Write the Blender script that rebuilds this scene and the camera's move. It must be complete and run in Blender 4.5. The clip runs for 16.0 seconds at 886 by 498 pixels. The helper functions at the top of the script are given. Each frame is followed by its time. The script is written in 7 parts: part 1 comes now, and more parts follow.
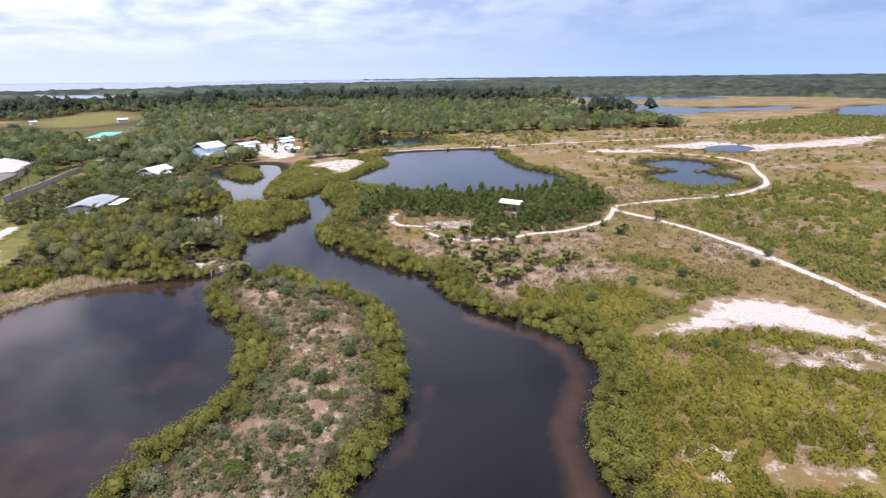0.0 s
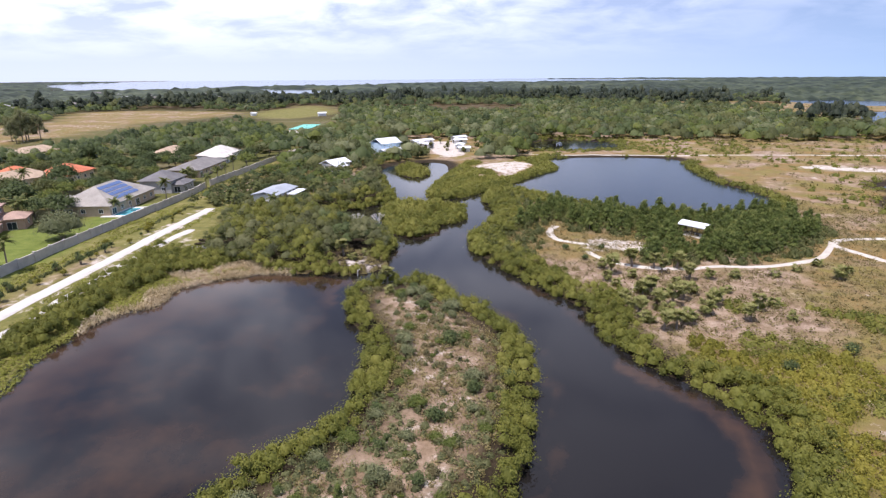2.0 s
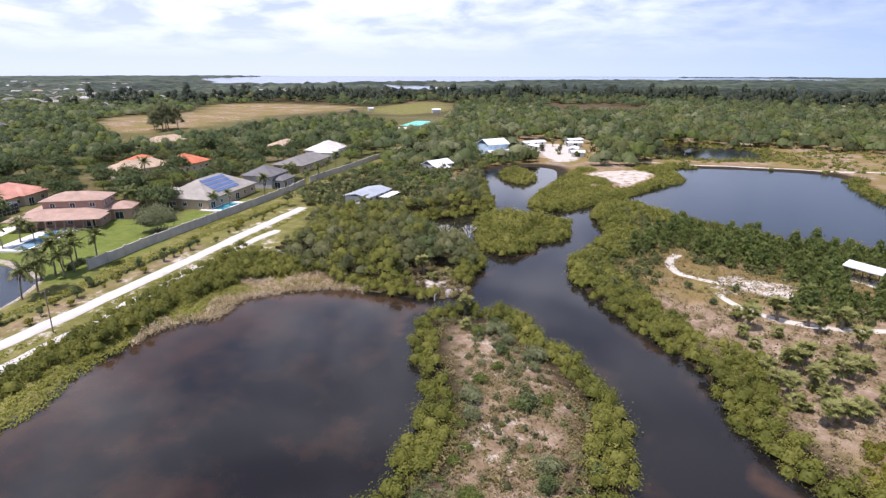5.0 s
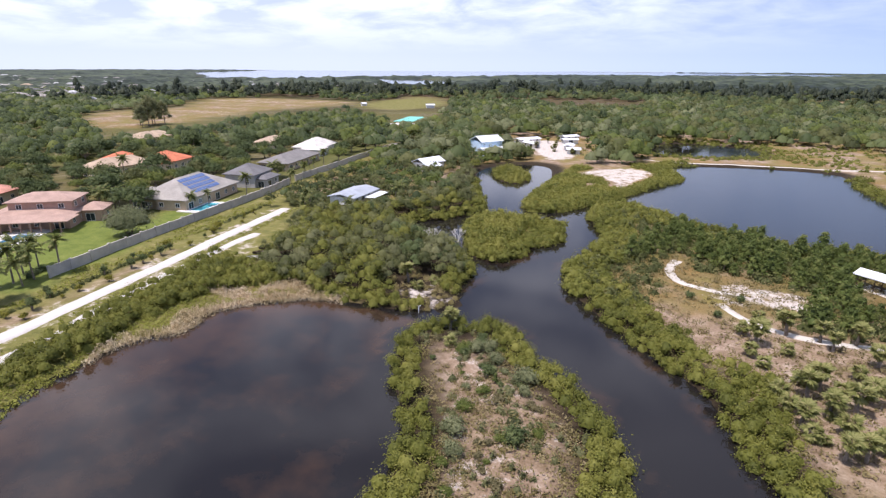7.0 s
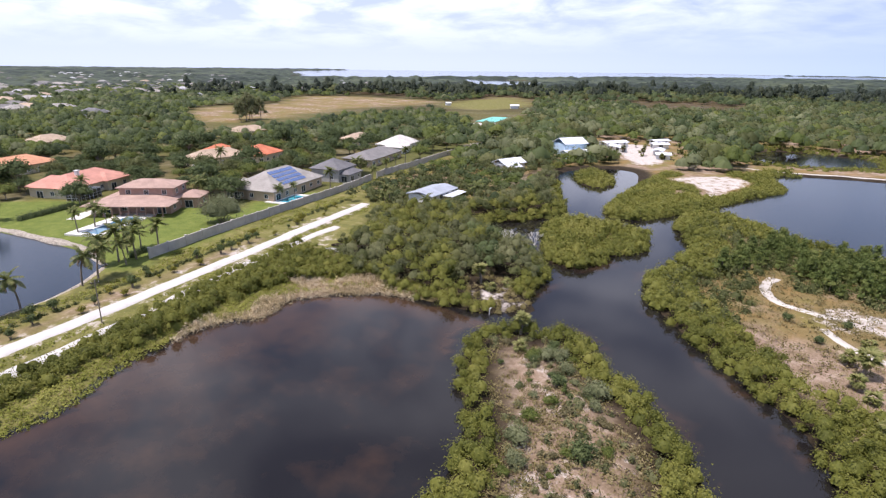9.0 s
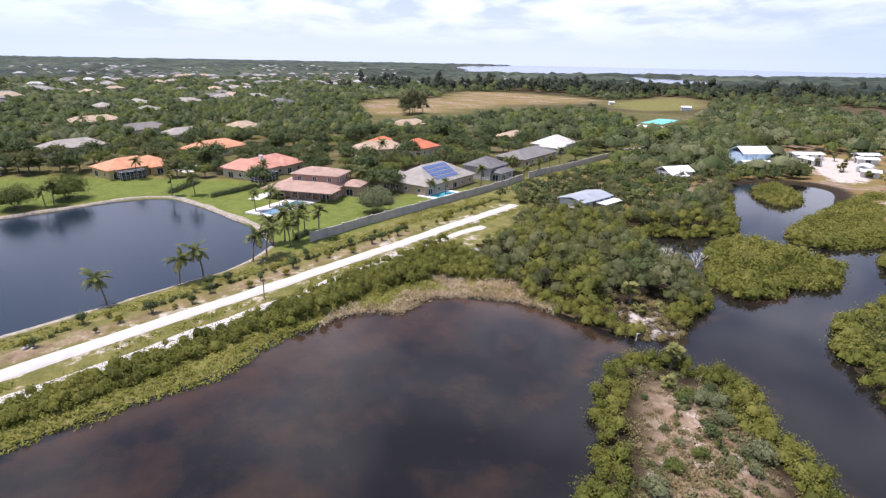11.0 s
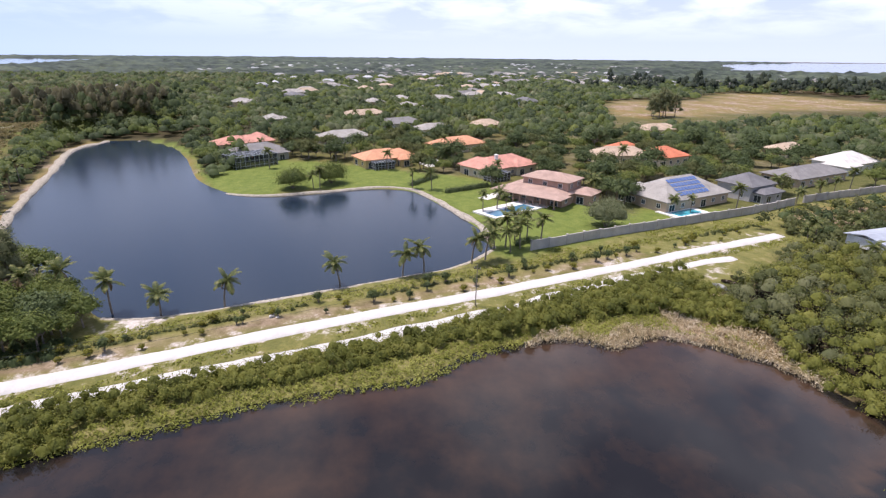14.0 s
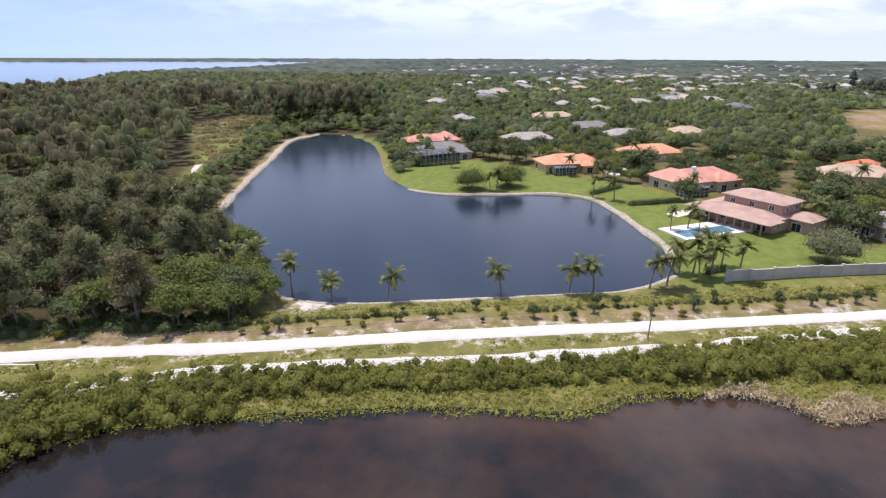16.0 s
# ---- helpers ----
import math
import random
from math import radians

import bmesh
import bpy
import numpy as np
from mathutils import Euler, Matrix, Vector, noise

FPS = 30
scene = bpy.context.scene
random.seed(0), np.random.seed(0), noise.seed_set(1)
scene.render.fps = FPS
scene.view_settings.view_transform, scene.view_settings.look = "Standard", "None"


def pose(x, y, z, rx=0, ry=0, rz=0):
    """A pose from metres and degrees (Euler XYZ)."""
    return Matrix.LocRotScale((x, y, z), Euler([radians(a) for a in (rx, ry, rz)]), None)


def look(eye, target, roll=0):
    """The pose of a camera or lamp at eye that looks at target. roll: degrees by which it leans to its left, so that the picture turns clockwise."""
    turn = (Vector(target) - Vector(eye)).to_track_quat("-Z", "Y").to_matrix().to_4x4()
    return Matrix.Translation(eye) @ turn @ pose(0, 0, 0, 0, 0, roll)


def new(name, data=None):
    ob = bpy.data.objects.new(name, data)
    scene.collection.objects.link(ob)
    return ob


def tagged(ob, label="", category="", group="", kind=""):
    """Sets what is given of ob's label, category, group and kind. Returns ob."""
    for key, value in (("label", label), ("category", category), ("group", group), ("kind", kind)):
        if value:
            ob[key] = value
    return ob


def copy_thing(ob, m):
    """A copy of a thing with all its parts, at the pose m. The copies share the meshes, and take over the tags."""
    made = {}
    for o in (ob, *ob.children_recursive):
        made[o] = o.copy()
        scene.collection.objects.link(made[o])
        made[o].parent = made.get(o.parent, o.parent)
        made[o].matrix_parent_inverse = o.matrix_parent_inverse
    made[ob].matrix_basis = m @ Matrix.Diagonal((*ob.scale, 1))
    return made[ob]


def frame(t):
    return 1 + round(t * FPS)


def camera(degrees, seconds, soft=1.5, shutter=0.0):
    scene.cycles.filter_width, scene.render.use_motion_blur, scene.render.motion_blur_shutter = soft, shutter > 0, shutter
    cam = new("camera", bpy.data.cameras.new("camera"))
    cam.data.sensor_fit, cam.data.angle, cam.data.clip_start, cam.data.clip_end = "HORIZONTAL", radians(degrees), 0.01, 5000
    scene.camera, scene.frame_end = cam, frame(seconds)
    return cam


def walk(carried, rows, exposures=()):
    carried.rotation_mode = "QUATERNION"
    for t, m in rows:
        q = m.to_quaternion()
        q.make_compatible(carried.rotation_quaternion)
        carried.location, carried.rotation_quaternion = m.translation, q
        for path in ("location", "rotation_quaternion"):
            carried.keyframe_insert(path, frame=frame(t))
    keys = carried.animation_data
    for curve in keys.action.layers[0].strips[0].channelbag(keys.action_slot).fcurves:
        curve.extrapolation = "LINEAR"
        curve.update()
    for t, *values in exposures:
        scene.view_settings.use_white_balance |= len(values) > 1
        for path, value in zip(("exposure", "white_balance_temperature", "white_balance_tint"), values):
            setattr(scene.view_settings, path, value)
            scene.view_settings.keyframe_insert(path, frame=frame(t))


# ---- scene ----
cam = camera(78.4, 16.0, soft=1.3)
PATH = [
    (0, (3.283, 0.608, 40.627), (3.282, 2.512, 40.014), -0.7),
    (0.5, (3.937, 3.578, 40.653), (3.781, 5.475, 40.04), -0.6),
    (1, (4.463, 6.57, 40.704), (4.15, 8.449, 40.092), -0.5),
    (1.5, (4.872, 9.454, 40.701), (4.404, 11.3, 40.09), -0.3),
    (2, (5.173, 12.322, 40.808), (4.572, 14.129, 40.197), -0.4),
    (2.5, (5.252, 15.28, 40.884), (4.532, 17.042, 40.273), -0.3),
    (3, (5.072, 18.12, 40.975), (4.237, 19.83, 40.362), -0.2),
    (3.5, (4.717, 20.934, 41.024), (3.764, 22.581, 40.407), -0.0),
    (4, (4.185, 23.899, 40.97), (3.214, 25.536, 40.354), -0.1),
    (4.5, (3.415, 26.671, 40.979), (2.447, 28.309, 40.361), 0.0),
    (7, (0.485, 36.838, 40.924), (-0.462, 38.48, 40.287), 0.3),
    (7.5, (0.497, 37.25, 40.571), (-0.454, 38.887, 39.927), 0.4),
    (8, (0.573, 37.464, 40.343), (-0.388, 39.097, 39.701), 0.5),
    (8.5, (0.454, 37.856, 40.341), (-0.587, 39.439, 39.701), 0.5),
    (9, (0.159, 38.131, 40.543), (-1.021, 39.615, 39.905), 0.7),
    (9.2, (-0.036, 38.28, 40.582), (-1.262, 39.725, 39.944), 0.9),
    (11.5, (-2.94, 41.163, 41.46), (-4.546, 42.153, 40.796), 1.0),
    (12, (-3.9, 41.823, 41.493), (-5.57, 42.699, 40.827), 0.9),
    (12.5, (-5.224, 42.538, 41.48), (-6.951, 43.297, 40.813), 0.9),
    (13, (-6.347, 43.008, 41.67), (-8.119, 43.647, 40.999), 0.9),
    (13.5, (-7.541, 43.505, 41.826), (-9.354, 44.01, 41.149), 0.8),
    (14, (-8.814, 44.234, 41.845), (-10.663, 44.585, 41.169), 0.6),
    (14.5, (-10.026, 44.863, 41.784), (-11.898, 45.066, 41.11), 0.4),
    (15, (-11.389, 45.471, 41.749), (-13.271, 45.517, 41.074), 0.4),
    (15.5, (-12.929, 45.851, 41.605), (-14.809, 45.742, 40.93), 0.3),
    (16, (-14.302, 46.012, 41.472), (-16.163, 45.726, 40.798), 0.2),
]
walk(cam, [(t, look(eye, target, roll)) for t, eye, target, roll in PATH], [(0, 0.39, 6300, 22), (16, 0.39, 6300, 22)])

# ---------------- light ----------------
SUN = Vector((-0.16, -0.30, 1.0)).normalized()
world = bpy.data.worlds.new("sky")
scene.world = world
world.use_nodes = True
wn, wl = world.node_tree.nodes, world.node_tree.links
wn.clear()
tc = wn.new("ShaderNodeTexCoord")
sep = wn.new("ShaderNodeSeparateXYZ")
wl.new(tc.outputs["Generated"], sep.inputs[0])
up = wn.new("ShaderNodeMath"); up.operation = "MAXIMUM"; up.inputs[1].default_value = 0.004
wl.new(sep.outputs["Z"], up.inputs[0])
joined = wn.new("ShaderNodeCombineXYZ")
wl.new(sep.outputs["X"], joined.inputs[0]); wl.new(sep.outputs["Y"], joined.inputs[1]); wl.new(up.outputs[0], joined.inputs[2])
sky = wn.new("ShaderNodeTexSky")
sky.sky_type = "NISHITA"; sky.sun_disc = False
sky.sun_elevation = math.asin(SUN.z); sky.sun_rotation = math.atan2(SUN.x, SUN.y)
sky.air_density = 1.0; sky.dust_density = 0.3; sky.ozone_density = 2.0
# the air is washed clear: even low down the sky keeps its blue
clear = wn.new("ShaderNodeMath"); clear.operation = "MULTIPLY_ADD"; clear.inputs[1].default_value = 0.85; clear.inputs[2].default_value = 0.17
wl.new(up.outputs[0], clear.inputs[0])
raised = wn.new("ShaderNodeCombineXYZ")
wl.new(sep.outputs["X"], raised.inputs[0]); wl.new(sep.outputs["Y"], raised.inputs[1]); wl.new(clear.outputs[0], raised.inputs[2])
wl.new(raised.outputs[0], sky.inputs["Vector"])
# broken cumulus on a flat layer: direction over height
lift = wn.new("ShaderNodeMath"); lift.operation = "ADD"; lift.inputs[1].default_value = 0.20
wl.new(up.outputs[0], lift.inputs[0])
flat = wn.new("ShaderNodeVectorMath"); flat.operation = "DIVIDE"
both = wn.new("ShaderNodeCombineXYZ")
for i in range(3):
    wl.new(lift.outputs[0], both.inputs[i])
wl.new(joined.outputs[0], flat.inputs[0]); wl.new(both.outputs[0], flat.inputs[1])
cn = wn.new("ShaderNodeTexNoise"); cn.inputs["Scale"].default_value = 2.3; cn.inputs["Detail"].default_value = 7.0; cn.inputs["Roughness"].default_value = 0.55
cn.inputs["Distortion"].default_value = 0.3
wl.new(flat.outputs[0], cn.inputs["Vector"])
ramp = wn.new("ShaderNodeValToRGB")
ramp.color_ramp.elements[0].position, ramp.color_ramp.elements[1].position = 0.37, 0.60
wl.new(cn.outputs["Fac"], ramp.inputs[0])
# haze and cumulus stand in the north-west; the east is clear
amount = wn.new("ShaderNodeMath"); amount.operation = "MULTIPLY"; amount.use_clamp = True
bank = wn.new("ShaderNodeVectorMath"); bank.operation = "DOT_PRODUCT"; bank.inputs[1].default_value = (-0.85, 0.50, 0.15)
wl.new(tc.outputs["Generated"], bank.inputs[0])
north_west = wn.new("ShaderNodeMapRange"); side = wn.new("ShaderNodeMapRange"); side.inputs["From Min"].default_value = 0.15; side.inputs["From Max"].default_value = 0.95; side.inputs["To Min"].default_value = 0.08; side.inputs["To Max"].default_value = 0.85
wl.new(bank.outputs["Value"], side.inputs["Value"])
north_west.inputs["From Min"].default_value = 0.35; north_west.inputs["From Max"].default_value = 0.95; north_west.inputs["To Min"].default_value = 0.20; north_west.inputs["To Max"].default_value = 0.9
wl.new(bank.outputs["Value"], north_west.inputs["Value"])
# unseen overhead cloud, added to brighten the sky fill in shadows
above = wn.new("ShaderNodeMapRange"); above.inputs["From Min"].default_value = 0.71; above.inputs["From Max"].default_value = 0.96; above.inputs["To Min"].default_value = 0.07; above.inputs["To Max"].default_value = 0.65
wl.new(sep.outputs["Z"], above.inputs["Value"])
where = wn.new("ShaderNodeMath"); where.operation = "MAXIMUM"
wl.new(north_west.outputs[0], where.inputs[0]); wl.new(above.outputs[0], where.inputs[1])
wl.new(ramp.outputs[0], amount.inputs[0]); wl.new(where.outputs[0], amount.inputs[1])
low = wn.new("ShaderNodeMapRange"); low.inputs["From Min"].default_value = 0.02; low.inputs["From Max"].default_value = 0.14
wl.new(up.outputs[0], low.inputs["Value"])
amount2 = wn.new("ShaderNodeMath"); amount2.operation = "MULTIPLY"
wl.new(amount.outputs[0], amount2.inputs[0]); wl.new(low.outputs[0], amount2.inputs[1])
thick = wn.new("ShaderNodeMath"); thick.operation = "MULTIPLY"; thick.inputs[1].default_value = -3.0
wl.new(up.outputs[0], thick.inputs[0])
fade = wn.new("ShaderNodeMath"); fade.operation = "EXPONENT"; wl.new(thick.outputs[0], fade.inputs[0])
weak = wn.new("ShaderNodeMath"); weak.operation = "MULTIPLY"; wl.new(side.outputs[0], weak.inputs[1]); wl.new(fade.outputs[0], weak.inputs[0])
haze = wn.new("ShaderNodeMixRGB"); haze.inputs[2].default_value = (5.5, 6.2, 7.5, 1)
wl.new(weak.outputs[0], haze.inputs[0]); wl.new(sky.outputs[0], haze.inputs[1])
cloud = wn.new("ShaderNodeMixRGB"); cloud.inputs[2].default_value = (9.8, 10.5, 11.4, 1)
wl.new(amount2.outputs[0], cloud.inputs[0]); wl.new(haze.outputs[0], cloud.inputs[1])
bg = wn.new("ShaderNodeBackground"); bg.inputs["Strength"].default_value = 0.12
wl.new(cloud.outputs[0], bg.inputs[0])
wo = wn.new("ShaderNodeOutputWorld"); wl.new(bg.outputs[0], wo.inputs[0])

lamp = bpy.data.lights.new("sun", "SUN")
lamp.energy, lamp.angle, lamp.color = 4.0, radians(0.6), (1.0, 0.96, 0.9)
new("sun", lamp).matrix_world = look(SUN * 100, (0, 0, 0))

# ---------------- materials ----------------
def material(name, rough=0.7, metal=0.0, spec=0.4):
    m = bpy.data.materials.new(name)
    m.use_nodes = True
    b = m.node_tree.nodes["Principled BSDF"]
    b.inputs["Roughness"].default_value = rough
    b.inputs["Metallic"].default_value = metal
    b.inputs["Specular IOR Level"].default_value = spec
    return m, m.node_tree.nodes, m.node_tree.links, b


def noise_node(n, l, scale, detail=4.0, rough=0.6, where=None):
    t = n.new("ShaderNodeTexNoise")
    t.inputs["Scale"].default_value, t.inputs["Detail"].default_value, t.inputs["Roughness"].default_value = scale, detail, rough
    l.new((where or geo(n)).outputs["Position" if where is None else 0], t.inputs["Vector"])
    return t


def geo(n):
    return n.new("ShaderNodeNewGeometry")


def ramp_node(n, l, source, stops):
    r = n.new("ShaderNodeValToRGB")
    e = r.color_ramp.elements
    while len(e) < len(stops):
        e.new(0.5)
    for k, (p, c) in zip(e, stops):
        k.position, k.color = p, (*c, 1)
    l.new(source, r.inputs[0])
    return r


def mix(n, l, fac, a, b, kind="MIX"):
    m = n.new("ShaderNodeMixRGB"); m.blend_type = kind
    for k, v in enumerate((fac, a, b)):
        if isinstance(v, (int, float)):
            m.inputs[k].default_value = v
        elif isinstance(v, tuple):
            m.inputs[k].default_value = (*v, 1)
        else:
            l.new(v, m.inputs[k])
    return m.outputs[0]


def bump(n, l, b, height, strength, dist):
    k = n.new("ShaderNodeBump")
    k.inputs["Strength"].default_value, k.inputs["Distance"].default_value = strength, dist
    l.new(height, k.inputs["Height"]); l.new(k.outputs[0], b.inputs["Normal"])


def plain(name, colour, rough=0.7, metal=0.0, vary=0.18, scale=1.5, spec=0.4, grit=0.0):
    """A painted or cast surface with stains at two scales."""
    m, n, l, b = material(name, rough, metal, spec)
    big, fine = noise_node(n, l, scale), noise_node(n, l, scale * 9)
    dark = tuple(c * (1 - vary) for c in colour)
    light = tuple(min(1, c * (1 + vary)) for c in colour)
    a = ramp_node(n, l, big.outputs["Fac"], [(0.3, dark), (0.7, light)])
    l.new(mix(n, l, 0.25, a.outputs[0], fine.outputs["Fac"], "SOFT_LIGHT"), b.inputs["Base Color"])
    if grit:
        bump(n, l, b, fine.outputs["Fac"], 0.5, grit)
    return m


def leaves(name, dark, mid, light, through_light=0.25, rough=0.65):
    """Foliage: every leaf takes its own tone, every bush its own shade."""
    m, n, l, b = material(name, rough, 0.0, 0.22)
    g = geo(n)
    # tone also holds the light tops and dark insides painted by leaf_cloud
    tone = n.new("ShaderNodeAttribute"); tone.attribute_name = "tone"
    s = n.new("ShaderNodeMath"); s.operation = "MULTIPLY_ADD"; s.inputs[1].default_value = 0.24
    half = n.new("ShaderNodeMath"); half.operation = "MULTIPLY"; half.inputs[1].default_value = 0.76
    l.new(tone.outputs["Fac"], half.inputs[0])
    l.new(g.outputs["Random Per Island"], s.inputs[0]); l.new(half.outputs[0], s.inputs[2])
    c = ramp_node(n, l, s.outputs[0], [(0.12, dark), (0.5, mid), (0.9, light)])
    l.new(c.outputs[0], b.inputs["Base Color"])
    t = n.new("ShaderNodeBsdfTranslucent"); l.new(c.outputs[0], t.inputs[0])
    x = n.new("ShaderNodeMixShader"); x.inputs[0].default_value = through_light
    l.new(b.outputs[0], x.inputs[1]); l.new(t.outputs[0], x.inputs[2])
    l.new(x.outputs[0], n["Material Output"].inputs[0])
    return m


def ground_material():
    m, n, l, b = material("ground", 0.95, 0.0, 0.15)
    at = {}
    for k in ("sand", "lawn", "mud", "verge", "bare"):
        a = n.new("ShaderNodeAttribute"); a.attribute_name = k
        at[k] = a.outputs["Fac"]
    big, mid, fine = noise_node(n, l, 0.045, 5), noise_node(n, l, 0.35, 6, 0.7), noise_node(n, l, 2.6, 4, 0.75)
    dry = ramp_node(n, l, mid.outputs["Fac"], [(0.32, (0.15, 0.10, 0.058)), (0.5, (0.28, 0.20, 0.14)), (0.68, (0.42, 0.33, 0.25))])
    scrub = ramp_node(n, l, mid.outputs["Fac"], [(0.3, (0.10, 0.08, 0.018)), (0.5, (0.18, 0.135, 0.034)), (0.72, (0.25, 0.155, 0.055))])
    hue = ramp_node(n, l, noise_node(n, l, 0.075, 4, 0.6).outputs["Fac"], [(0.36, (0.26, 0.155, 0.065)), (0.5, (0.21, 0.155, 0.075)), (0.6, (0.20, 0.175, 0.055)), (0.7, (0.16, 0.135, 0.05))])
    tinted = mix(n, l, 0.6, scrub.outputs[0], hue.outputs[0])
    k = ramp_node(n, l, big.outputs["Fac"], [(0.38, (0, 0, 0)), (0.52, (1, 1, 1))])
    c = mix(n, l, at["bare"], mix(n, l, k.outputs[0], dry.outputs[0], tinted), dry.outputs[0])
    verge = ramp_node(n, l, mid.outputs["Fac"], [(0.3, (0.10, 0.105, 0.028)), (0.55, (0.18, 0.165, 0.05)), (0.75, (0.30, 0.24, 0.12))])
    c = mix(n, l, at["verge"], c, verge.outputs[0])
    lawn = ramp_node(n, l, mid.outputs["Fac"], [(0.3, (0.095, 0.128, 0.024)), (0.6, (0.155, 0.185, 0.040)), (0.8, (0.22, 0.215, 0.065))])
    c = mix(n, l, at["lawn"], c, lawn.outputs[0])
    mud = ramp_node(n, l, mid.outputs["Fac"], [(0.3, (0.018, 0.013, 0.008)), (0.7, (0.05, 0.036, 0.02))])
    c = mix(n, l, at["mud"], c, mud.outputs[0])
    # broken edge of the bare sand
    e = n.new("ShaderNodeMath"); e.operation = "MULTIPLY_ADD"; e.inputs[1].default_value = 1.5; e.inputs[2].default_value = -0.75
    l.new(mid.outputs["Fac"], e.inputs[0])
    f = n.new("ShaderNodeMath"); f.operation = "ADD"
    l.new(at["sand"], f.inputs[0]); l.new(e.outputs[0], f.inputs[1])
    g = ramp_node(n, l, f.outputs[0], [(0.42, (0, 0, 0)), (0.62, (1, 1, 1))])
    sand = ramp_node(n, l, fine.outputs["Fac"], [(0.3, (0.40, 0.335, 0.28)), (0.6, (0.58, 0.52, 0.46))])
    c = mix(n, l, g.outputs[0], c, sand.outputs[0])
    c = mix(n, l, 0.45, c, fine.outputs["Fac"], "SOFT_LIGHT")
    l.new(c, b.inputs["Base Color"])
    bump(n, l, b, fine.outputs["Fac"], 0.8, 0.25)
    return m


def water_material(name, deep, silt, ripple=0.012, sky_tint=(0.012, 0.021, 0.034)):
    m, n, l, b = material(name, 0.06, 0.0, 0.5)
    b.inputs["IOR"].default_value = 1.33
    a = n.new("ShaderNodeAttribute"); a.attribute_name = "silt"
    mid = noise_node(n, l, 0.12, 6, 0.62)
    k = n.new("ShaderNodeMath"); k.operation = "MULTIPLY_ADD"; k.inputs[1].default_value = 0.9; k.inputs[2].default_value = -0.45
    l.new(mid.outputs["Fac"], k.inputs[0])
    s = n.new("ShaderNodeMath"); s.operation = "ADD"; s.use_clamp = True
    l.new(k.outputs[0], s.inputs[0]); l.new(a.outputs["Fac"], s.inputs[1])
    c = ramp_node(n, l, s.outputs[0], [(0.15, deep), (0.9, silt)])
    wind = n.new("ShaderNodeAttribute"); wind.attribute_name = "wind"
    # ruffled lakes get reflected sky blue mixed into their base colour
    l.new(mix(n, l, wind.outputs["Fac"], c.outputs[0], sky_tint), b.inputs["Base Color"])
    r = n.new("ShaderNodeMath"); r.operation = "MULTIPLY_ADD"; r.inputs[1].default_value = 0.13; r.inputs[2].default_value = 0.06
    l.new(wind.outputs["Fac"], r.inputs[0]); l.new(r.outputs[0], b.inputs["Roughness"])
    w = noise_node(n, l, 1.3, 3, 0.6)
    bump(n, l, b, w.outputs["Fac"], 0.25, ripple)
    return m


GROUND = ground_material()
WATER = water_material("tannin_water", (0.012, 0.0105, 0.0100), (0.088, 0.046, 0.024))
MANGROVE = leaves("mangrove_leaves", (0.108, 0.104, 0.014), (0.196, 0.183, 0.024), (0.315, 0.276, 0.05), 0.34)
FRINGE = leaves("green_mangrove_leaves", (0.086, 0.096, 0.017), (0.164, 0.17, 0.03), (0.28, 0.264, 0.062), 0.34)
SABAL = leaves("fan_palm_leaves", (0.068, 0.084, 0.02), (0.165, 0.178, 0.046), (0.36, 0.325, 0.13), 0.3)
# blue raised a little: haze over distant trees, put into the leaf colour
MANGROVE_DARK = leaves("dark_mangrove_leaves", (0.054, 0.064, 0.02), (0.108, 0.12, 0.038), (0.19, 0.19, 0.07), 0.4)
SCRUB = leaves("scrub_leaves", (0.10, 0.082, 0.026), (0.20, 0.165, 0.062), (0.34, 0.27, 0.14))
REED = leaves("reed_blades", (0.32, 0.25, 0.12), (0.54, 0.43, 0.26), (0.72, 0.60, 0.43))
HERB = leaves("shore_herb", (0.14, 0.15, 0.02), (0.24, 0.25, 0.042), (0.36, 0.35, 0.085), 0.35)
# oak green, its blue also raised to carry distant haze
OAK = leaves("oak_leaves", (0.038, 0.055, 0.02), (0.084, 0.112, 0.038), (0.152, 0.178, 0.062), 0.32)
LIME = leaves("light_tree_leaves", (0.062, 0.086, 0.018), (0.125, 0.156, 0.034), (0.205, 0.225, 0.055), 0.38)
SILVER = leaves("grey_green_leaves", (0.08, 0.092, 0.04), (0.146, 0.16, 0.07), (0.225, 0.235, 0.115))
RUST = leaves("casuarina_needles", (0.068, 0.062, 0.03), (0.136, 0.12, 0.055), (0.225, 0.192, 0.092), 0.35)
PINE = leaves("pine_needles", (0.048, 0.068, 0.016), (0.114, 0.148, 0.033), (0.2, 0.215, 0.06), 0.32)
PALM = leaves("palm_fronds", (0.042, 0.06, 0.016), (0.105, 0.126, 0.032), (0.27, 0.245, 0.09), 0.3)
# distance haze is put into this colour as a bluer, darker green
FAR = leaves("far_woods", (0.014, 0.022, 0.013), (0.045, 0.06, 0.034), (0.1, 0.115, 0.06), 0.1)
BELT = leaves("casuarina_belt_needles", (0.016, 0.024, 0.014), (0.036, 0.047, 0.024), (0.066, 0.074, 0.036), 0.1)
OLIVE = leaves("greyish_mangrove_leaves", (0.062, 0.068, 0.028), (0.132, 0.138, 0.055), (0.225, 0.222, 0.1), 0.3)
BARK = plain("grey_bark", (0.22, 0.18, 0.14), 0.9, vary=0.35, scale=3, grit=0.02)
PATHSHELL = plain("trodden_shell_path", (0.50, 0.455, 0.39), 0.95, vary=0.16, scale=0.5, spec=0.2, grit=0.02)
SHELL = plain("white_shell_gravel", (0.52, 0.49, 0.445), 0.95, vary=0.10, scale=0.6, spec=0.2, grit=0.02)
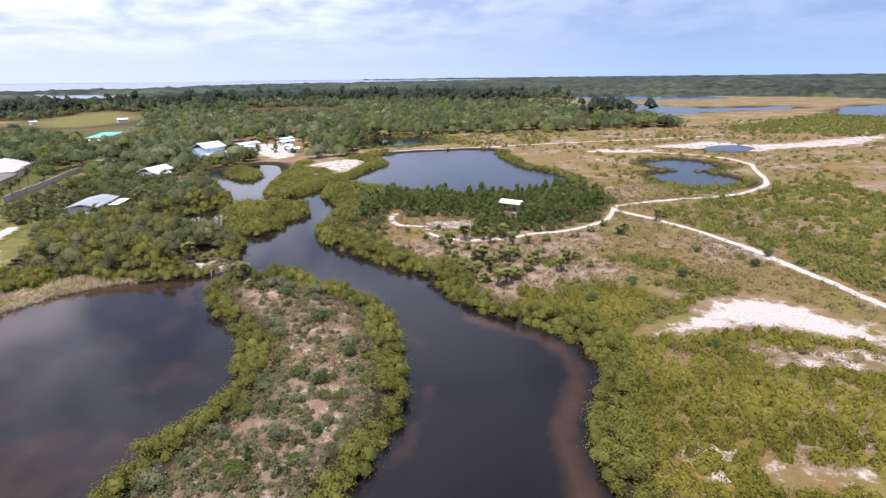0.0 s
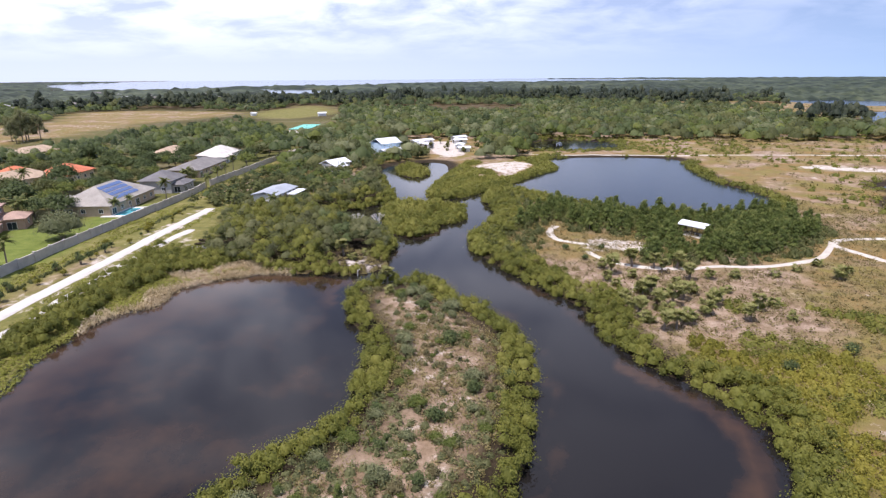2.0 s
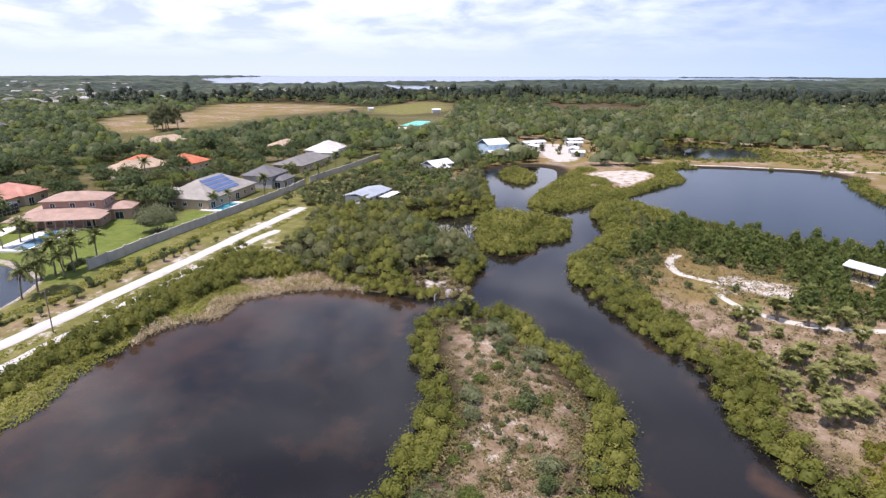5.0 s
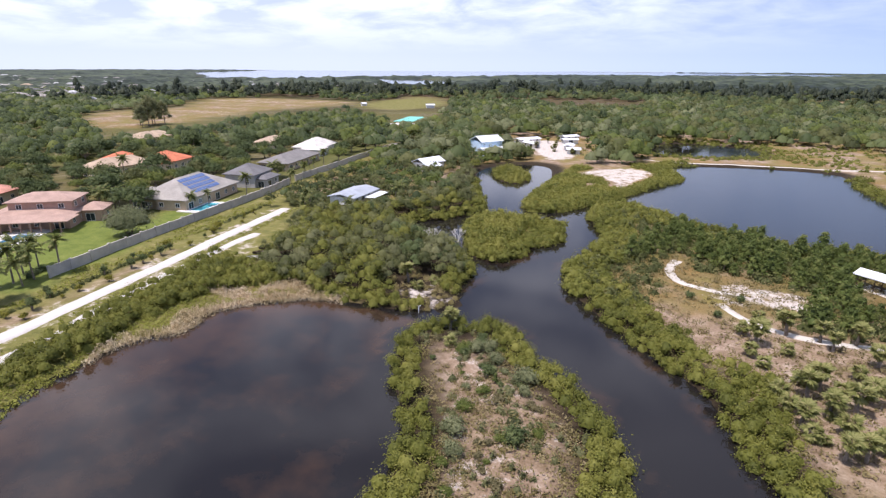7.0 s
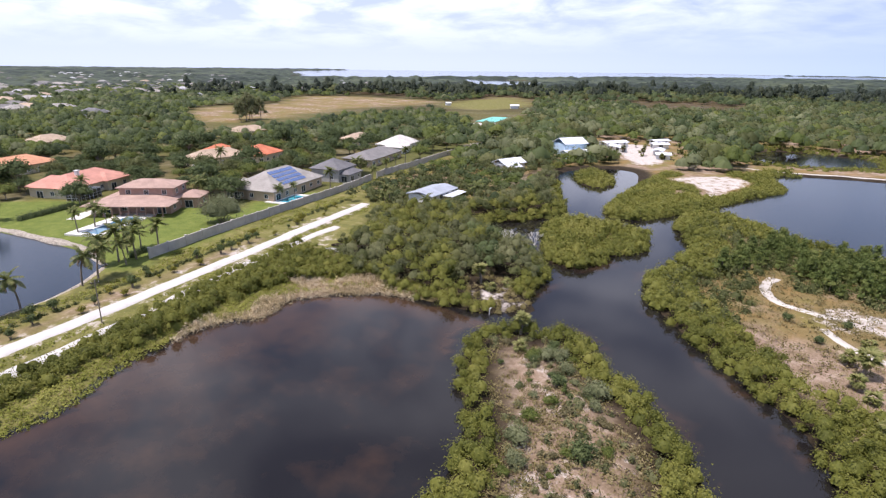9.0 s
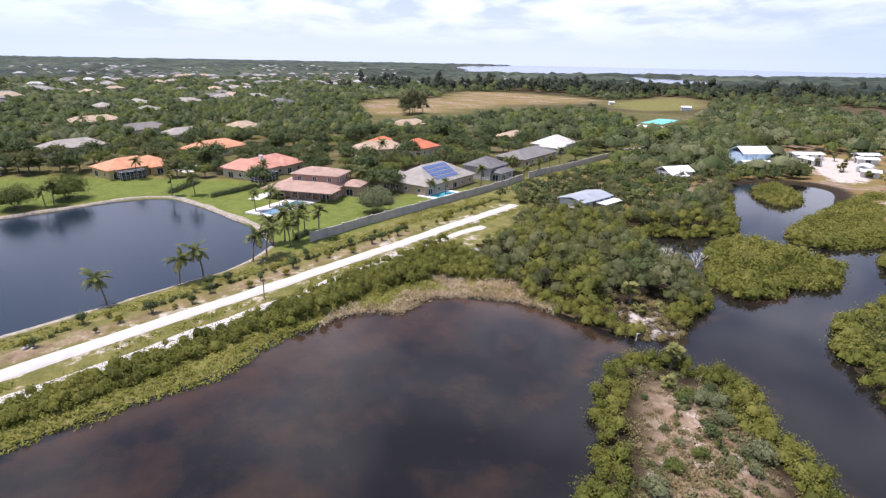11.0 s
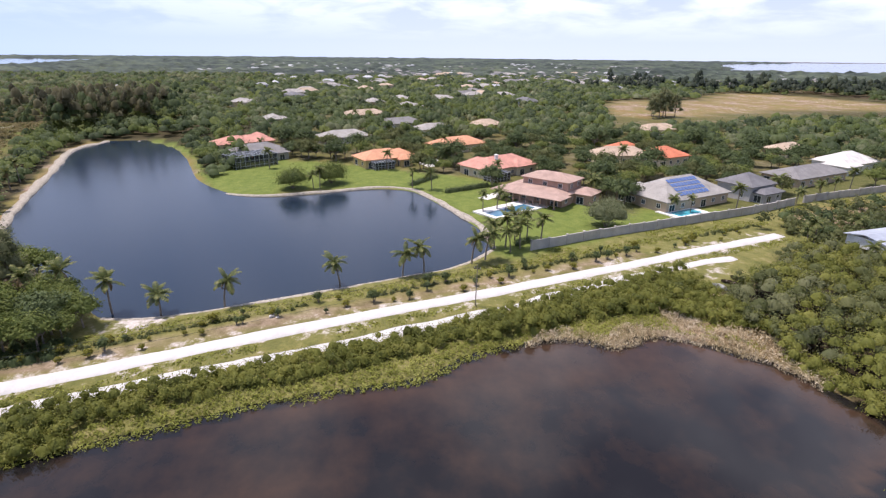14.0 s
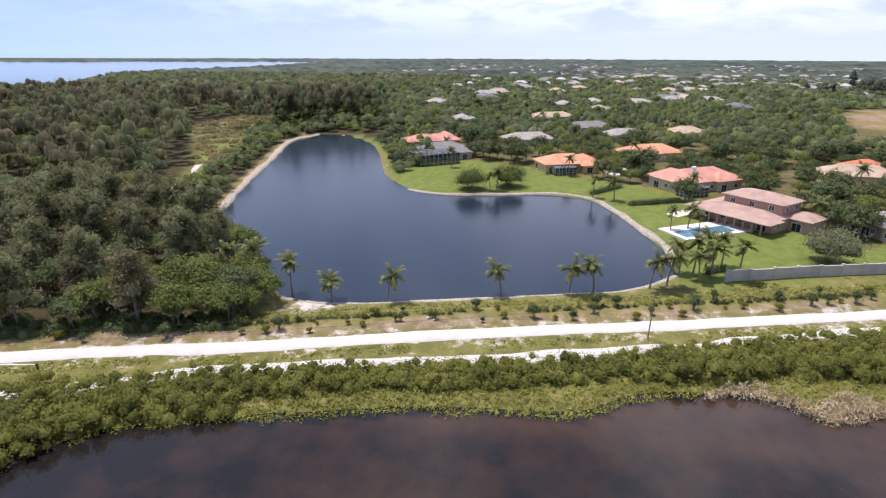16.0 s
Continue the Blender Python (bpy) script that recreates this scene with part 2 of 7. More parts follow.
STUCCO_WALL = plain("grey_stucco", (0.46, 0.42, 0.37), 0.9, vary=0.15, scale=0.5, grit=0.01)
RIPRAP = plain("pale_riprap", (0.34, 0.295, 0.23), 0.95, vary=0.45, scale=1.6, grit=0.15)

# ---------------- plan ----------------
def spline(points, step=2.0, closed=True):
    """A smooth line through a few control points."""
    p = np.array(points, float)
    n = len(p)
    out = []
    for i in range(n if closed else n - 1):
        q = [p[(i + k) % n] if closed else p[min(max(i + k, 0), n - 1)] for k in (-1, 0, 1, 2)]
        m = max(2, int(np.linalg.norm(q[2] - q[1]) / step))
        for t in np.arange(m) / m:
            out.append(0.5 * (2 * q[1] + (q[2] - q[0]) * t + (2 * q[0] - 5 * q[1] + 4 * q[2] - q[3]) * t * t + (3 * q[1] - q[0] - 3 * q[2] + q[3]) * t ** 3))
    if not closed:
        out.append(p[-1])
    return np.array(out)


def inside(poly, x, y):
    c = np.zeros(x.shape, bool)
    for (x0, y0), (x1, y1) in zip(poly, np.roll(poly, -1, 0)):
        if y0 != y1:
            c ^= ((y0 > y) != (y1 > y)) & (x < (x1 - x0) * (y - y0) / (y1 - y0) + x0)
    return c


def away(line, x, y, closed=True):
    """Distance of points to a line."""
    d = np.full(x.shape, 1e9)
    last = len(line) if closed else len(line) - 1
    for i in range(last):
        a, b = line[i], line[(i + 1) % len(line)]
        e = b - a
        t = np.clip(((x - a[0]) * e[0] + (y - a[1]) * e[1]) / max(e @ e, 1e-9), 0, 1)
        np.minimum(d, (x - a[0] - t * e[0]) ** 2 + (y - a[1] - t * e[1]) ** 2, out=d)
    return np.sqrt(d)


def signed(poly, x, y, reach=60.0):
    """Positive inside, negative outside; exact within reach."""
    x, y = np.asarray(x, float), np.asarray(y, float)
    out = np.full(x.shape, -reach)
    lo, hi = poly.min(0) - reach, poly.max(0) + reach
    k = (x > lo[0]) & (x < hi[0]) & (y > lo[1]) & (y < hi[1])
    if k.any():
        d = away(poly, x[k], y[k])
        out[k] = np.where(inside(poly, x[k], y[k]), d, -d)
    return out


POND = spline([(-52, -7), (-60, -1), (-64, 11), (-67, 22), (-70, 34), (-71, 43), (-72, 54), (-77, 62), (-79, 72), (-79, 79), (-75.5, 84.5), (-78, 89),
               (-76, 95), (-71, 101.5), (-66, 105), (-58, 107), (-50, 108.2), (-46, 109), (-44, 106), (-45, 101), (-38.5, 90), (-32.5, 83), (-28.5, 76), (-26.5, 68),
               (-26.5, 62), (-29.5, 56), (-32, 49), (-32, 40), (-28, 26), (-24, 10), (-28, -8), (-40, -16)])
GAP = spline([(-47, 109.3), (-46, 105), (-41, 107.5), (-35, 112), (-37, 116), (-42, 112.6)])
CREEK = spline([(16, -20), (18, 20), (19.5, 36), (20, 46), (20, 54), (22, 60), (25, 68), (24, 76), (20, 82), (14, 86), (9, 90), (4, 97), (0, 106), (-6, 112), (-14, 119),
                (-22, 127), (-28, 134), (-31, 143), (-30, 157), (-30, 170), (-34, 178), (-38, 185), (-40, 195), (-38, 204), (-32, 208), (-24, 203), (-15, 196)]
               + [(-4, 189), (12, 184), (32, 187), (46, 195), (53, 212), (50, 228), (41, 243), (34, 268), (32, 290), (28, 304.5), (10, 305.5), (-10, 300.5), (-24, 294.5), (-31, 286),
                  (-23, 261), (-28, 244), (-34, 225), (-41, 204), (-48, 189), (-54, 185.5), (-60, 191), (-63, 206), (-65, 221), (-68, 238), (-75, 257), (-82, 262)]
               + [(-90, 259), (-97, 248), (-97, 236), (-91, 222), (-84, 210), (-78, 197), (-71, 188), (-68, 178), (-72, 166), (-78, 158), (-72, 150.5), (-61, 146.5), (-51, 138),
                  (-46, 130), (-46, 124), (-42, 118), (-39, 115), (-35, 112.5), (-29, 111), (-24, 106), (-18, 102), (-12, 97), (-8, 92), (-4.5, 84), (-2.5, 72), (-1.5, 62),
                  (-2.5, 55), (-5.5, 48), (-8, 40), (-10, 20), (-8, -20)])
ISLET = spline([(-58, 149), (-64, 160), (-66, 172), (-60, 177), (-51, 177), (-43, 175.5), (-39, 169), (-38, 160), (-41.5, 153), (-42, 146), (-44, 141), (-48, 139.5), (-53, 142)])
COVE_ISLET = spline([(-90, 232), (-83, 223), (-75, 221), (-72, 228), (-79, 244), (-90, 251), (-94, 243)])
LAKE = spline([(-99, 4), (-98, 13), (-100, 23), (-105, 42), (-109, 55), (-113, 67), (-121, 76), (-127, 78), (-137, 77), (-152, 74), (-170, 69), (-180, 64), (-183, 52), (-179, 34),
               (-178, 20), (-184, 9), (-201, -3), (-216, -9), (-250, -20), (-277, -32), (-300, -52), (-300, -67), (-276, -71), (-232, -60), (-184, -47), (-153, -38), (-137, -32), (-124, -17), (-110, -4)])
SMALL = [spline(c, 3) for c in (
    [(98, 251), (111, 262), (124, 250), (121, 236), (104, 233)], [(91, 222), (108, 230), (117, 212), (112, 199), (93, 197)],
    [(149, 303), (168, 316), (172, 301), (163, 288), (149, 289)], [(-50, 346), (-40, 371), (-6, 368), (-2, 340), (-38, 324)])]
FARWATER = [spline(c, 30) for c in (
    [(215, 985), (260, 900), (330, 850), (430, 850), (440, 920), (340, 1000)],
    [(205, 590), (235, 556), (300, 590), (400, 625), (410, 650), (310, 640), (270, 680), (275, 740), (245, 700)],
    [(374, 509), (462, 624), (560, 660), (640, 560), (480, 480)],
    [(-1560, 1200), (-1270, 1390), (-1000, 1390), (-740, 1100), (-600, 1060), (-520, 1060), (-700, 1240), (-820, 1560), (-1300, 1660), (-1480, 1640), (-1900, 1500)],
    [(-2100, 1610), (-1470, 1680), (-1060, 1990), (-900, 2600), (-260, 3000), (500, 3700), (-400, 5000), (-3800, 5000), (-3600, 3000)],
    [(-560, -560), (-800, -620), (-1150, -830), (-1700, -830), (-2600, -980), (-3300, -1150), (-3000, -2300), (-1900, -3200), (-300, -3600), (-350, -1200)])]


def wet(x, y):
    """How far a place lies inside open water (negative: on land)."""
    w = np.maximum(signed(CREEK, x, y), signed(POND, x, y))
    w = np.maximum(w, signed(GAP, x, y, 20))
    w = np.minimum(w, -signed(ISLET, x, y))
    w = np.minimum(w, -signed(COVE_ISLET, x, y))
    w = np.maximum(w, signed(LAKE, x, y))
    for s in SMALL:
        w = np.maximum(w, signed(s, x, y, 20))
    for s in FARWATER:
        w = np.maximum(w, signed(s, x, y, 200))
    return w


ROAD = spline([(-55, -90), (-66, -45), (-75.3, -12), (-78.5, 2), (-82.5, 16), (-87, 31), (-91.5, 49), (-96.5, 69), (-102.5, 92), (-109.5, 117), (-118, 149)], 2, False)
TRACK = spline([(-50, -60), (-63.5, -17), (-69, -6), (-74, 9), (-78, 24), (-83, 47), (-88, 63), (-94, 83), (-101, 106), (-106, 127)], 2, False)
TRAIL = spline([(86, 60), (82, 84), (80, 97), (77.5, 110), (74, 126), (67, 143), (59.5, 155), (55, 161)], 2, False)
TRAIL_N = spline([(55, 161), (60, 168), (80, 174.5), (100, 180), (118, 193), (127, 206), (135, 228), (141, 244), (138, 262), (123, 278), (98, 289), (80, 292)], 2, False)
TRAIL_W = spline([(55, 161), (49, 149), (42, 143), (34, 138.5), (26, 136), (19, 132.5), (11, 131), (3, 134), (-1, 139)], 2, False)
TRAIL_LOOP = spline([(-11, 160), (-11.5, 152), (-8, 146), (0, 145), (6, 149)], 2, False)
FAR_TRACK = spline([(42, 318.5), (68, 326), (92, 332), (116, 338), (153, 348), (178, 355)], 6, False)
DIKE = spline([(-50, 301), (-37, 299.5), (-27, 299.8), (-11, 305.3), (11, 311), (27, 313.2), (42, 318.5)], 3, False)
FIELD = spline([(-456, 272), (-514, 323), (-517, 397), (-595, 491), (-562, 552), (-413, 551), (-401, 383), (-366, 250)], 8)
GREEN_FIELD = spline([(-388, 520), (-407, 598), (-419, 709), (-319, 599), (-302, 500), (-330, 482)], 8)
EAST_SCRUB = spline([(205, 395), (259, 442), (347, 508), (475, 594), (420, 480), (330, 380), (283, 345), (238, 352)], 8)
CLEARING = spline([(-146, -56), (-170, -63), (-190, -66), (-228, -79), (-302, -107), (-372, -120), (-372, -147), (-323, -153), (-255, -111), (-205, -82), (-186, -74), (-154, -63)], 4)
WALL_LINE = [(-117.5, 85), (-123, 104), (-128.5, 126), (-138, 162), (-144.5, 180), (-152.5, 216), (-164, 264)]

SAND = [spline(c, 3) for c in (
    [(36, 80), (44, 84), (52, 91), (60, 93), (65, 90), (69, 85), (73, 77), (75, 70), (70, 73), (65, 77), (58, 80), (51, 82), (44, 79)],
    [(-62, 253), (-51, 246), (-40, 230), (-37, 241), (-34, 268), (-48, 272)],
    [(116, 306), (140, 318), (165, 329), (185, 312), (230, 328), (293, 362), (275, 334), (226, 300), (185, 292), (167, 279), (153, 291)],
    [(-46, 110.5), (-43, 115), (-45, 119), (-53, 120), (-56, 114)],
    [(-120, 333), (-104, 306), (-80, 275), (-75, 298), (-92, 340)],
    [(-4, 141), (8, 140), (16, 146), (12, 152), (-2, 151)],
    [(-100, 109), (-107, 126), (-100, 124), (-94, 116)], [(-176, 284), (-163, 293), (-151, 276), (-161, 264)],
    [(78, 288), (92, 300), (120, 292), (104, 282)], [(-100, 8), (-92, 4), (-92, 14), (-98, 16)])]
LAWN = [spline(c, 3) for c in (
    [(-116, 88), (-116, 76), (-137, 76), (-165, 66), (-182, 60), (-182, 30), (-177, 15), (-200, -2), (-250, -18), (-300, -50), (-308, -44), (-292, -10), (-245, 14), (-228, 40), (-214, 60), (-192, 90), (-165, 108), (-140, 122), (-126, 112)],
    [(-128, 112), (-140, 122), (-146, 132), (-138, 156), (-132, 130)])]

# ---------------- mesh helpers ----------------
rng = np.random.default_rng(7)


def grid_mesh(name, verts, faces, mat, smooth=False, **attrs):
    """A mesh from arrays: faces all with the same number of corners."""
    me = bpy.data.meshes.new(name)
    n, k = faces.shape
    me.vertices.add(len(verts)); me.loops.add(n * k); me.polygons.add(n)
    me.vertices.foreach_set("co", np.ascontiguousarray(verts, np.float32).ravel())
    me.loops.foreach_set("vertex_index", np.ascontiguousarray(faces, np.int32).ravel())
    me.polygons.foreach_set("loop_start", np.arange(0, n * k, k, dtype=np.int32))
    me.polygons.foreach_set("loop_total", np.full(n, k, np.int32))
    if smooth:
        me.polygons.foreach_set("use_smooth", np.ones(n, bool))
    for key, values in attrs.items():
        a = me.attributes.new(key, "FLOAT", "POINT")
        a.data.foreach_set("value", np.ascontiguousarray(values, np.float32))
    me.update(calc_edges=True)
    me.validate()
    me.materials.append(mat)
    return me


def part(name, bm, mat, parent=None, label=""):
    me = bpy.data.meshes.new(name)
    bm.normal_update()
    bm.to_mesh(me); bm.free()
    me.materials.append(mat)
    ob = new(name, me)
    if parent is not None:
        ob.parent = parent
    if label:
        ob["label"] = label
    return ob


def mesh_part(name, me, parent=None, label=""):
    ob = new(name, me)
    if parent is not None:
        ob.parent = parent
    if label:
        ob["label"] = label
    return ob


def box(bm, x, y, z, w, d, h, turn=0.0, bevel=0.0):
    """A box with its base centre at x, y, z."""
    r = bmesh.ops.create_cube(bm, size=1.0, matrix=Matrix.Translation((x, y, z + h / 2)) @ Matrix.Rotation(turn, 4, "Z") @ Matrix.Diagonal((w, d, h, 1)))
    if bevel:
        edges = {e for v in r["verts"] for e in v.link_edges}
        bmesh.ops.bevel(bm, geom=list(edges), offset=bevel, segments=1, affect="EDGES")


def tube(bm, a, b, r0, r1, sides=7):
    a, b = Vector(a), Vector(b)
    d = b - a
    m = Matrix.Translation((a + b) / 2) @ d.to_track_quat("Z", "Y").to_matrix().to_4x4()
    bmesh.ops.create_cone(bm, cap_ends=True, segments=sides, radius1=r0, radius2=r1, depth=d.length, matrix=m)


def axis(lo, hi, fine, far, ratio=1.06):
    """Coordinates, finely spaced from lo to hi, ever wider beyond."""
    core = list(np.arange(lo, hi + fine / 2, fine))
    step, v, right = fine, core[-1], []
    while v < far:
        step *= ratio; v += step; right.append(min(v, far))
    step, v, left = fine, core[0], []
    while v > -far:
        step *= ratio; v -= step; left.append(max(v, -far))
    return np.array(left[::-1] + core + right)


def bumps(x, y, scale, seed=0):
    """Cheap smooth noise between -1 and 1."""
    r = np.random.default_rng(seed)
    s = np.zeros(np.shape(x))
    for k in range(5):
        a, ph, f = r.uniform(0, 6.28), r.uniform(0, 6.28), r.uniform(0.6, 1.8) / scale
        s = s + np.sin((x * np.cos(a) + y * np.sin(a)) * f * 6.28 / 2 + ph + 1.3 * np.sin((x * np.sin(a) - y * np.cos(a)) * f * 2.1 + ph * 2))
    return s / 3.2


def soft(v, a, b):
    t = np.clip((v - a) / (b - a), 0, 1)
    return t * t * (3 - 2 * t)


# ---------------- ground and water ----------------
gx, gy = axis(-185, 90, 2.1, 5200, 1.085), axis(-60, 310, 2.1, 5200, 1.085)
GX, GY = np.meshgrid(gx, gy)
fx, fy = GX.ravel(), GY.ravel()
w = wet(fx, fy)
ISLAND_IN = (fx > -48) & (fx < 2) & (fy < 116)


def height(x, y, w):
    return np.where(w > -3.5, 0.55 - 1.9 * soft(w, -3.0, 4.0), 0.55) + np.clip(-w - 3, 0, 30) / 30 * 0.35 + 0.10 * bumps(x, y, 9, 3) * (w < -1)


sand = np.zeros(fx.shape)
for s, much in zip(SAND, (0.82, 0.62, 0.62, 0.5, 0.72, 0.62, 0.4, 0.75, 0.6, 0.6)):
    sand = np.maximum(sand, much * soft(signed(s, fx, fy, 12), -3, 3))
inner = ISLAND_IN & (w < -5)
sand = np.maximum(sand, inner * (0.31 + 0.14 * bumps(fx, fy, 10, 8)))
park = (fx > 8) & (fx < 95) & (fy > 30) & (fy < 330) & (w < -5)
sand = np.maximum(sand, park * np.clip(0.02 + 0.26 * bumps(fx, fy, 15, 12) + 0.4 * (bumps(fx, fy, 13, 12) > 0.42) * (fy < 80), 0, 0.62))
sand = np.maximum(sand, soft(-np.minimum(away(ROAD[::3], fx, fy, False) - 4.0, away(TRAIL[::3], fx, fy, False) - 1.6), -3, 1) * 0.42)
rd_w = away(ROAD[::3], fx, fy, False)
west_side = fx < np.interp(fy, ROAD[:, 1], ROAD[:, 0])
sandy_strip = west_side * (fy < 110) * soft(-np.abs(rd_w - 4.3), -2.4, -1.2) * np.clip(0.8 + 0.3 * bumps(fx, fy, 7, 22), 0, 1)
lawn = np.zeros(fx.shape)
for s in LAWN:
    lawn = np.maximum(lawn, soft(signed(s, fx, fy, 12), -1.5, 1.5))
rd = away(ROAD[::3], fx, fy, False)
verge = soft(-rd, -26, -17) * (fy > -60) * (fy < 290)
verge = np.maximum(verge, soft(-(np.abs(fx + 130 + (fy - 90) * 0.26) - 14), -4, 2) * (fy > 70) * (fy < 270))
verge = np.maximum(verge, soft(signed(GREEN_FIELD, fx, fy, 20), -4, 4))
verge = verge * (1 - 0.85 * sandy_strip)
mud = soft(w, -8.5, -4.5) * (signed(LAKE, fx, fy, 30) < -20)
MASS = spline([(-46, 112), (-58, 109), (-72, 106), (-84, 108), (-92, 112), (-97, 128), (-108, 142), (-100, 152), (-92, 180), (-98, 210), (-104, 236), (-96, 250), (-92, 226), (-80, 198), (-70, 184), (-70, 170),
               (-77, 158), (-72, 150), (-60, 145), (-51, 137), (-46, 128)])
# tree shade and leaf litter painted into the garden ground as part mud colour
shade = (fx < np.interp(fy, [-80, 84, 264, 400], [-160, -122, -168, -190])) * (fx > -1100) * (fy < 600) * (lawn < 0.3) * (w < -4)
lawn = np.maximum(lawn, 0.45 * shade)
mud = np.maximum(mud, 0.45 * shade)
field = soft(signed(FIELD, fx, fy, 20), -4, 4)
open_field = np.maximum(field, soft(signed(GREEN_FIELD, fx, fy, 20), -4, 4))
verge = verge * (1 - field)
sand = np.maximum(sand, (0.27 + 0.10 * bumps(fx, fy, 60, 9)) * field)
lawn = lawn * (1 - open_field)
mud = mud * (1 - open_field)
glade = soft(signed(CLEARING, fx, fy, 12), -2, 2)
# far plain and south wood floor are darkened with the mud colour
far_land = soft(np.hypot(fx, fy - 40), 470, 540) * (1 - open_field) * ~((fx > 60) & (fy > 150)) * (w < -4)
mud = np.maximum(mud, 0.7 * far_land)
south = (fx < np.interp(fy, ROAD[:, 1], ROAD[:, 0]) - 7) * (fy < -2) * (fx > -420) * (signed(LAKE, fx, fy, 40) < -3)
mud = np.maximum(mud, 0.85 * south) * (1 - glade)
verge = np.maximum(verge, glade)
mud *= ~((fx < -57) & (fx > np.interp(fy, ROAD[:, 1], ROAD[:, 0]) - 7) & (fy < 112) & (fy > -12))
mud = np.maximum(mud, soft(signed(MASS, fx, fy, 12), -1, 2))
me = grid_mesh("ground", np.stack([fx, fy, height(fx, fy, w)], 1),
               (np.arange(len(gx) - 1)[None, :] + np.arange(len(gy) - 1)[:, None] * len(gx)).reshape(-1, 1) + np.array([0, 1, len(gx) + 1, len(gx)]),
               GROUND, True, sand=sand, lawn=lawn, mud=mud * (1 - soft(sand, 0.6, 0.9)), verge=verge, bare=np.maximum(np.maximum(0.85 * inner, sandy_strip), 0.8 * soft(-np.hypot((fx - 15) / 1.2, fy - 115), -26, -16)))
tagged(mesh_part("ground", me), "sandy coastal ground with dry grass, lawns and mud", "ground", kind="structure")

wx, wy = axis(-100, 32, 1.6, 5200, 1.2), axis(-20, 150, 1.6, 5200, 1.2)
WX, WY = np.meshgrid(wx, wy)
hx, hy = WX.ravel(), WY.ravel()
ws = wet(hx, hy)
silt = 0.52 * soft(-np.abs(ws - 2.9), -3.0, -0.2) * ((hx > 6) & (hy < 92))
inpond = signed(POND, hx, hy, 10) > 0
silt = np.maximum(silt, inpond * (0.15 + 0.30 * soft(-(hx + 54), -2, 24) * soft(hy, -6, 24) + 0.18 * soft(-np.hypot(hx + 40, hy - 34), -30, -8) + 0.26 * soft(-ws, -9, -1) * (hy > 94)))
silt = np.maximum(silt, (signed(CREEK, hx, hy, 10) > 0) * (hx < 6) * (hy < 150) * 0.28 * soft(-ws, -5, -1))
# wind marks ruffled water and also carries its painted sky-blue tint
wind = np.maximum(soft(-hx, 90, 97) * (hx > -420), soft(hy, 186, 205) * soft(hx, -34, -20) * 0.8)
me = grid_mesh("water", np.stack([hx, hy, np.zeros(hx.shape)], 1),
               (np.arange(len(wx) - 1)[None, :] + np.arange(len(wy) - 1)[:, None] * len(wx)).reshape(-1, 1) + np.array([0, 1, len(wx) + 1, len(wx)]),
               WATER, True, silt=silt, wind=wind)
tagged(mesh_part("water", me), "still dark tannin-brown water reflecting the sky", "water", kind="structure")


def land(x, y):
    x, y = np.atleast_1d(np.asarray(x, float)), np.atleast_1d(np.asarray(y, float))
    return height(x, y, wet(x, y))


def strip(name, line, width, mat, label, category, thick=0.12, ragged=0.25, raise_=0.05, seed=1):
    """A road or path lying on the ground, with a ragged edge and real thickness."""
    r = np.random.default_rng(seed)
    t = np.gradient(line, axis=0); t /= np.linalg.norm(t, axis=1)[:, None]
    nrm = np.stack([-t[:, 1], t[:, 0]], 1)
    smooth_ = lambda q: np.convolve(np.pad(q, 2, "edge"), np.array([1, 2, 3, 2, 1]) / 9, "valid") * 1.6
    wl_, wr_ = width / 2 + smooth_(r.normal(0, ragged, len(line))), width / 2 + smooth_(r.normal(0, ragged, len(line)))
    l_, r_ = line + nrm * wl_[:, None], line - nrm * wr_[:, None]
    z = np.maximum(land(line[:, 0], line[:, 1]), np.maximum(land(l_[:, 0], l_[:, 1]), land(r_[:, 0], r_[:, 1]))) + raise_
    rows = [np.c_[l_ + nrm * 0.25, z - thick - 0.15], np.c_[l_, z], np.c_[line, z + 0.05], np.c_[r_, z], np.c_[r_ - nrm * 0.25, z - thick - 0.15]]
    v = np.stack(rows, 1).reshape(-1, 3)
    f = [(i * 5 + k, i * 5 + k + 1, i * 5 + k + 6, i * 5 + k + 5) for i in range(len(line) - 1) for k in range(4)]
    ob = mesh_part(name, grid_mesh(name, v, np.array(f)[:, ::-1], mat, True))
    return tagged(ob, label, category, kind="structure")


strip("road", ROAD, 3.1, SHELL, "straight white shell-gravel maintenance road", "road", ragged=0.12)
strip("track", TRACK, 2.3, SHELL, "narrow ragged white sand track beside the road", "track", ragged=0.45, seed=2)
strip("path", TRAIL, 1.8, PATHSHELL, "white shell walking path through dry scrub", "path", ragged=0.12, seed=3)
strip("path", TRAIL_N, 1.8, PATHSHELL, "white shell walking path round two small ponds", "path", ragged=0.2, seed=4)
strip("path", TRAIL_W, 1.5, PATHSHELL, "white shell walking path skirting the pine grove", "path", ragged=0.15, seed=5)
strip("path", TRAIL_LOOP, 1.6, PATHSHELL, "curved end of a white shell path in the grove", "path", ragged=0.2, seed=6)
strip("track", FAR_TRACK, 2.2, PATHSHELL, "pale straight track beyond the big pond", "track", ragged=0.3, seed=7)
strip("track", DIKE, 2.0, PATHSHELL, "pale sandy dike along the far pond shore", "track", ragged=0.4, seed=8)
rip = spline([(-121, 77.5), (-137, 78.6), (-152, 75.6), (-171, 70.5), (-181.5, 65), (-184.6, 52), (-180.6, 34), (-179.4, 19.5), (-185, 8), (-201, -3.8), (-216, -9.6), (-250, -20.8), (-277, -32.8), (-301, -53)], 2, False)
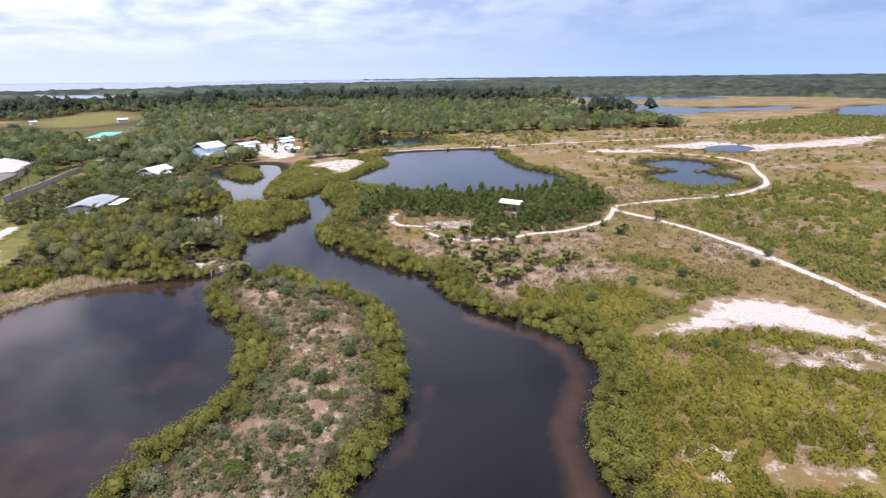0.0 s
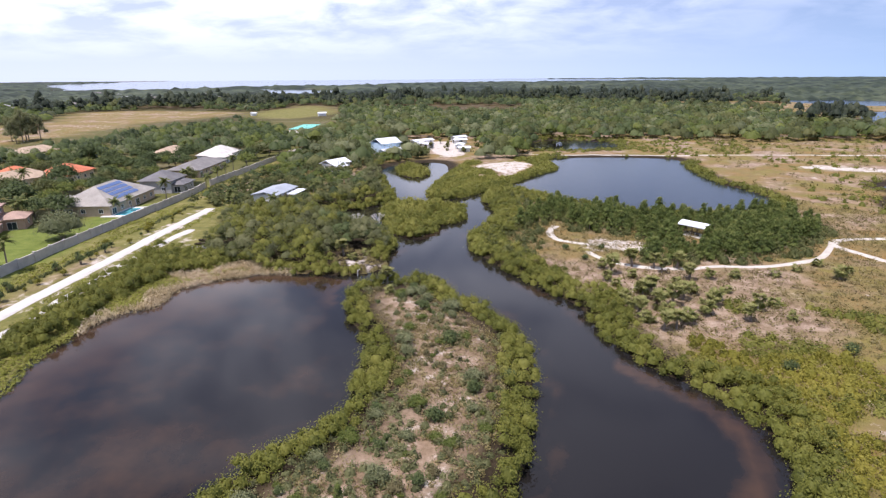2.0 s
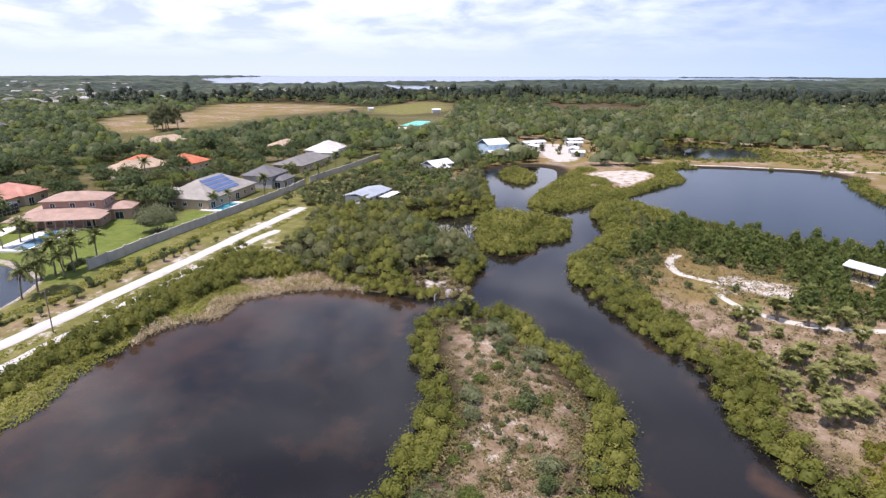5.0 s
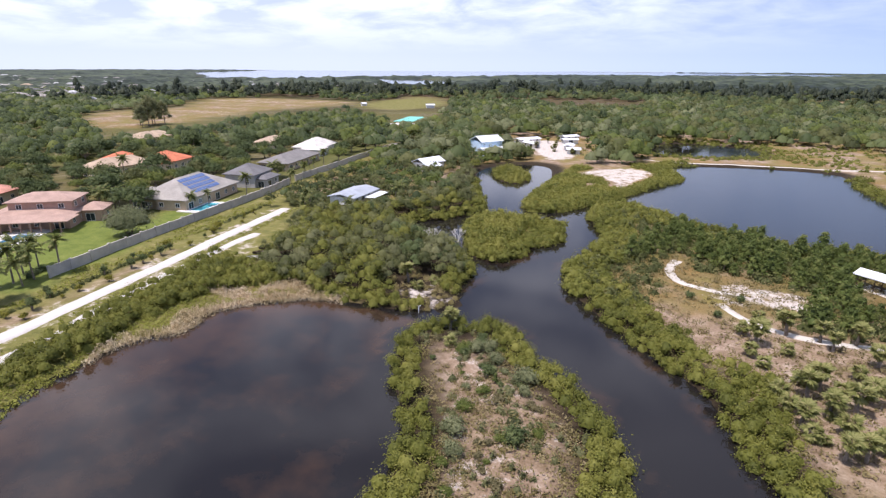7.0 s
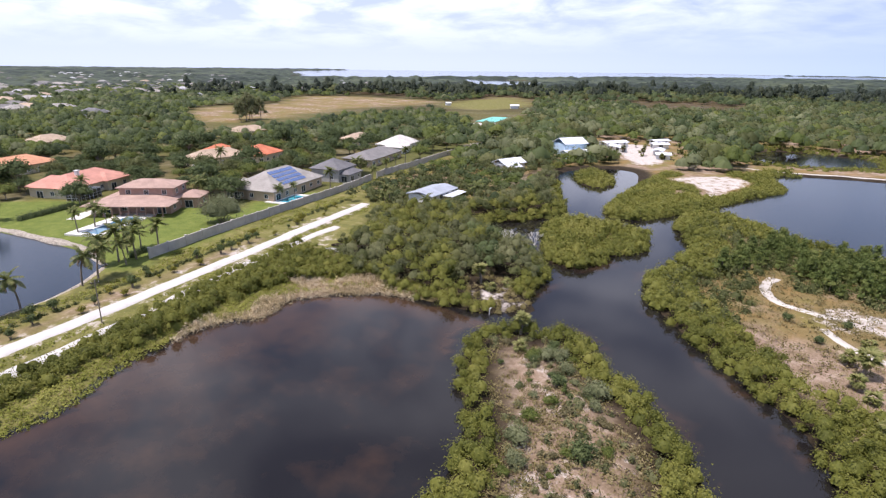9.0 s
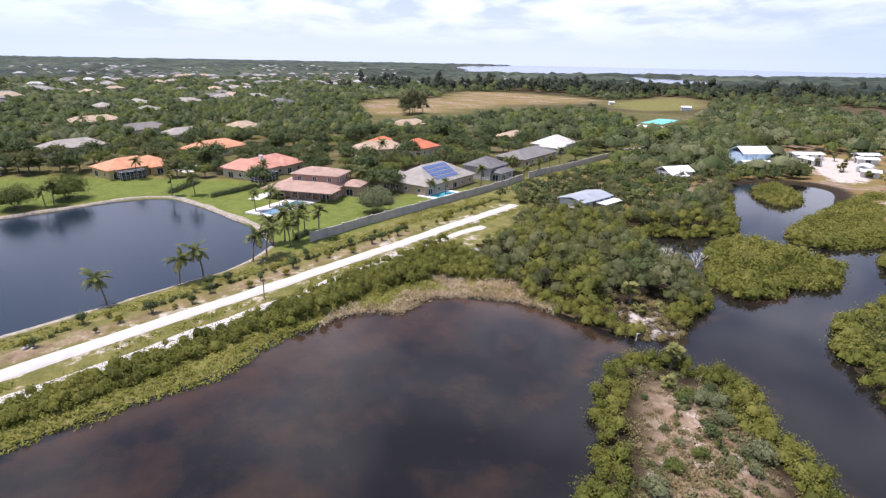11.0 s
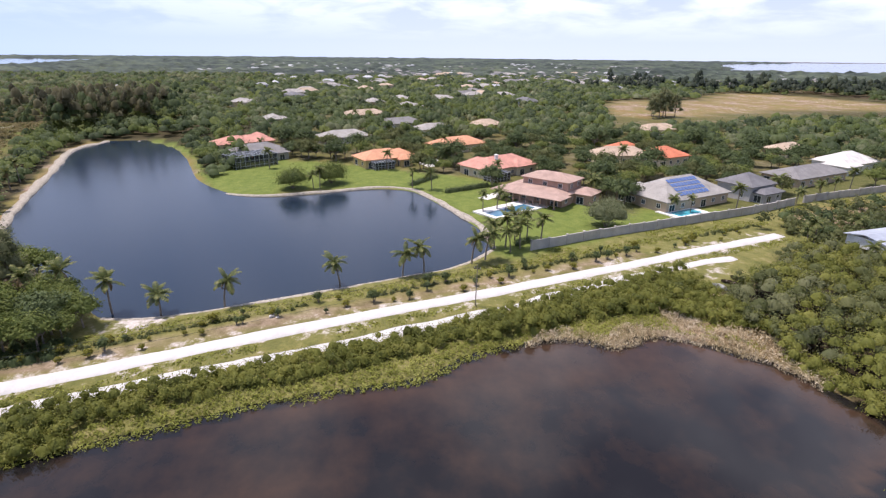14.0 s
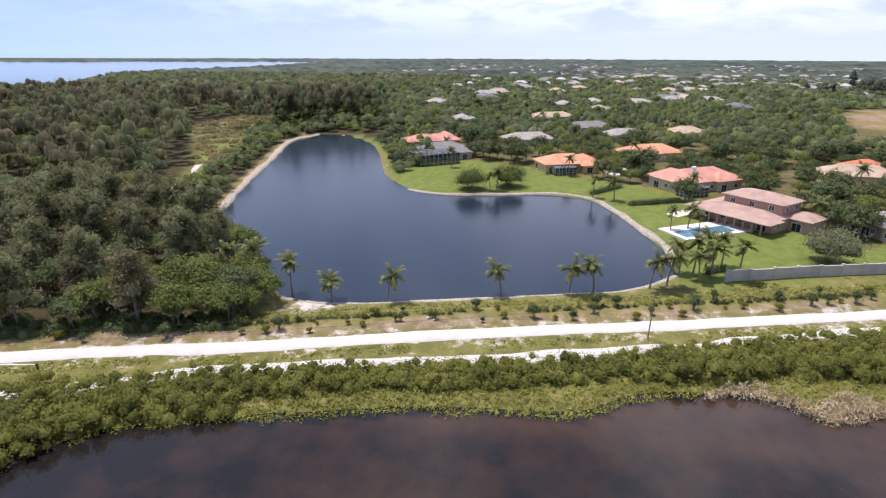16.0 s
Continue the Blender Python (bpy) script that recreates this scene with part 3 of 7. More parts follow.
strip("shore_stones", rip, 1.6, RIPRAP, "pale grey riprap edging of the lawn shore", "riprap", thick=0.5, ragged=0.3, raise_=-0.05, seed=9)
rip = spline([(-301, -67), (-276, -72), (-232, -61.2), (-184, -48.3), (-153, -39.4), (-136, -34.4), (-120, -22.6)], 2, False)
GLADE_PATH = spline([(-150, -60), (-172, -67), (-188, -71), (-207, -80)], 3, False)
strip("track", GLADE_PATH, 1.4, PATHSHELL, "pale sandy track through a clearing in the wood", "track", ragged=0.55, seed=12)
strip("track", spline([(-320, -149), (-345, -143), (-371, -134)], 3, False), 1.8, PATHSHELL, "pale sandy track along the far edge of a clearing", "track", ragged=0.4, seed=13)
strip("shore_stones", rip, 2.8, RIPRAP, "broad grey riprap bank below a belt of trees", "riprap", thick=0.6, ragged=0.4, raise_=0.0, seed=10)
rip = spline([(-97.6, 4), (-96.8, 13), (-98.8, 23), (-103.8, 42), (-107.8, 55), (-112, 67.5), (-120, 76.8)], 2, False)
strip("shore_stones", rip, 0.9, RIPRAP, "thin pale stone edging of the grassy shore", "riprap", thick=0.4, ragged=0.2, raise_=-0.1, seed=11)

# ---------------- foliage ----------------
def scatter(lo, hi, step, seed):
    """Jittered places over a rectangle."""
    r = np.random.default_rng(seed)
    x, y = np.meshgrid(np.arange(lo[0], hi[0], step), np.arange(lo[1], hi[1], step))
    x, y = x.ravel(), y.ravel()
    return x + r.uniform(-0.5, 0.5, x.size) * step, y + r.uniform(-0.5, 0.5, x.size) * step


def leaf_cloud(pos, radius, tall, count, size, seed, low=0.15, tones=None, slim=0.6, upright=0.0, core=0.72, inner=0.55):
    """Leaf sprays over lobed domes: vertices, faces and the tone of each."""
    r = np.random.default_rng(seed)
    n = len(pos)
    count, size = int(count * 1.6), np.asarray(size, float) * 0.74
    radius, tall, size = [np.broadcast_to(np.asarray(v, float), (n,)) for v in (radius, tall, size)]
    k = np.repeat(np.arange(n), count)
    m = k.size
    az = r.uniform(0, 2 * np.pi, m)
    ct = np.clip(r.uniform(-0.1, 1.0, m), low - 0.3, 1)
    st = np.sqrt(1 - np.clip(ct, -1, 1) ** 2)
    ph = r.uniform(0, 6.28, (n, 3))
    lobe = 1 + 0.20 * np.sin(2 * az + ph[k, 0]) * st + 0.14 * np.sin(5 * az + ph[k, 1] + 3 * ct) + 0.10 * np.sin(9 * ct + 3 * az + ph[k, 2])
    shell = lobe * r.uniform(inner, 1.06, m) ** 0.6
    out = np.stack([np.cos(az) * st, np.sin(az) * st, ct], 1)
    c = pos[k] + out * np.stack([radius[k] * shell, radius[k] * shell, tall[k] * shell], 1)
    c = c + r.normal(0, 1, (m, 3)) * (0.21 * np.minimum(radius, tall))[k][:, None]
    nrm = out * 0.95 + r.normal(0, 0.42, (m, 3)) + np.array([0, 0, 0.42 - 0.7 * upright])
    nrm /= np.linalg.norm(nrm, axis=1)[:, None]
    t = np.cross(nrm, r.normal(0, 1, (m, 3)))
    if upright:
        t = t * (1 - upright) + np.array([0, 0, 1.0]) * upright
    t /= np.linalg.norm(t, axis=1)[:, None] + 1e-9
    b = np.cross(nrm, t)
    s = size[k] * r.uniform(0.55, 1.35, m)
    t, b = t * s[:, None] / 2, b * (s * slim)[:, None] / 2
    v = np.stack([c - t + b, c - t - b, c + t * 1.2 + nrm * (s * 0.1)[:, None]], 1).reshape(-1, 3)
    f = np.arange(m * 3).reshape(-1, 3)
    # upper and outer leaves are toned lighter: light from above, painted in
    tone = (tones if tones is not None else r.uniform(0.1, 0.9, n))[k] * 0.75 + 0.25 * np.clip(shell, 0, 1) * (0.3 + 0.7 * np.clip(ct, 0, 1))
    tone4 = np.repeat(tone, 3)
    if core:
        # a closed dome inside, so that no ground shows through the sprays
        ca = np.arange(5) * np.pi / 2.5
        el = np.array([-0.05, 0.7, 1.4])
        dome = np.stack([(np.cos(el)[:, None] * np.cos(ca)).ravel(), (np.cos(el)[:, None] * np.sin(ca)).ravel(), np.repeat(np.sin(el), 5)], 1)
        face = np.array([(i * 5 + j, i * 5 + (j + 1) % 5, (i + 1) * 5 + (j + 1) % 5, (i + 1) * 5 + j) for i in range(2) for j in range(5)])
        face = np.concatenate([face[:, [0, 1, 2]], face[:, [0, 2, 3]]])
        q = dome[None] * np.stack([radius, radius, tall], 1)[:, None] * core * r.uniform(0.85, 1.1, (n, 15, 1)) + pos[:, None]
        v = np.concatenate([v, q.reshape(-1, 3)])
        f = np.concatenate([f, (face[None] + np.arange(n)[:, None, None] * 15).reshape(-1, 3) + m * 3])
        # the dome is toned darker: shade inside the crown, as colour
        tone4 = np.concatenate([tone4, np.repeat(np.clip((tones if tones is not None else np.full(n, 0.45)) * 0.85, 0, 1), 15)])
    return v, f, tone4


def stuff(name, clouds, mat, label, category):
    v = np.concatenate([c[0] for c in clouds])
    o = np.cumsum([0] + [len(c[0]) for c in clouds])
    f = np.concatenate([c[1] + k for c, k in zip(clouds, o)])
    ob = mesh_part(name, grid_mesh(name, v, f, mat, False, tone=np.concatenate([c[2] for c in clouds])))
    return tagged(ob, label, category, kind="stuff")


def places(x, y, keep, sink=0.1):
    x, y = x[keep], y[keep]
    return np.stack([x, y, land(x, y) - sink], 1)


def fringe():
    """Mangroves round the pond, the creek and the islands."""
    x, y = scatter((-100, 30), (75, 215), 1.3, 21)
    d = -wet(x, y)
    isl = (x > -48) & (x < 2) & (y < 116)
    right = (x > -35) & ~isl & (y < 214)
    reach = np.where(isl, 3.9 + 1.0 * bumps(x, y, 14, 5), 5.5 + 2.0 * bumps(x, y, 20, 6))
    reach = np.where((x < -40) & (y > 105), 3.6, reach)
    reach = np.where(right & (y > 100) & (x < 10), 9.5 + 3.0 * bumps(x, y, 16, 7), reach)
    west = (x < -44) & (y < 106.5)
    k = (d > 0.1) & (d < reach) & ~west & (signed(LAKE, x, y, 10) < -9.5)
    k &= ~((x > -47.5) & (x < -40) & (y > 109) & (y < 119))
    p = places(x, y, k)
    near = (p[:, 1] < 128)
    t = np.clip(0.5 + 0.3 * bumps(p[:, 0], p[:, 1], 8, 9) + rng.uniform(-0.2, 0.2, len(p)), 0, 1)
    r1 = rng.uniform(0.65, 1.45, len(p)); h1 = rng.uniform(1.1, 3.1, len(p)) * (1 + 0.15 * bumps(p[:, 0], p[:, 1], 7, 44))
    p[:, 2] += np.clip(h1 - r1, 0, 2) * rng.uniform(0.2, 1.0, len(p))
    return [leaf_cloud(p[near], r1[near], r1[near] * 1.05, 88, 0.29, 22, tones=t[near], slim=0.72), leaf_cloud(p[~near], r1[~near] * 1.1, r1[~near] * 1.1, 32, 0.56, 23, tones=t[~near])]


stuff("mangrove_fringe", fringe(), FRINGE, "dense yellow-green mangrove shrubs along the water's edge", "mangroves")


def thicket():
    """The low thicket east of the creek, up to the sand."""
    x, y = scatter((18, 34), (92, 100), 1.45, 31)
    d = -wet(x, y)
    s = signed(SAND[0], x, y, 20)
    n = bumps(x, y, 13, 12)
    k = (d > 4) & (s < -1.2) & ((n < 0.42) | ((x < 36) & (n < 0.8))) & (y < np.interp(x, [18, 26, 40, 50, 60, 78], [94, 96, 96, 93, 84, 74]) + 3 * bumps(x, y, 14, 4)) & (x < 78)
    p = places(x, y, k)
    t = np.clip(0.52 + 0.4 * bumps(p[:, 0], p[:, 1], 9, 14) + 0.2 * bumps(p[:, 0], p[:, 1], 28, 15) + rng.uniform(-0.25, 0.25, len(p)), 0, 1)
    return [leaf_cloud(p, rng.uniform(0.7, 1.5, len(p)), rng.uniform(0.8, 2.1, len(p)) * (1 + 0.2 * bumps(p[:, 0], p[:, 1], 8, 45)), 84, 0.29, 32, tones=t, slim=0.72)]


stuff("mangrove_thicket", thicket(), MANGROVE, "low yellow-green thicket with sandy gaps", "thicket")


def islets():
    x, y = scatter((-100, 136), (30, 300), 1.7, 51)
    d = wet(x, y)
    pen = (x < -22) & (x > -66) & (y > 186) & (y < 285) & (d < 0) & (d > -16 + 4 * bumps(x, y, 20, 2)) & (signed(SAND[1], x, y, 10) < 0)
    k = (((signed(ISLET, x, y, 10) > 0) | (signed(COVE_ISLET, x, y, 10) > 0)) & (d < 0)) | pen
    p = places(x, y, k)
    n = len(p)
    deep = np.clip(-wet(p[:, 0], p[:, 1]) / 7, 0.2, 1)
    h = np.where(p[:, 0] > -36 - (p[:, 1] > 186) * 30, 1.2, 1.0 + 2.2 * deep * (p[:, 0] < -48)) * rng.uniform(0.8, 1.3, n)
    t = np.clip(0.6 + 0.3 * bumps(p[:, 0], p[:, 1], 12, 17) + rng.uniform(-0.2, 0.2, n), 0, 1)
    return [leaf_cloud(p, rng.uniform(1.1, 1.7, n), h * 0.9, 46, 0.58, 52, tones=t, slim=0.8)]


stuff("islet_scrub", islets(), FRINGE, "yellow-green low mangroves covering the islets", "mangroves")


def hedge():
    """The shrub row between track and pond, tall at its southern end."""
    x, y = scatter((-112, -60), (-46, 112), 1.08, 61)
    a = away(TRACK[::2], x, y, False)
    r_ = away(ROAD[::2], x, y, False)
    w_ = wet(x, y)
    east = x > np.interp(y, TRACK[:, 1], TRACK[:, 0])
    k = east & (a > 1.6) & (w_ < -0.2) & ((a < 7.0 + 2.6 * soft(y, 58, 74)) | ((y > 72) & (w_ < -6.5)) | ((y < 12) & (w_ > -14))) & (y < 110) & (signed(POND, x, y, 40) > -34)
    k |= (y < 4) & (w_ < -0.2) & (w_ > -9) & (x > -72) & (a > 1.6) & east
    k |= (y < -6) & (x > -66) & (w_ < -0.2) & (w_ > -14) & (x < -40)
    p = places(x, y, k)
    n = len(p)
    h = (2.3 + 0.6 * soft(p[:, 1], 58, 78) + 1.0 * soft(-p[:, 1], -16, 6)) * rng.uniform(0.8, 1.35, n)
    t = np.clip(0.42 + 0.3 * bumps(p[:, 0], p[:, 1], 6, 19) + rng.uniform(-0.25, 0.25, n), 0, 1)
    r1 = rng.uniform(0.7, 1.35, n)
    p[:, 2] += np.clip(h - r1, 0, 2.4) * rng.uniform(0.15, 0.95, n)
    return [leaf_cloud(p, r1, r1, 64, 0.30, 62, tones=t, slim=0.72)]


stuff("shrub_row", hedge(), FRINGE, "continuous olive-green shrub row along the sand track", "shrubs")


def shore_herbs(kind):
    x, y = scatter((-100, -20), (-40, 112), 0.75, 71)
    a = away(TRACK[::2], x, y, False)
    w_ = wet(x, y)
    reed = (y > 70 + 4 * bumps(x, y, 9, 3)) & ((w_ > -1.7 + 1.2 * bumps(x, y, 7, 8)) | ((y > 96) & (x < -68) & (bumps(x, y, 6, 9) > 0.1)))
    k = (w_ < 0.9 + 0.5 * bumps(x, y, 5, 2)) & (signed(POND, x, y, 30) > -18) & (a > 6.4 + 2.6 * soft(y, 58, 74)) & (x < -57.5 - (y > 100) * 3) & (x > np.interp(y, TRACK[:, 1], TRACK[:, 0]))
    k &= reed if kind == "reed" else ~reed
    x, y = x[k], y[k]
    p = np.stack([x, y, np.maximum(land(x, y), 0.0) - 0.05], 1)
    n = len(p)
    t = np.clip(0.5 + 0.35 * bumps(x, y, 7, 23) + rng.uniform(-0.2, 0.2, n), 0, 1)
    if kind == "reed":
        return [leaf_cloud(p, 0.7, rng.uniform(0.6, 1.25, n), 24, 0.6, 72, tones=t, slim=0.3, upright=0.45, core=0)]
    return [leaf_cloud(p, rng.uniform(0.35, 0.7, n), rng.uniform(0.2, 0.65, n), 16, 0.36, 73, tones=t, core=0)]


stuff("reed_bed", shore_herbs("reed"), REED, "tan dead reeds and cattails at the pond corner", "reeds")
stuff("shore_plants", shore_herbs("herb"), HERB, "bright green creeping plants on the pond bank", "shore plants")


def verge_grass():
    """Longer grass in bands along the road and below the garden wall."""
    x, y = scatter((-175, -45), (-62, 270), 1.0, 75)
    d = away(ROAD[::2], x, y, False)
    west = x < np.interp(y, ROAD[:, 1], ROAD[:, 0])
    band = (west & (d > 8.2 + 0.5 * bumps(x, y, 9, 4)) & (d < 11.5)) | (~west & (d > 2.6) & (d < 4.6) & (bumps(x, y, 12, 6) > -0.3))
    wl_ = np.interp(y, [c[1] for c in WALL_LINE], [c[0] for c in WALL_LINE])
    band |= (y > 85) & (x - wl_ > 1.0) & (x - wl_ < 9) & (bumps(x, y, 10, 7) > 0.1) & (d > 6)
    k = band & (wet(x, y) < -1.5) & (y < 262) & (away(TRACK[::2], x, y, False) > 1.6)
    k &= (y < 150) | (x - wl_ < 9)
    p = places(x, y, k, 0.03)
    n = len(p)
    t = np.clip(0.45 + 0.35 * bumps(p[:, 0], p[:, 1], 8, 24) + rng.uniform(-0.2, 0.2, n), 0, 1)
    return [leaf_cloud(p, rng.uniform(0.5, 0.8, n), rng.uniform(0.2, 0.5, n), 9, 0.5, 76, tones=t, core=0)]


def ditch():
    """A dark line of low shrubs along the ditch between road and lake."""
    x, y = scatter((-150, -8), (-84, 150), 0.8, 77)
    d = away(ROAD[::2], x, y, False)
    west = x < np.interp(y, ROAD[:, 1], ROAD[:, 0])
    k = west & (np.abs(d - 7.6 - 0.4 * bumps(x, y, 10, 5)) < 0.55) & (bumps(x, y, 14, 6) > -0.6)
    p = places(x, y, k, 0.05)
    n = len(p)
    return [leaf_cloud(p, rng.uniform(0.35, 0.75, n), rng.uniform(0.3, 0.9, n), 34, 0.3, 78)]


stuff("ditch_shrubs", ditch(), MANGROVE_DARK, "dark line of low shrubs along a ditch", "shrubs")
stuff("verge_grass", verge_grass(), HERB, "longer yellow-green grass in bands along the verge", "grass")


def dry_scrub():
    """Low dry tufts over the island's middle and the park."""
    out = []
    x, y = scatter((-46, 36), (2, 112), 1.05, 81)
    n_ = bumps(x, y, 6, 33)
    k = (wet(x, y) < -4.2) & (rng.uniform(0, 1, x.size) < 0.50 + 0.28 * n_)
    p = places(x, y, k, 0.02)
    out.append(leaf_cloud(p, rng.uniform(0.35, 1.0, len(p)), rng.uniform(0.3, 0.8, len(p)), 26, 0.34, 82, core=0, tones=np.clip(rng.normal(0.55, 0.25, len(p)), 0, 1)))
    x, y = scatter((-26, 70), (100, 205), 1.5, 83)
    n_ = bumps(x, y, 12, 34)
    tr = np.minimum(away(TRAIL[::3], x, y, False), away(TRAIL_W[::3], x, y, False))
    k = (wet(x, y) < -4.5) & (tr > 1.7) & (rng.uniform(0, 1, x.size) < 0.72 + 0.3 * n_) & (signed(SAND[0], x, y, 10) < -1)
    p = places(x, y, k, 0.02)
    out.append(leaf_cloud(p, rng.uniform(0.5, 1.3, len(p)), rng.uniform(0.35, 1.0, len(p)), 20, 0.46, 84, core=0, tones=np.clip(rng.normal(0.5, 0.25, len(p)), 0, 1)))
    x, y = scatter((50, 205), (330, 420), 4.2, 85)
    k = (wet(x, y) < -3) & (away(TRAIL_N[::3], x, y, False) > 3) & (rng.uniform(0, 1, x.size) < 0.5 + 0.4 * bumps(x, y, 40, 35)) & (signed(SAND[2], x, y, 20) < 0)
    p = places(x, y, k, 0.02)
    out.append(leaf_cloud(p, rng.uniform(0.8, 2.0, len(p)), rng.uniform(0.5, 1.6, len(p)), 12, 0.9, 86, core=0, tones=np.clip(rng.normal(0.45, 0.25, len(p)), 0, 1)))
    return out


stuff("dry_scrub", dry_scrub(), SCRUB, "dry tan-green grass tufts and low scrub on pale sand", "scrub")


def green_scrub():
    """Greener shrubs east of the trail, on the meadow and along the far lake shore."""
    out = []
    x, y = scatter((56, 78), (150, 205), 2.3, 91)
    e = np.interp(y, [78, 97, 126, 155, 175], [86, 82.5, 77, 64, 84])
    k = (x > e) & (away(TRAIL_N[::2], x, y, False) > 3.2) & (rng.uniform(0, 1, x.size) < 0.62 + 0.4 * bumps(x, y, 18, 36))
    p = places(x, y, k)
    out.append(leaf_cloud(p, rng.uniform(0.9, 2.0, len(p)), rng.uniform(0.8, 2.4, len(p)), 40, 0.62, 92, tones=np.clip(0.5 + 0.3 * bumps(p[:, 0], p[:, 1], 12, 4) + rng.uniform(-0.2, 0.2, len(p)), 0, 1)))
    x, y = scatter((26, 84), (70, 118), 1.8, 93)
    k = (wet(x, y) < -5) & (bumps(x, y, 12, 37) > 0.22) & (signed(SAND[0], x, y, 10) < -1.5)
    p = places(x, y, k)
    out.append(leaf_cloud(p, rng.uniform(0.8, 1.5, len(p)), rng.uniform(0.7, 1.5, len(p)), 55, 0.48, 94, tones=np.clip(rng.normal(0.5, 0.22, len(p)), 0, 1)))
    x, y = scatter((-60, 180), (130, 330), 2.2, 95)
    d = np.maximum(signed(CREEK, x, y), np.maximum(signed(SMALL[0], x, y, 20), signed(SMALL[1], x, y, 20)))
    k = (d < -0.2) & (d > -6 - 4 * bumps(x, y, 22, 38)) & (y > 196) & (wet(x, y) < -0.2) & ~((y > 296) & (x > -25)) & (away(TRAIL_N[::2], x, y, False) > 3)
    k &= (x < 75) | (rng.uniform(0, 1, x.size) < 0.35)
    p = places(x, y, k)
    out.append(leaf_cloud(p, rng.uniform(1.2, 2.0, len(p)), np.where(p[:, 0] > 75, 0.6, 1.0) * rng.uniform(0.9, 2.0, len(p)), 34, 0.85, 96, tones=np.clip(0.45 + 0.3 * bumps(p[:, 0], p[:, 1], 15, 5) + rng.uniform(-0.2, 0.2, len(p)), 0, 1)))
    x, y = scatter((-75, 306), (70, 392), 2.7, 195)
    d = signed(SMALL[3], x, y, 30)
    k = (d < -0.4) & (wet(x, y) < -0.3) & (away(DIKE, x, y, False) > 2.4) & (away(FAR_TRACK, x, y, False) > 3) & (y > 300 + 0.27 * x) & (rng.uniform(0, 1, x.size) < np.where(d > -12, 0.8, 0.3 + 0.35 * bumps(x, y, 18, 43)))
    p = places(x, y, k)
    out.append(leaf_cloud(p, rng.uniform(0.9, 1.9, len(p)), rng.uniform(0.6, 1.9, len(p)), 15, 0.95, 196))
    x, y = scatter((195, 330), (490, 610), 5.2, 191)
    k = (signed(EAST_SCRUB, x, y, 20) > 6 * bumps(x, y, 30, 41)) & (wet(x, y) < -2) & (rng.uniform(0, 1, x.size) < 0.75)
    p = places(x, y, k)
    out.append(leaf_cloud(p, rng.uniform(1.6, 3.4, len(p)), rng.uniform(1.4, 3.6, len(p)), 11, 1.4, 192))
    x, y = scatter((70, 195), (330, 470), 7.0, 193)
    k = (bumps(x, y, 34, 42) > 0.0) & (wet(x, y) < -3) & (away(TRAIL_N[::3], x, y, False) > 3) & (away(FAR_TRACK, x, y, False) > 4) & (signed(SAND[2], x, y, 20) < -2)
    p = places(x, y, k)
    out.append(leaf_cloud(p, rng.uniform(0.9, 2.4, len(p)), rng.uniform(0.7, 2.2, len(p)), 12, 1.05, 194))
    return out


def island_scrub():
    """Low mixed growth over the island, thick at its southern end."""
    x, y = scatter((-44, 34), (2, 112), 1.15, 97)
    n_ = bumps(x, y, 9, 39)
    k = (wet(x, y) < -3.2) & (rng.uniform(0, 1, x.size) < 0.22 + 0.5 * soft(-y, -84, -50) + 0.3 * n_)
    p = places(x, y, k)
    n = len(p)
    return [leaf_cloud(p, rng.uniform(0.4, 1.0, n), rng.uniform(0.4, 1.3, n), 40, 0.32, 98, slim=0.7, tones=np.clip(0.5 + 0.3 * bumps(p[:, 0], p[:, 1], 4, 40) + rng.uniform(-0.25, 0.25, n), 0, 1))]


stuff("island_scrub", island_scrub(), OLIVE, "mixed yellow-green and olive low scrub on the island", "scrub")
stuff("green_scrub", green_scrub(), FRINGE, "olive-green shrubs dotted over the park meadow", "scrub")

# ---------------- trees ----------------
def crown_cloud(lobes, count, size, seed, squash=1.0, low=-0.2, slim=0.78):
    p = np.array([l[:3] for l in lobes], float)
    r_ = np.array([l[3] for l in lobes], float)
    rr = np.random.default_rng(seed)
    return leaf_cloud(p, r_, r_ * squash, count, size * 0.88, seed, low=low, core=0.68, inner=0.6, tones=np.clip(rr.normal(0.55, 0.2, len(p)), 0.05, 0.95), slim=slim)


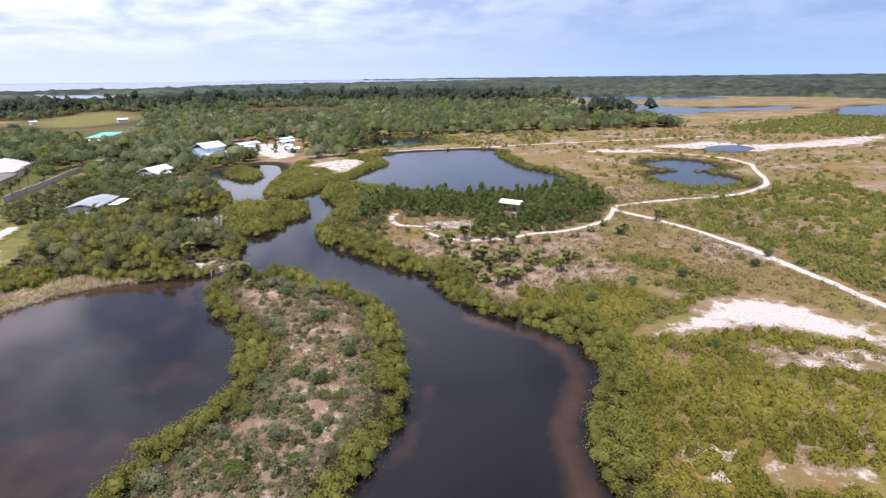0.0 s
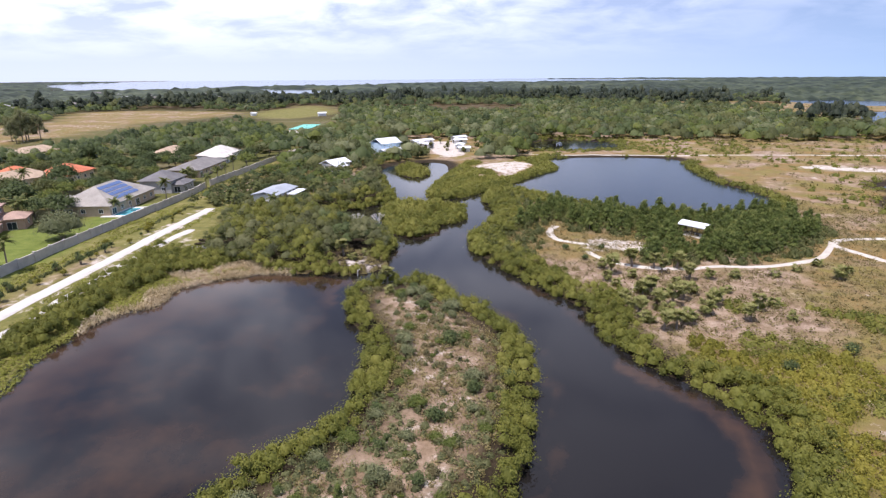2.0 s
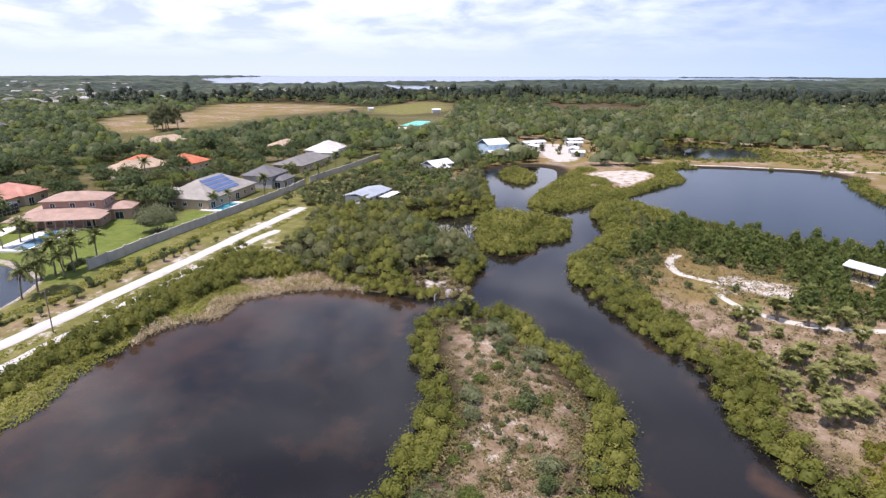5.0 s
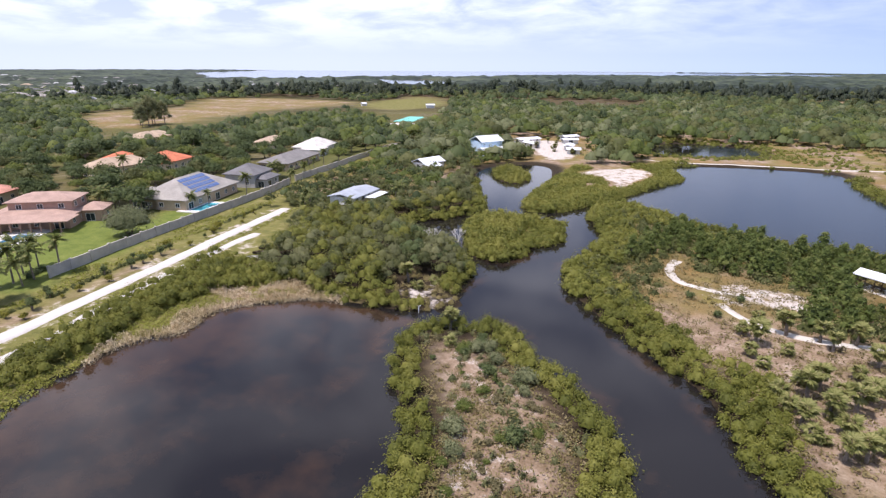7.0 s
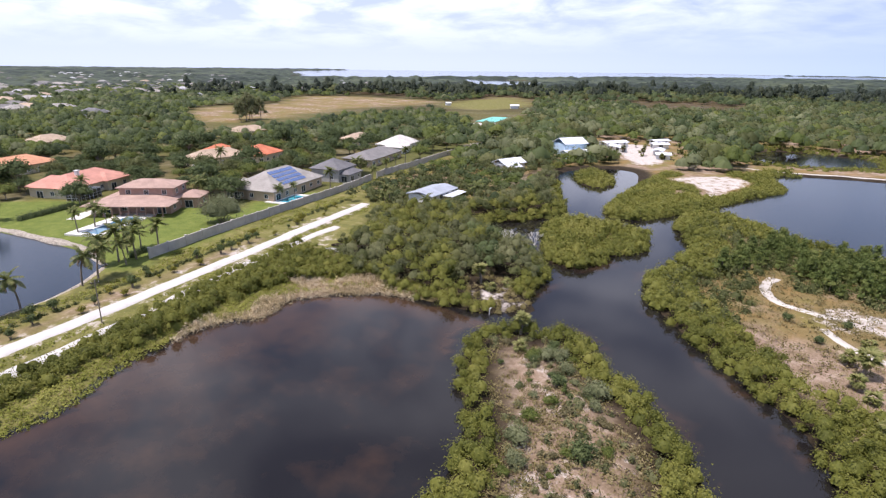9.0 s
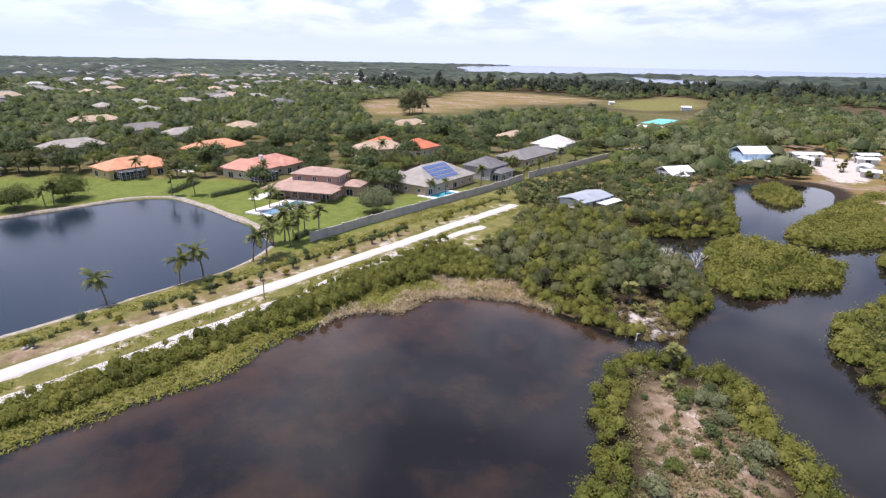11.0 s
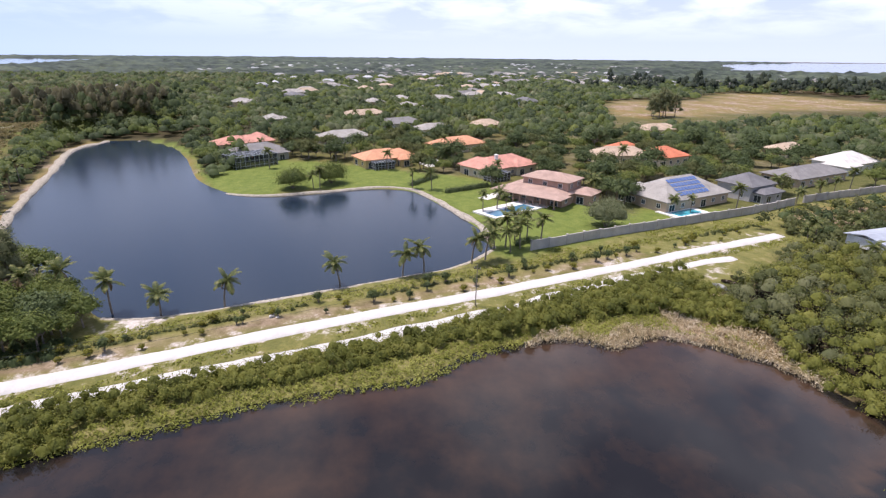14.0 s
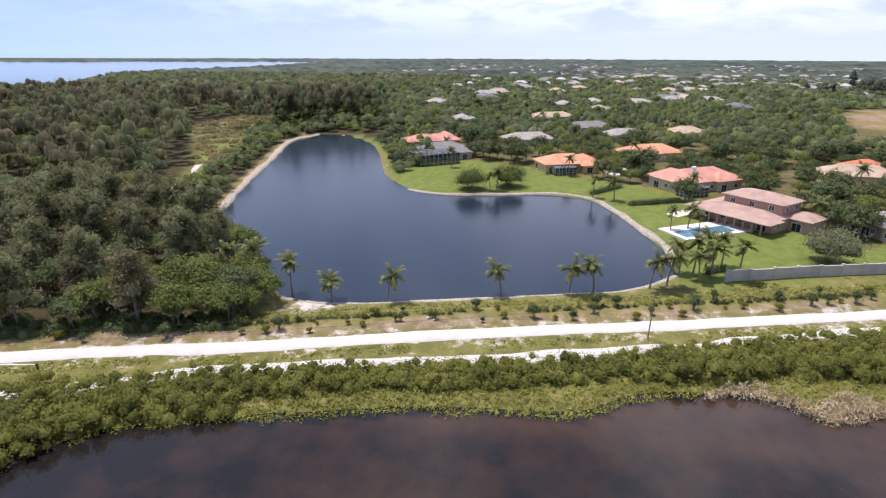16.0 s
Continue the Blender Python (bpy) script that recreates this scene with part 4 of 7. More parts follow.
def tree(name, mat, tall, spread, seed, count, size, label, trunk_r=0.22, kind="round", lobes=9):
    """A tree at the origin: tapered trunk with limbs, crown of leaf sprays in uneven lobes."""
    rr = np.random.default_rng(seed)
    root = new(name)
    bm = bmesh.new()
    fork = tall * (0.32 if kind == "round" else 0.8)
    tube(bm, (0, 0, -0.3), (0.1, 0.05, fork), trunk_r, trunk_r * 0.7)
    ls = []
    if kind == "round":
        for i in range(lobes):
            a, q = i * 2.4 + rr.uniform(-0.4, 0.4), math.sqrt((i + 0.3) / lobes)
            c = (math.cos(a) * spread * 0.68 * q, math.sin(a) * spread * 0.68 * q, tall * (0.72 - 0.22 * q * q) + rr.uniform(-0.05, 0.06) * tall)
            ls.append((*c, spread * rr.uniform(0.36, 0.52)))
            tube(bm, (0.1, 0.05, fork * 0.9), c, trunk_r * 0.5, trunk_r * 0.14, 5)
    elif kind == "plume":
        for i in range(lobes):
            f = i / (lobes - 1)
            a = i * 2.4 + rr.uniform(-0.4, 0.4)
            off = spread * (0.66 - 0.38 * f) * rr.uniform(0.55, 1.2)
            c = (math.cos(a) * off, math.sin(a) * off, tall * (0.3 + 0.64 * f) + rr.uniform(-0.03, 0.03) * tall)
            ls.append((*c, spread * (0.46 - 0.10 * f) * rr.uniform(0.75, 1.25)))
            tube(bm, (0, 0, c[2] * 0.75), c, trunk_r * 0.4, 0.03, 4)
    else:
        for i in range(lobes):
            f = i / (lobes - 1)
            a = i * 2.4
            off = spread * 0.45 * (1 - f)
            c = (math.cos(a) * off, math.sin(a) * off, tall * (0.22 + 0.72 * f))
            ls.append((*c, spread * (0.62 - 0.32 * f) * rr.uniform(0.85, 1.15)))
            tube(bm, (0, 0, c[2] - 0.2), c, trunk_r * 0.35, 0.03, 4)
    part("trunk", bm, BARK, root)
    v, f, t = crown_cloud(ls, count, size, seed, {"round": 0.8, "cone": 0.9, "plume": 1.1}[kind], slim=0.45 if kind == "plume" else 0.78)
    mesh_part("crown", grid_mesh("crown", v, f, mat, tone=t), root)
    return tagged(root, label, "tree")


def set_tree(root, x, y, turn, scale=1.0, group="", z=None, first=False):
    zz = float(land(x, y)[0]) if z is None else z
    m = pose(x, y, zz, 0, 0, turn) @ Matrix.Scale(scale, 4)
    if first:
        root.matrix_basis = m
        ob = root
    else:
        ob = copy_thing(root, m)
    if group:
        ob["group"] = group
    return ob


PLACED = set()  # originals that already stand


def plant(kinds, spots, seed, group, lo=0.8, hi=1.2):
    """Copies of a few trees over many places."""
    rr = np.random.default_rng(seed)
    zs = land([s[0] for s in spots], [s[1] for s in spots])
    for (x, y), z in zip(spots, zs):
        k = int(rr.integers(len(kinds)))
        set_tree(kinds[k], x, y, rr.uniform(0, 360), rr.uniform(lo, hi), group, float(z), kinds[k].name not in PLACED)
        PLACED.add(kinds[k].name)


def house_spots():
    return [(-165.5, 107.6, 15), (-199.6, 101.8, 16), (-221, 60, 14), (-227, 5.5, 15), (-268, 1, 18), (-151, 142, 17), (-154, 168, 11), (-172, 205, 17), (-188, 238, 14),
            (-221, 240, 11), (-214, 156, 16), (-208, 172, 12), (-230, 166, 8), (-288, 217, 14), (-330, 78, 15), (-304, 93, 11), (-381, 60, 16), (-251, 95, 14), (-280, 46, 14), (-440, -33, 14),
            (-456, 15, 15), (-377, 197, 12), (-101, 163, 12), (-117, 230, 9), (-116, 281, 10)]


def clear_of_houses(x, y, extra=0.0):
    k = np.ones(np.shape(x), bool)
    for a, b, r_ in house_spots():
        k &= np.hypot(x - a, y - b) > r_ * 0.8 + extra
        # open ground between a house and the eye
        ex, ey = -8 - a, 42 - b
        e = math.hypot(ex, ey)
        t = (x - a) * ex / e + (y - b) * ey / e
        s = np.abs((x - a) * -ey / e + (y - b) * ex / e)
        k &= ~((t > 0) & (t < r_ + 9) & (s < r_ * 0.72))
    return k


def suburb_spots():
    """Places, turns and colours of the houses that stand half hidden by trees."""
    rr = random.Random(77)
    looks = [("grey", "grey"), ("beige", "cream"), ("beige", "grey"), ("slate", "white"), ("tan", "cream"), ("grey", "grey"), ("beige", "cream"), ("grey", "cream")]
    out = []
    for row in range(30):
        for col in range(32):
            x, y = -290 - row * 36 + rr.uniform(-9, 9), -90 + col * 32 + rr.uniform(-8, 8)
            dist = math.hypot(x, y - 40)
            if dist > 1300 or y > 560 or rr.random() < 0.62 or min(math.hypot(x - a, y - b) for a, b, _ in house_spots()) < 30 or y < -0.2 * (x + 340) - 70 or (y < -20 and x > -420):
                continue
            if max(signed(FIELD, np.array([x]), np.array([y]), 40)[0], signed(GREEN_FIELD, np.array([x]), np.array([y]), 40)[0]) > -20 or (y > 220 and x > -660) or (y > 260 and x > -760):
                continue
            out.append((x, y, dist, rr.choice((20, 105, 110, 60)), *looks[rr.randrange(8)], rr.uniform(16, 25), rr.uniform(10, 13), rr.uniform(3.2, 4.2), rr.uniform(2.4, 3.4)))
    return out


SUBURB = suburb_spots()


def off_suburb(x, y):
    k = np.ones(np.shape(x), bool)
    for a, b, dist, *_ in SUBURB:
        ex, ey = -8 - a, 42 - b
        e = math.hypot(ex, ey)
        t, q = (x - a) * ex / e + (y - b) * ey / e, np.abs((x - a) * -ey / e + (y - b) * ex / e)
        k &= (np.hypot(x - a, y - b) > 9.5) & ~((t > 0) & (t < 20) & (q < 7.5))
    return k


def off_fields(x, y, margin=5):
    """Free of the fields and of the low pasture before them."""
    k = (signed(FIELD, x, y, 20) < -margin) & (signed(GREEN_FIELD, x, y, 20) < -margin)
    for q in (0.08, 0.16, 0.24):
        u, v = x + (x + 6) * q, y + (y - 42) * q
        k &= (signed(FIELD, u, v, 20) < -2) & (signed(GREEN_FIELD, u, v, 20) < -2)
    return k & ~((np.abs(x + 200 + (y - 335) * 0.62) < 15) & (y > 335) & (y < 425))


def neighbourhood():
    x, y = scatter((-500, -75), (-118, 345), 8.2, 101)
    wl_ = np.interp(y, [85, 126, 180, 264, 400], [-121, -132, -148, -168, -150])
    k = (x < wl_) & (wet(x, y) < -4) & clear_of_houses(x, y, 1.5)
    for s in LAWN:
        k &= signed(s, x, y, 8) < -1.5
    k &= ~((y < 0) & (x > -310))
    k &= off_fields(x, y) & off_suburb(x, y)
    return x[k], y[k]


tx, ty = neighbourhood()
order = np.argsort(np.hypot(tx + 8, ty - 42))
near = order[:190]
oaks = [tree("oak_tree", OAK, 8.0, 5.2, 111, 84, 0.84, "broad dark-green oak in a garden"), tree("oak_tree", OAK, 7.0, 4.4, 112, 84, 0.8, "rounded dark-green garden tree"),
        tree("shade_tree", LIME, 6.5, 4.8, 113, 84, 0.8, "spreading light-green shade tree in a garden"), tree("oak_tree", OAK, 9.5, 4.6, 114, 84, 0.84, "tall dark-green garden tree"),
        tree("shade_tree", MANGROVE_DARK, 7.0, 4.6, 115, 84, 0.8, "olive-green garden tree beside houses")]
plant(oaks, [(tx[i], ty[i]) for i in near], 116, "garden trees", 0.62, 1.15)


def woods(x, y, tall, spread, count, size, seed, low=0.0, tone=0.5, dev=0.22, core=0.6, slim=0.9, column=0.0):
    rr = np.random.default_rng(seed)
    n = len(x)
    z = land(x, y)
    h = rr.uniform(0.75, 1.25, n) * tall
    r_ = rr.uniform(0.75, 1.25, n) * spread
    # three uneven lobes a tree
    a = rr.uniform(0, 6.28, n)
    out = []
    for i in range(3):
        q = r_ * (0.42 if i else 0.18)
        f = 0.62 if i else 0.78
        top = h * (1.0 if i == 0 else rr.uniform(0.68, 0.92, n))
        rad = r_ * f * rr.uniform(0.85, 1.15, n)
        tl = np.minimum(top * 0.7, rad * 0.95) * (1 - column) + top * 0.42 * column
        out.append((np.stack([x + np.cos(a + i * 2.3) * q, y + np.sin(a + i * 2.3) * q, z + top - tl], 1), rad, tl))
    p = np.concatenate([o[0] for o in out])
    t3 = np.tile(np.clip(rr.normal(tone, dev, n), 0, 1), 3)
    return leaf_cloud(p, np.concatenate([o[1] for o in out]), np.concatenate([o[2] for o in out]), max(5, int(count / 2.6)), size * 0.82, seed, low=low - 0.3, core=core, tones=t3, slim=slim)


rest = order[190:]
ex_, ey_ = scatter((-1000, -160), (-480, 560), 13.5, 102)
k = off_fields(ex_, ey_) & (wet(ex_, ey_) < -5) & off_suburb(ex_, ey_)
fx_, fy_ = scatter((-480, 340), (-205, 640), 8.6, 103)
kf = off_fields(fx_, fy_, 4) & (wet(fx_, fy_) < -5) & ~((fx_ < -200) & (fy_ > 366) & (fy_ < 440) & (fx_ > -266)) & clear_of_houses(fx_, fy_, 1.0)
def mixed(x, y, seed, args, looks):
    """One wood in several leaf colours, in drifts."""
    g_ = bumps(x, y, 28, seed) + np.random.default_rng(seed).normal(0, 0.45, len(x))
    edges = np.quantile(g_, [sum(l[0] for l in looks[:i]) for i in range(1, len(looks))])
    kind_ = np.digitize(g_, edges)
    for i, (_, mat, name, label) in enumerate(looks):
        q = kind_ == i
        stuff(name, [woods(x[q & sel], y[q & sel], *a) for sel, a in args(x, y)], mat, label, "trees")


mixed(np.r_[tx[rest], ex_[k], fx_[kf]], np.r_[ty[rest], ey_[k], fy_[kf]], 121, lambda x, y: [(x > -480, (7.8, 5.2, 52, 0.95, 121, 0.0, 0.5, 0.24, 0.66)), (x <= -480, (8.0, 7.6, 17, 1.7, 122, 0.0, 0.5, 0.26, 0.72))],
      [(0.62, OAK, "garden_woods", "dark-green tree canopy between suburban houses"), (0.26, LIME, "light_garden_woods", "light-green tree crowns between suburban houses"), (0.12, SILVER, "grey_garden_woods", "grey-green tree crowns between suburban houses")])


def south_woods():
    """The wood south of the road and the lake, out to the lagoon."""
    x, y = scatter((-430, -340), (-56, 12), 6.8, 131)
    rd_ = away(ROAD[::2], x, y, False)
    side_ = x < np.interp(y, ROAD[:, 1], ROAD[:, 0])
    k = side_ & (rd_ > 7.5) & (signed(LAKE, x, y, 40) < -4.5) & (wet(x, y) < -5) & ((y < 6) | (x > -96)) & ~((x > -101) & (y > 2)) & (signed(CLEARING, x, y, 12) < -2.5)
    k &= ~((x < -285) & (y > -60)) & ~((x > -142) & (y > -75)) & off_suburb(x, y)
    return x[k], y[k]


sx, sy = south_woods()
bank = soft(signed(CLEARING, sx, sy, 40), -34, -30) * (sy > np.interp(sx, [-372, -302, -228, -150], [-122, -108, -80, -58]))
bank = np.maximum(bank, soft(signed(LAKE, sx, sy, 40), -20, -16))
lofty = soft(-sy, 70, 84) * soft(bumps(sx, sy, 34, 8), -0.45, 0.25) * (1 - bank)
tall_s = np.where(bank > 0.5, 5.6, 8.5 + 11.5 * lofty)
plume = (lofty > 0.45) & (bank < 0.5)
brown = plume & (np.random.default_rng(5).normal(0, 0.5, sx.size) + bumps(sx, sy, 40, 9) > -0.1)
light = ~plume & (bumps(sx, sy, 26, 10) + np.random.default_rng(6).normal(0, 0.4, sx.size) > 0.25)
for sel, mat, nm, lab in ((~plume & ~light, OAK, "coastal_wood", "dense green coastal wood beside the lake"), (light, LIME, "light_coastal_wood", "light-green trees in the coastal wood")):
    stuff(nm, [woods(sx[sel], sy[sel], tall_s[sel], 4.9, 54, 0.95, 132, 0.0, 0.5, 0.22, 0.66)], mat, lab, "wood")
for sel, mat, nm, lab in ((brown, RUST, "casuarina_wood", "tall grey-brown feathery casuarinas beside a clearing"), (plume & ~brown, OLIVE, "green_casuarina_wood", "tall olive-green feathery casuarinas beside a clearing")):
    stuff(nm, [woods(sx[sel], sy[sel], tall_s[sel], 4.9, 70, 1.05, 133, 0.0, 0.45, 0.22, 0.6, 0.5, 0.4)], mat, lab, "wood")
ox, oy = scatter((-1020, -720), (-200, -60), 12.5, 139)
k = ((ox < -432) | (oy < -342)) & (wet(ox, oy) < -6) & ~((ox > -480) & (oy > -70)) & (oy < -0.2 * (ox + 340) - 60) & off_suburb(ox, oy)
ox, oy = ox[k], oy[k]
mixed(ox, oy, 140, lambda x, y: [(x < 1e9, (10.5, 7.4, 13, 1.9, 140, 0.0, 0.5, 0.28, 0.7))],
      [(0.5, OAK, "lagoon_wood", "green wood between the lake and the lagoon"), (0.28, OLIVE, "olive_lagoon_wood", "olive-green trees in the wood towards the lagoon"), (0.22, LIME, "light_lagoon_wood", "light-green trees in the wood towards the lagoon")])
coastal = [tree("coastal_tree", OAK, 9.4, 4.1, 231, 96, 0.62, "dense dark-green tree of the coastal wood", lobes=13), tree("coastal_tree", LIME, 8.2, 4.0, 232, 96, 0.6, "bright green leafy tree at the wood's edge", lobes=13),
           tree("casuarina_tree", OLIVE, 12.0, 4.4, 233, 100, 0.72, "grey-olive feathery casuarina of the coastal wood", kind="plume", lobes=14), tree("casuarina_tree", RUST, 11.0, 4.2, 234, 90, 0.72, "brownish feathery casuarina of the coastal wood", kind="plume", lobes=13)]
lx, ly = scatter((-142, -75), (-68, 8), 5.7, 134)
k = (lx < np.interp(ly, ROAD[:, 1], ROAD[:, 0]) - 7.5) & (wet(lx, ly) < -1.5) & (ly < 4.5 - (lx + 100) * 0.25) & ~((lx > -97) & (ly > 1))
lx, ly = lx[k], ly[k]
lk = np.where((ly > -26) & (wet(lx, ly) > -24), 1, 0)
mixk = np.random.default_rng(135).uniform(0, 1, lx.size)
for kk, cond in ((1, (lk == 1) & (mixk < 0.62)), (0, ((lk == 0) & (mixk < 0.5)) | ((lk == 1) & (mixk >= 0.82))), (2, ((lk == 0) & (mixk >= 0.5) & (mixk < 0.85)) | ((lk == 1) & (mixk >= 0.62) & (mixk < 0.74))), (3, ((lk == 0) & (mixk >= 0.85)) | ((lk == 1) & (mixk >= 0.74) & (mixk < 0.82)))):
    plant([coastal[kk]], list(zip(lx[cond], ly[cond])), 136 + kk, "trees of the coastal wood", 0.75, 1.15)
plant([coastal[1]], [(-90.5, 1.5), (-94.5, 2.8), (-97.5, 0.5), (-87, -4.5), (-92.5, -3), (-101.5, -2.5)], 151, "trees of the coastal wood", 0.7, 0.95)
plant([coastal[0]], [(-84, -7), (-96.5, -6), (-88.5, 0), (-104, -5.5)], 152, "trees of the coastal wood", 0.7, 0.95)
for x, y, s_ in ((-371, 272, 1.5), (-366, 266, 1.3), (-376, 277, 1.4), (-369, 280, 1.2), (-362, 259, 1.1), (-379, 268, 1.2)):
    set_tree(coastal[2], x, y, x * 7, s_, "trees at the field")
# dark scrub added to stand in for the shadow line below the trees
ux, uy = scatter((-110, -70), (-64, 6), 1.8, 137)
k = (ux < np.interp(uy, ROAD[:, 1], ROAD[:, 0]) - 5.5) & (ux > np.interp(uy, ROAD[:, 1], ROAD[:, 0]) - 12) & (uy < 3)
p = places(ux[k], uy[k], np.ones(k.sum(), bool))
stuff("wood_edge_scrub", [leaf_cloud(p, rng.uniform(0.8, 1.5, len(p)), rng.uniform(0.8, 2.2, len(p)), 60, 0.42, 138)], OAK, "dark undergrowth added for the shadow along the foot of the coastal wood", "undergrowth")


def north_woods():
    x, y = scatter((-420, 232), (190, 900), 9.0, 141)
    k = wet(x, y) < -4
    west = (x < -110) & (x > np.interp(y, [232, 264, 400], [-150, -172, -210])) & (y < 560)
    north = (x >= -110) & (y > np.interp(x, [-110, -75, -45, 0, 90, 190], [262, 264, 288, 386, 392, 420]))
    k &= (west | north) & (y < np.interp(x, [-420, -200, 130, 190], [480, 760, 640, 430])) & clear_of_houses(x, y, 2)
    for i in (1, 4, 7):
        k &= signed(SAND[i], x, y, 20) < (-10 if i == 4 else -2)
    k &= ~((x < -215) & (y > 366) & (y < 440) & (x > -266))
    k &= off_fields(x, y)
    return x[k], y[k]


nx_, ny_ = north_woods()
mixed(nx_, ny_, 142, lambda x, y: [(np.hypot(x, y - 30) < 420, (9.4, 6.8, 80, 1.0, 142, 0.0, 0.55, 0.26, 0.66)), (np.hypot(x, y - 30) >= 420, (9.6, 7.4, 34, 1.7, 143, 0.0, 0.5, 0.28, 0.7))],
      [(0.3, MANGROVE_DARK, "north_wood", "dull-green mixed wood beyond the ponds"), (0.18, SILVER, "grey_north_wood", "grey-green trees in the wood beyond the ponds"), (0.36, OAK, "dark_north_wood", "dark-green trees in the wood beyond the ponds"), (0.16, LIME, "light_north_wood", "light-green trees in the wood beyond the ponds")])


def plot_trees():
    """Trees and tall shrubs on the plots between the garden wall and the mangroves."""
    x, y = scatter((-165, 128), (-88, 300), 4.3, 145)
    wl_ = np.interp(y, [85, 126, 180, 264, 330], [-107, -118, -134, -152, -165])
    k = (x > wl_) & (signed(MASS, x, y, 10) < -0.5) & (wet(x, y) < -4) & (away(ROAD[::2], x, y, False) > 4) & (y > 134 - (x + 100) * 0.6)
    for i in (4, 6, 7):
        k &= signed(SAND[i], x, y, 10) < -1
    for a, b, r_ in house_spots()[-3:]:
        k &= np.hypot(x - a, y - b) > r_ * 0.72
        ex, ey = -8 - a, 42 - b
        e = math.hypot(ex, ey)
        t, s = (x - a) * ex / e + (y - b) * ey / e, np.abs((x - a) * -ey / e + (y - b) * ex / e)
        k &= ~((t > 0) & (t < r_ + 1) & (s < r_ * 0.7))
    return x[k], y[k]


ptx, pty = plot_trees()
mixed(ptx, pty, 146, lambda x, y: [(x < 1e9, (4.2, 2.7, 60, 0.85, 146))],
      [(0.45, MANGROVE_DARK, "plot_trees", "dull-green trees on the plots beside the mangroves"), (0.35, OAK, "dark_plot_trees", "dark-green trees round the raised house"), (0.2, LIME, "light_plot_trees", "light-green shrubs round the cottages")])


def dark_belt():
    """Tall dark casuarinas behind the fields and the wood, in uneven clumps."""
    line = spline([(-660, 400), (-640, 520), (-560, 610), (-440, 650), (-396, 730), (-338, 800), (-200, 880), (0, 860), (120, 790)], 7, False)
    rr = np.random.default_rng(151)
    q = np.repeat(line, 5, 0) + rr.normal(0, 34, (len(line) * 5, 2))
    k = (bumps(q[:, 0], q[:, 1], 60, 16) > -0.55) & off_fields(q[:, 0], q[:, 1], 8)
    q = q[k]
    tall = 17 + 7 * bumps(q[:, 0], q[:, 1], 55, 17)
    clump = np.c_[rr.normal(162, 13, 34), rr.normal(516, 9, 34)]
    q, tall = np.r_[q, clump], np.r_[tall, np.full(34, 17.0)]
    return woods(q[:, 0], q[:, 1], np.clip(tall, 9, 26), 6.2, 34, 1.9, 152, -0.1, 0.45, 0.24, 0.68, 0.6, 0.45)


def north_plain():
    """The woods of the plain behind the belt, crown by crown."""
    x, y = scatter((-760, 540), (260, 1060), 13.5, 153)
    k = (np.hypot(x, y - 40) < 1040) & (wet(x, y) < -8) & off_fields(x, y, 8) & (y > np.interp(x, [-760, -420, -200, 130, 260], [560, 640, 760, 650, 720])) & (bumps(x, y, 120, 19) > -0.95) & (x < 130 + 120 * bumps(x, y, 90, 20))
    return x[k], y[k]


bx_, by_ = north_plain()
mixed(bx_, by_, 154, lambda x, y: [(x < 1e9, (9.5, 8.0, 15, 1.9, 154, 0.0, 0.45, 0.26, 0.72))],
      [(0.6, OAK, "plain_wood", "dark-green woods on the plain behind the fields"), (0.4, MANGROVE_DARK, "dull_plain_wood", "dull-green woods on the plain behind the fields")])
stuff("casuarina_belt", [dark_belt()], BELT, "tall dark casuarina belt behind the fields", "wood")


def far_canopy():
    """The wooded plain out to the horizon, as one rolling canopy of crowns."""
    a = np.radians(np.arange(-16, 242, 0.5))
    q = np.exp(np.arange(math.log(940), math.log(5150), 0.0105))
    A, Q = np.meshgrid(a, q)
    x, y = (Q * np.cos(A)).ravel(), (Q * np.sin(A)).ravel() + 40
    rr = np.random.default_rng(161)
    s = Q.ravel()
    x += rr.uniform(-0.4, 0.4, x.size) * s * 0.005; y += rr.uniform(-0.4, 0.4, x.size) * s * 0.005
    w_ = wet(x, y)
    open_ = bumps(x, y, 420, 11) * 0.6 + bumps(x, y, 150, 12) * 0.5
    cover = soft(-w_, 4, 30) * soft(open_, -0.75, -0.5)
    meadow = (x > 60) & (y > 200) & (s < 1010)
    cover *= np.where(meadow, soft(bumps(x, y, 110, 13), 0.1, 0.4) * 0.5, 1)
    z = -0.5 + cover * (6.5 + 2.5 * bumps(x, y, 90, 14) + rr.normal(0, 3.6, x.size) + 1.5 * (s > 1500))
    z = np.where((cover < 0.05) | (s < 952), -1.5, z)
    belt = soft(s, 600, 680) * soft(-s, -1500, -1150) * soft(x, -760, -600) * soft(-x, -200, -120) * (y > 380)
    z += belt * cover * 3
    n = len(a)
    f = (np.arange(n - 1)[None, :] + np.arange(len(q) - 1)[:, None] * n).reshape(-1, 1) + np.array([0, 1, n + 1, n])
    tone = np.clip(0.45 + 0.25 * bumps(x, y, 130, 15) + 0.25 * bumps(x, y, 420, 18) + rr.normal(0, 0.34, x.size), 0, 1) * (1 - 0.75 * belt)
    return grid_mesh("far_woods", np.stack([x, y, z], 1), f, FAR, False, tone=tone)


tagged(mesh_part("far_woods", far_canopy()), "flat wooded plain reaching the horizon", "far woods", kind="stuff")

def mass():
    """The tall mangrove wood between pond and houses."""
    x, y = scatter((-112, 104), (-38, 260), 2.9, 41)
    k = (signed(MASS, x, y, 10) > 0.3) & (wet(x, y) < -1.2) & ~((x < -92) & (y < 122)) & ~((x > -57) & (x < -44) & (y < 124) & (y > 112.5))
    return x[k], y[k]


